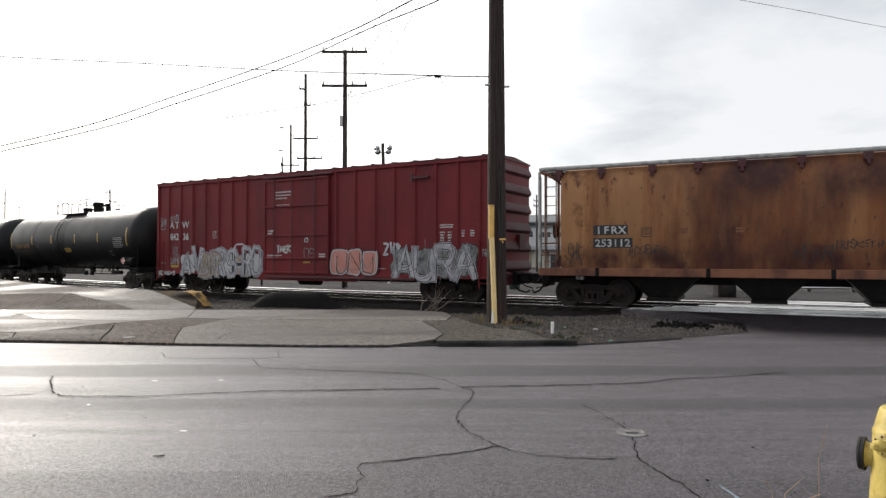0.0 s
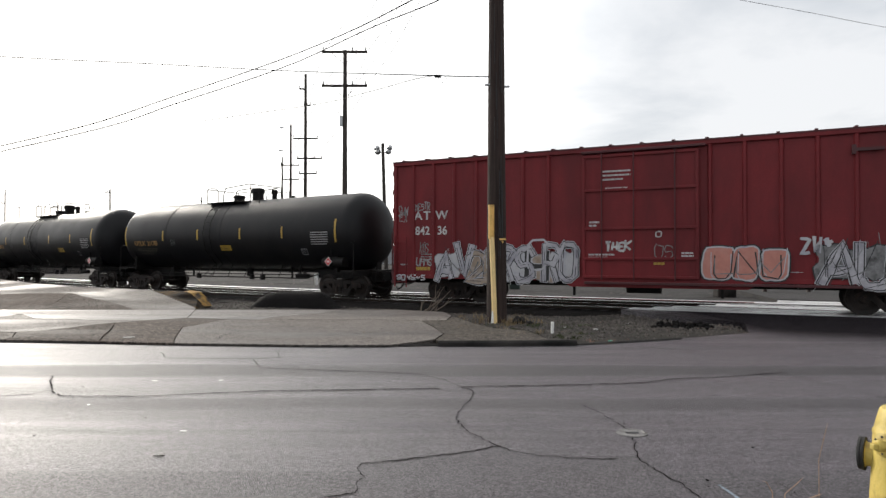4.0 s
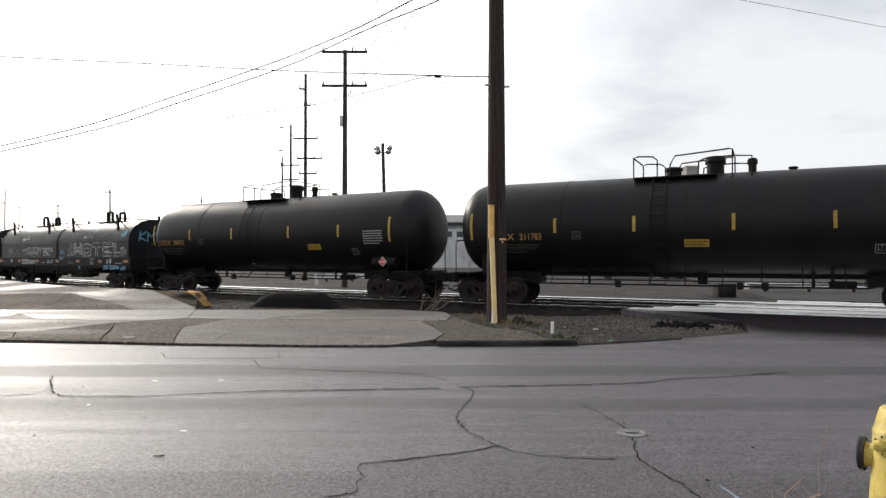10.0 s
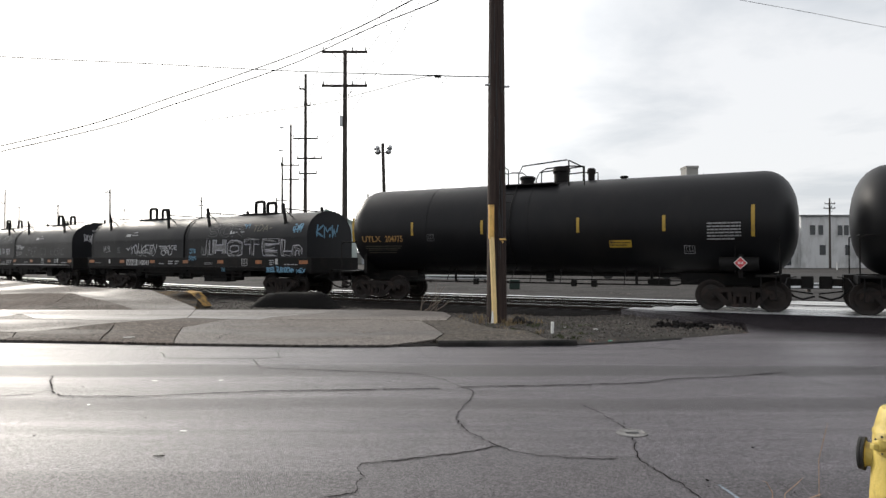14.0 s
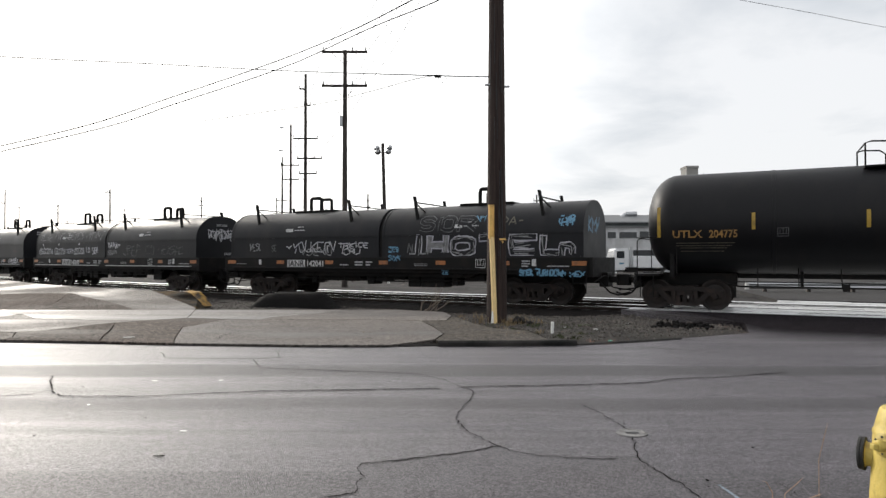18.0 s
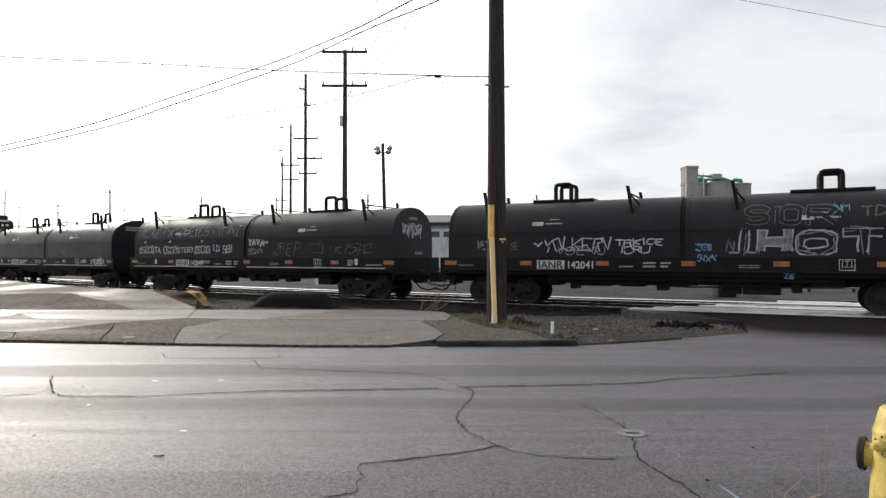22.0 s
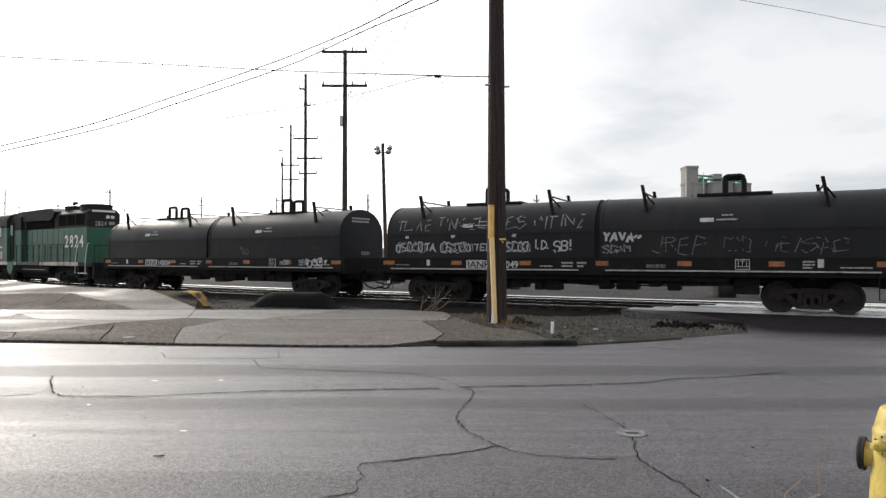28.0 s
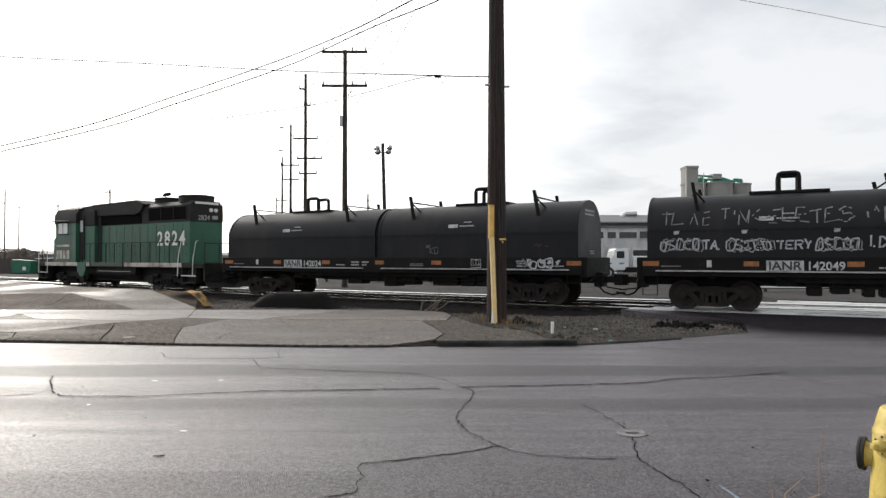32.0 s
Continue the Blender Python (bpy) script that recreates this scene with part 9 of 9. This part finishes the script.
rng_ = random.Random(77)
tufts("moss_tuft", "low green moss and grass tuft", [on_verge(rng_.uniform(820, 1050), rng_.uniform(574, 600)) for _ in range(46)], "moss", 26, 0.09, 5, 0.12)
tufts("dry_tuft", "dry straw-coloured grass tuft", [on_verge(rng_.uniform(640, 1000), rng_.uniform(546, 598)) for _ in range(30)], "weed", 18, 0.16, 6, 0.1)
tufts("dry_tuft", "dry straw-coloured grass tuft", [on_verge(rng_.uniform(840, 935), rng_.uniform(560, 580)) for _ in range(12)], "weed", 24, 0.22, 8, 0.12)
def grass_stalk(depth, pts, r):
    """A dry stalk that rises from the ground at that depth through the given directions."""
    top = [far(x, y, depth) for x, y in pts]
    foot = Vector((top[0].x, depth, ROAD_Z - 0.01))
    bm = nb()
    pipe(bm, [foot] + top, [r] * len(top) + [r * 0.4], 5)
    tagged(part("grass_stalk", bm, "straw"), "dry pale grass stalk at the street's edge", "grass stalk", "grass stalks by the hydrant")


grass_stalk(3.9, [(1446, 812), (1456, 772), (1462, 748)], 0.0024)
grass_stalk(3.7, [(1364, 870), (1354, 852), (1346, 849)], 0.0022)
grass_stalk(3.7, [(1386, 872), (1403, 858), (1418, 844)], 0.0026)
grass_stalk(3.6, [(1420, 884), (1440, 876), (1452, 872)], 0.003)


def twigs():
    x, y, z = on_verge(750, 549)
    rng = random.Random(4)
    bm = nb()
    for k in range(12):
        d = Vector((rng.uniform(-0.2, 1.0), rng.uniform(-0.3, 0.3), rng.uniform(0.3, 1.0))).normalized() * rng.uniform(0.5, 1.1)
        b = Vector((rng.uniform(-0.15, 0.4), rng.uniform(-0.2, 0.2), 0))
        rod(bm, b, b + d, 0.014, 5, 0.006)
        m = b + d * 0.5
        rod(bm, m, m + Vector((rng.uniform(-0.3, 0.3), rng.uniform(-0.2, 0.2), rng.uniform(0.1, 0.35))), 0.009, 5, 0.004)
    ob = tagged(part("bare_shrub", bm, "twig"), "bare leafless shrub twigs beside the rails", "shrub")
    ob.location = (x, y, z)


twigs()


def litter():
    x, y, z = on_verge(977, 590)
    bm = nb()
    rod(bm, (0, 0, -0.02), (0.005, 0, 0.25), 0.035, 10)
    ob = tagged(part("marker_stub", bm, "whitemark"), "short white plastic pipe stub", "pipe")
    ob.location = (x, y, z)
    x, y, z = on_verge(1080, 603)
    bm = nb()
    rod(bm, (0, 0, -0.02), (0, 0, 0.10), 0.045, 10)
    ob = tagged(part("bottle_stub", bm, "greenpipe"), "small green plastic stub in the gravel", "pipe")
    ob.location = (x, y, z)
    rng = random.Random(15)
    x, y, z = on_verge(1212, 579)
    bm = nb()
    for k in range(90):
        c = Vector((rng.gauss(0, 0.38), rng.gauss(0, 0.22), 0.01 + abs(rng.gauss(0, 0.03))))
        r = rng.uniform(0.02, 0.07)
        m = Matrix.Translation(c) @ Euler((rng.random() * 6, rng.random() * 6, rng.random() * 6)).to_matrix().to_4x4() @ Matrix.Diagonal((r, r * 0.7, r * 0.4, 1))
        box(bm, -1, 1, -1, 1, -1, 1, m)
    ob = tagged(part("tar_debris", bm, "tar", smooth=False), "heap of broken dark tar pieces", "debris", kind="stuff")
    ob.location = (x, y, z)
    x, y, z = on_verge(918, 572)
    bm = nb()
    for k in range(9):
        r = rng.uniform(0.06, 0.13)
        m = Matrix.Translation((rng.gauss(0, 0.14), rng.gauss(0, 0.1), r * 0.4)) @ Euler((rng.random(), rng.random(), rng.random() * 6)).to_matrix().to_4x4() @ Matrix.Diagonal((r, r * 0.8, r * 0.6, 1))
        box(bm, -1, 1, -1, 1, -1, 1, m)
    ob = tagged(part("rubble", bevelled(bm, 0.02), "kerb"), "dark lump of rubble at the pole's foot", "rubble")
    ob.location = (x, y, z)
    # fallen leaves and scraps
    vs, fs = [], []
    for k in range(420):
        if k < 130:
            x, y = rng.gauss(1060, 26), rng.uniform(602, 612)
        elif k < 260:
            x, y = rng.gauss(1265, 30), rng.uniform(566, 588)
        else:
            x, y = rng.uniform(800, 1300), rng.uniform(556, 602)
        px, py, pz = on_verge(x, y)
        if y > 603:
            pz = ROAD_Z
        c = Vector((px, py, pz + 0.014))
        a, s = rng.uniform(0, 6.28), rng.uniform(0.012, 0.028)
        u = Vector((math.cos(a), math.sin(a), rng.uniform(-0.3, 0.3))) * s
        v = Vector((-math.sin(a), math.cos(a), rng.uniform(-0.3, 0.3))) * s * 0.6
        i = len(vs)
        vs += [c - u, c + v, c + u, c - v]
        fs.append((i, i + 1, i + 2, i + 3))
    me = bpy.data.meshes.new("leaf_litter")
    me.from_pydata(vs, [], fs)
    me.materials.append(M["leaf"])
    tagged(new("leaf_litter", me), "small brown fallen leaves on verge and kerb", "leaves", kind="stuff")
    for x, y, w in ((1052, 586, 0.07), (1000, 583, 0.04), (1110, 572, 0.05), (1180, 566, 0.05), (690, 563, 0.06)):
        px, py, pz = on_verge(x, y)
        bm = nb()
        box(bm, -w, w, -w * 0.5, w * 0.5, 0, 0.012)
        ob = tagged(part("scrap", bm, "whitemark", smooth=False), "small pale scrap lying on the verge", "scrap", "scraps on the verge")
        ob.matrix_basis = pose(px, py, pz + 0.01, rng.uniform(-12, 12), rng.uniform(-12, 12), rng.uniform(0, 180))
    for x, y in ((275, 674), (392, 673), (326, 762)):
        p = spot(x, y, ROAD_Z)
        bm = nb()
        box(bm, -0.03, 0.03, -0.016, 0.016, 0, 0.004)
        ob = tagged(part("scrap", bm, "whitemark", smooth=False), "white flake lying on the asphalt", "scrap", "scraps on the street")
        ob.matrix_basis = pose(p.x, p.y, ROAD_Z + 0.001, 0, 0, rng.uniform(-25, 25))
    p = spot(283, 807, ROAD_Z)
    bm = nb()
    for a in (0.1, 0.9, -0.5):
        rod(bm, (0, 0, 0.006), (0.05 * math.cos(a), 0.05 * math.sin(a), 0.01), 0.004, 5, 0.002)
    rod(bm, (-0.05, 0.01, 0.006), (0, 0, 0.006), 0.004, 5)
    ob = tagged(part("twig", bm, "tie"), "small dark twig lying on the street", "twig")
    ob.location = p
    # round cleanout cap set in the apron
    p = spot(229, 597.5, 0.034)
    bm = nb()
    lathe(bm, [(0.11, 0.0), (0.11, 0.012), (0.085, 0.012), (0.08, 0.004), (0.01, 0.004)], 24)
    ob = tagged(part("cleanout_cap", bm, "iron"), "small round iron cap set in the concrete apron", "cap")
    ob.location = p
    # faint marks on the street
    a, b = spot(1270, 853), spot(1310, 881)
    bm = nb()
    d = (b - a).normalized()
    nn = Vector((-d.y, d.x, 0)) * 0.012
    bm.faces.new([bm.verts.new((q.x, q.y, ROAD_Z + 0.003)) for q in (a + nn, a - nn, b - nn, b + nn)])
    tagged(part("paint_mark", bm, "paleblue", smooth=False), "faded pale blue spray mark on the street", "paint mark", kind="structure")
    for k in range(14):
        x, y = rng.uniform(0, 1400), rng.uniform(640, 860)
        p = spot(x, y)
        bm = nb()
        s = rng.uniform(0.005, 0.010)
        box(bm, -s * 1.6, s * 1.6, -s, s, 0, s * 0.5)
        ob = tagged(part("pebble", bm, "whitemark" if rng.random() < 0.35 else "tar", smooth=False), "small pebble lying on the street", "pebble", "pebbles on the street")
        ob.matrix_basis = pose(p.x, p.y, ROAD_Z, 0, 0, rng.uniform(0, 180))


litter()


# ------------------------------------------------------------------ what moves
def motions():
    times = [k * 1.0 for k in range(33)]
    for car, middle, half in cars:
        walk(car, [(t, car_pose(middle, half, t)) for t in times])
    ts = [k * 4 / 30 for k in range(241)]
    turn = [math.degrees(gone(t) / WHEEL_R) for t in ts]
    for ob, x in wheels:
        walk(ob, [(t, pose(x, 0, WHEEL_R, 0, a, 0)) for t, a in zip(ts, turn)])


motions()
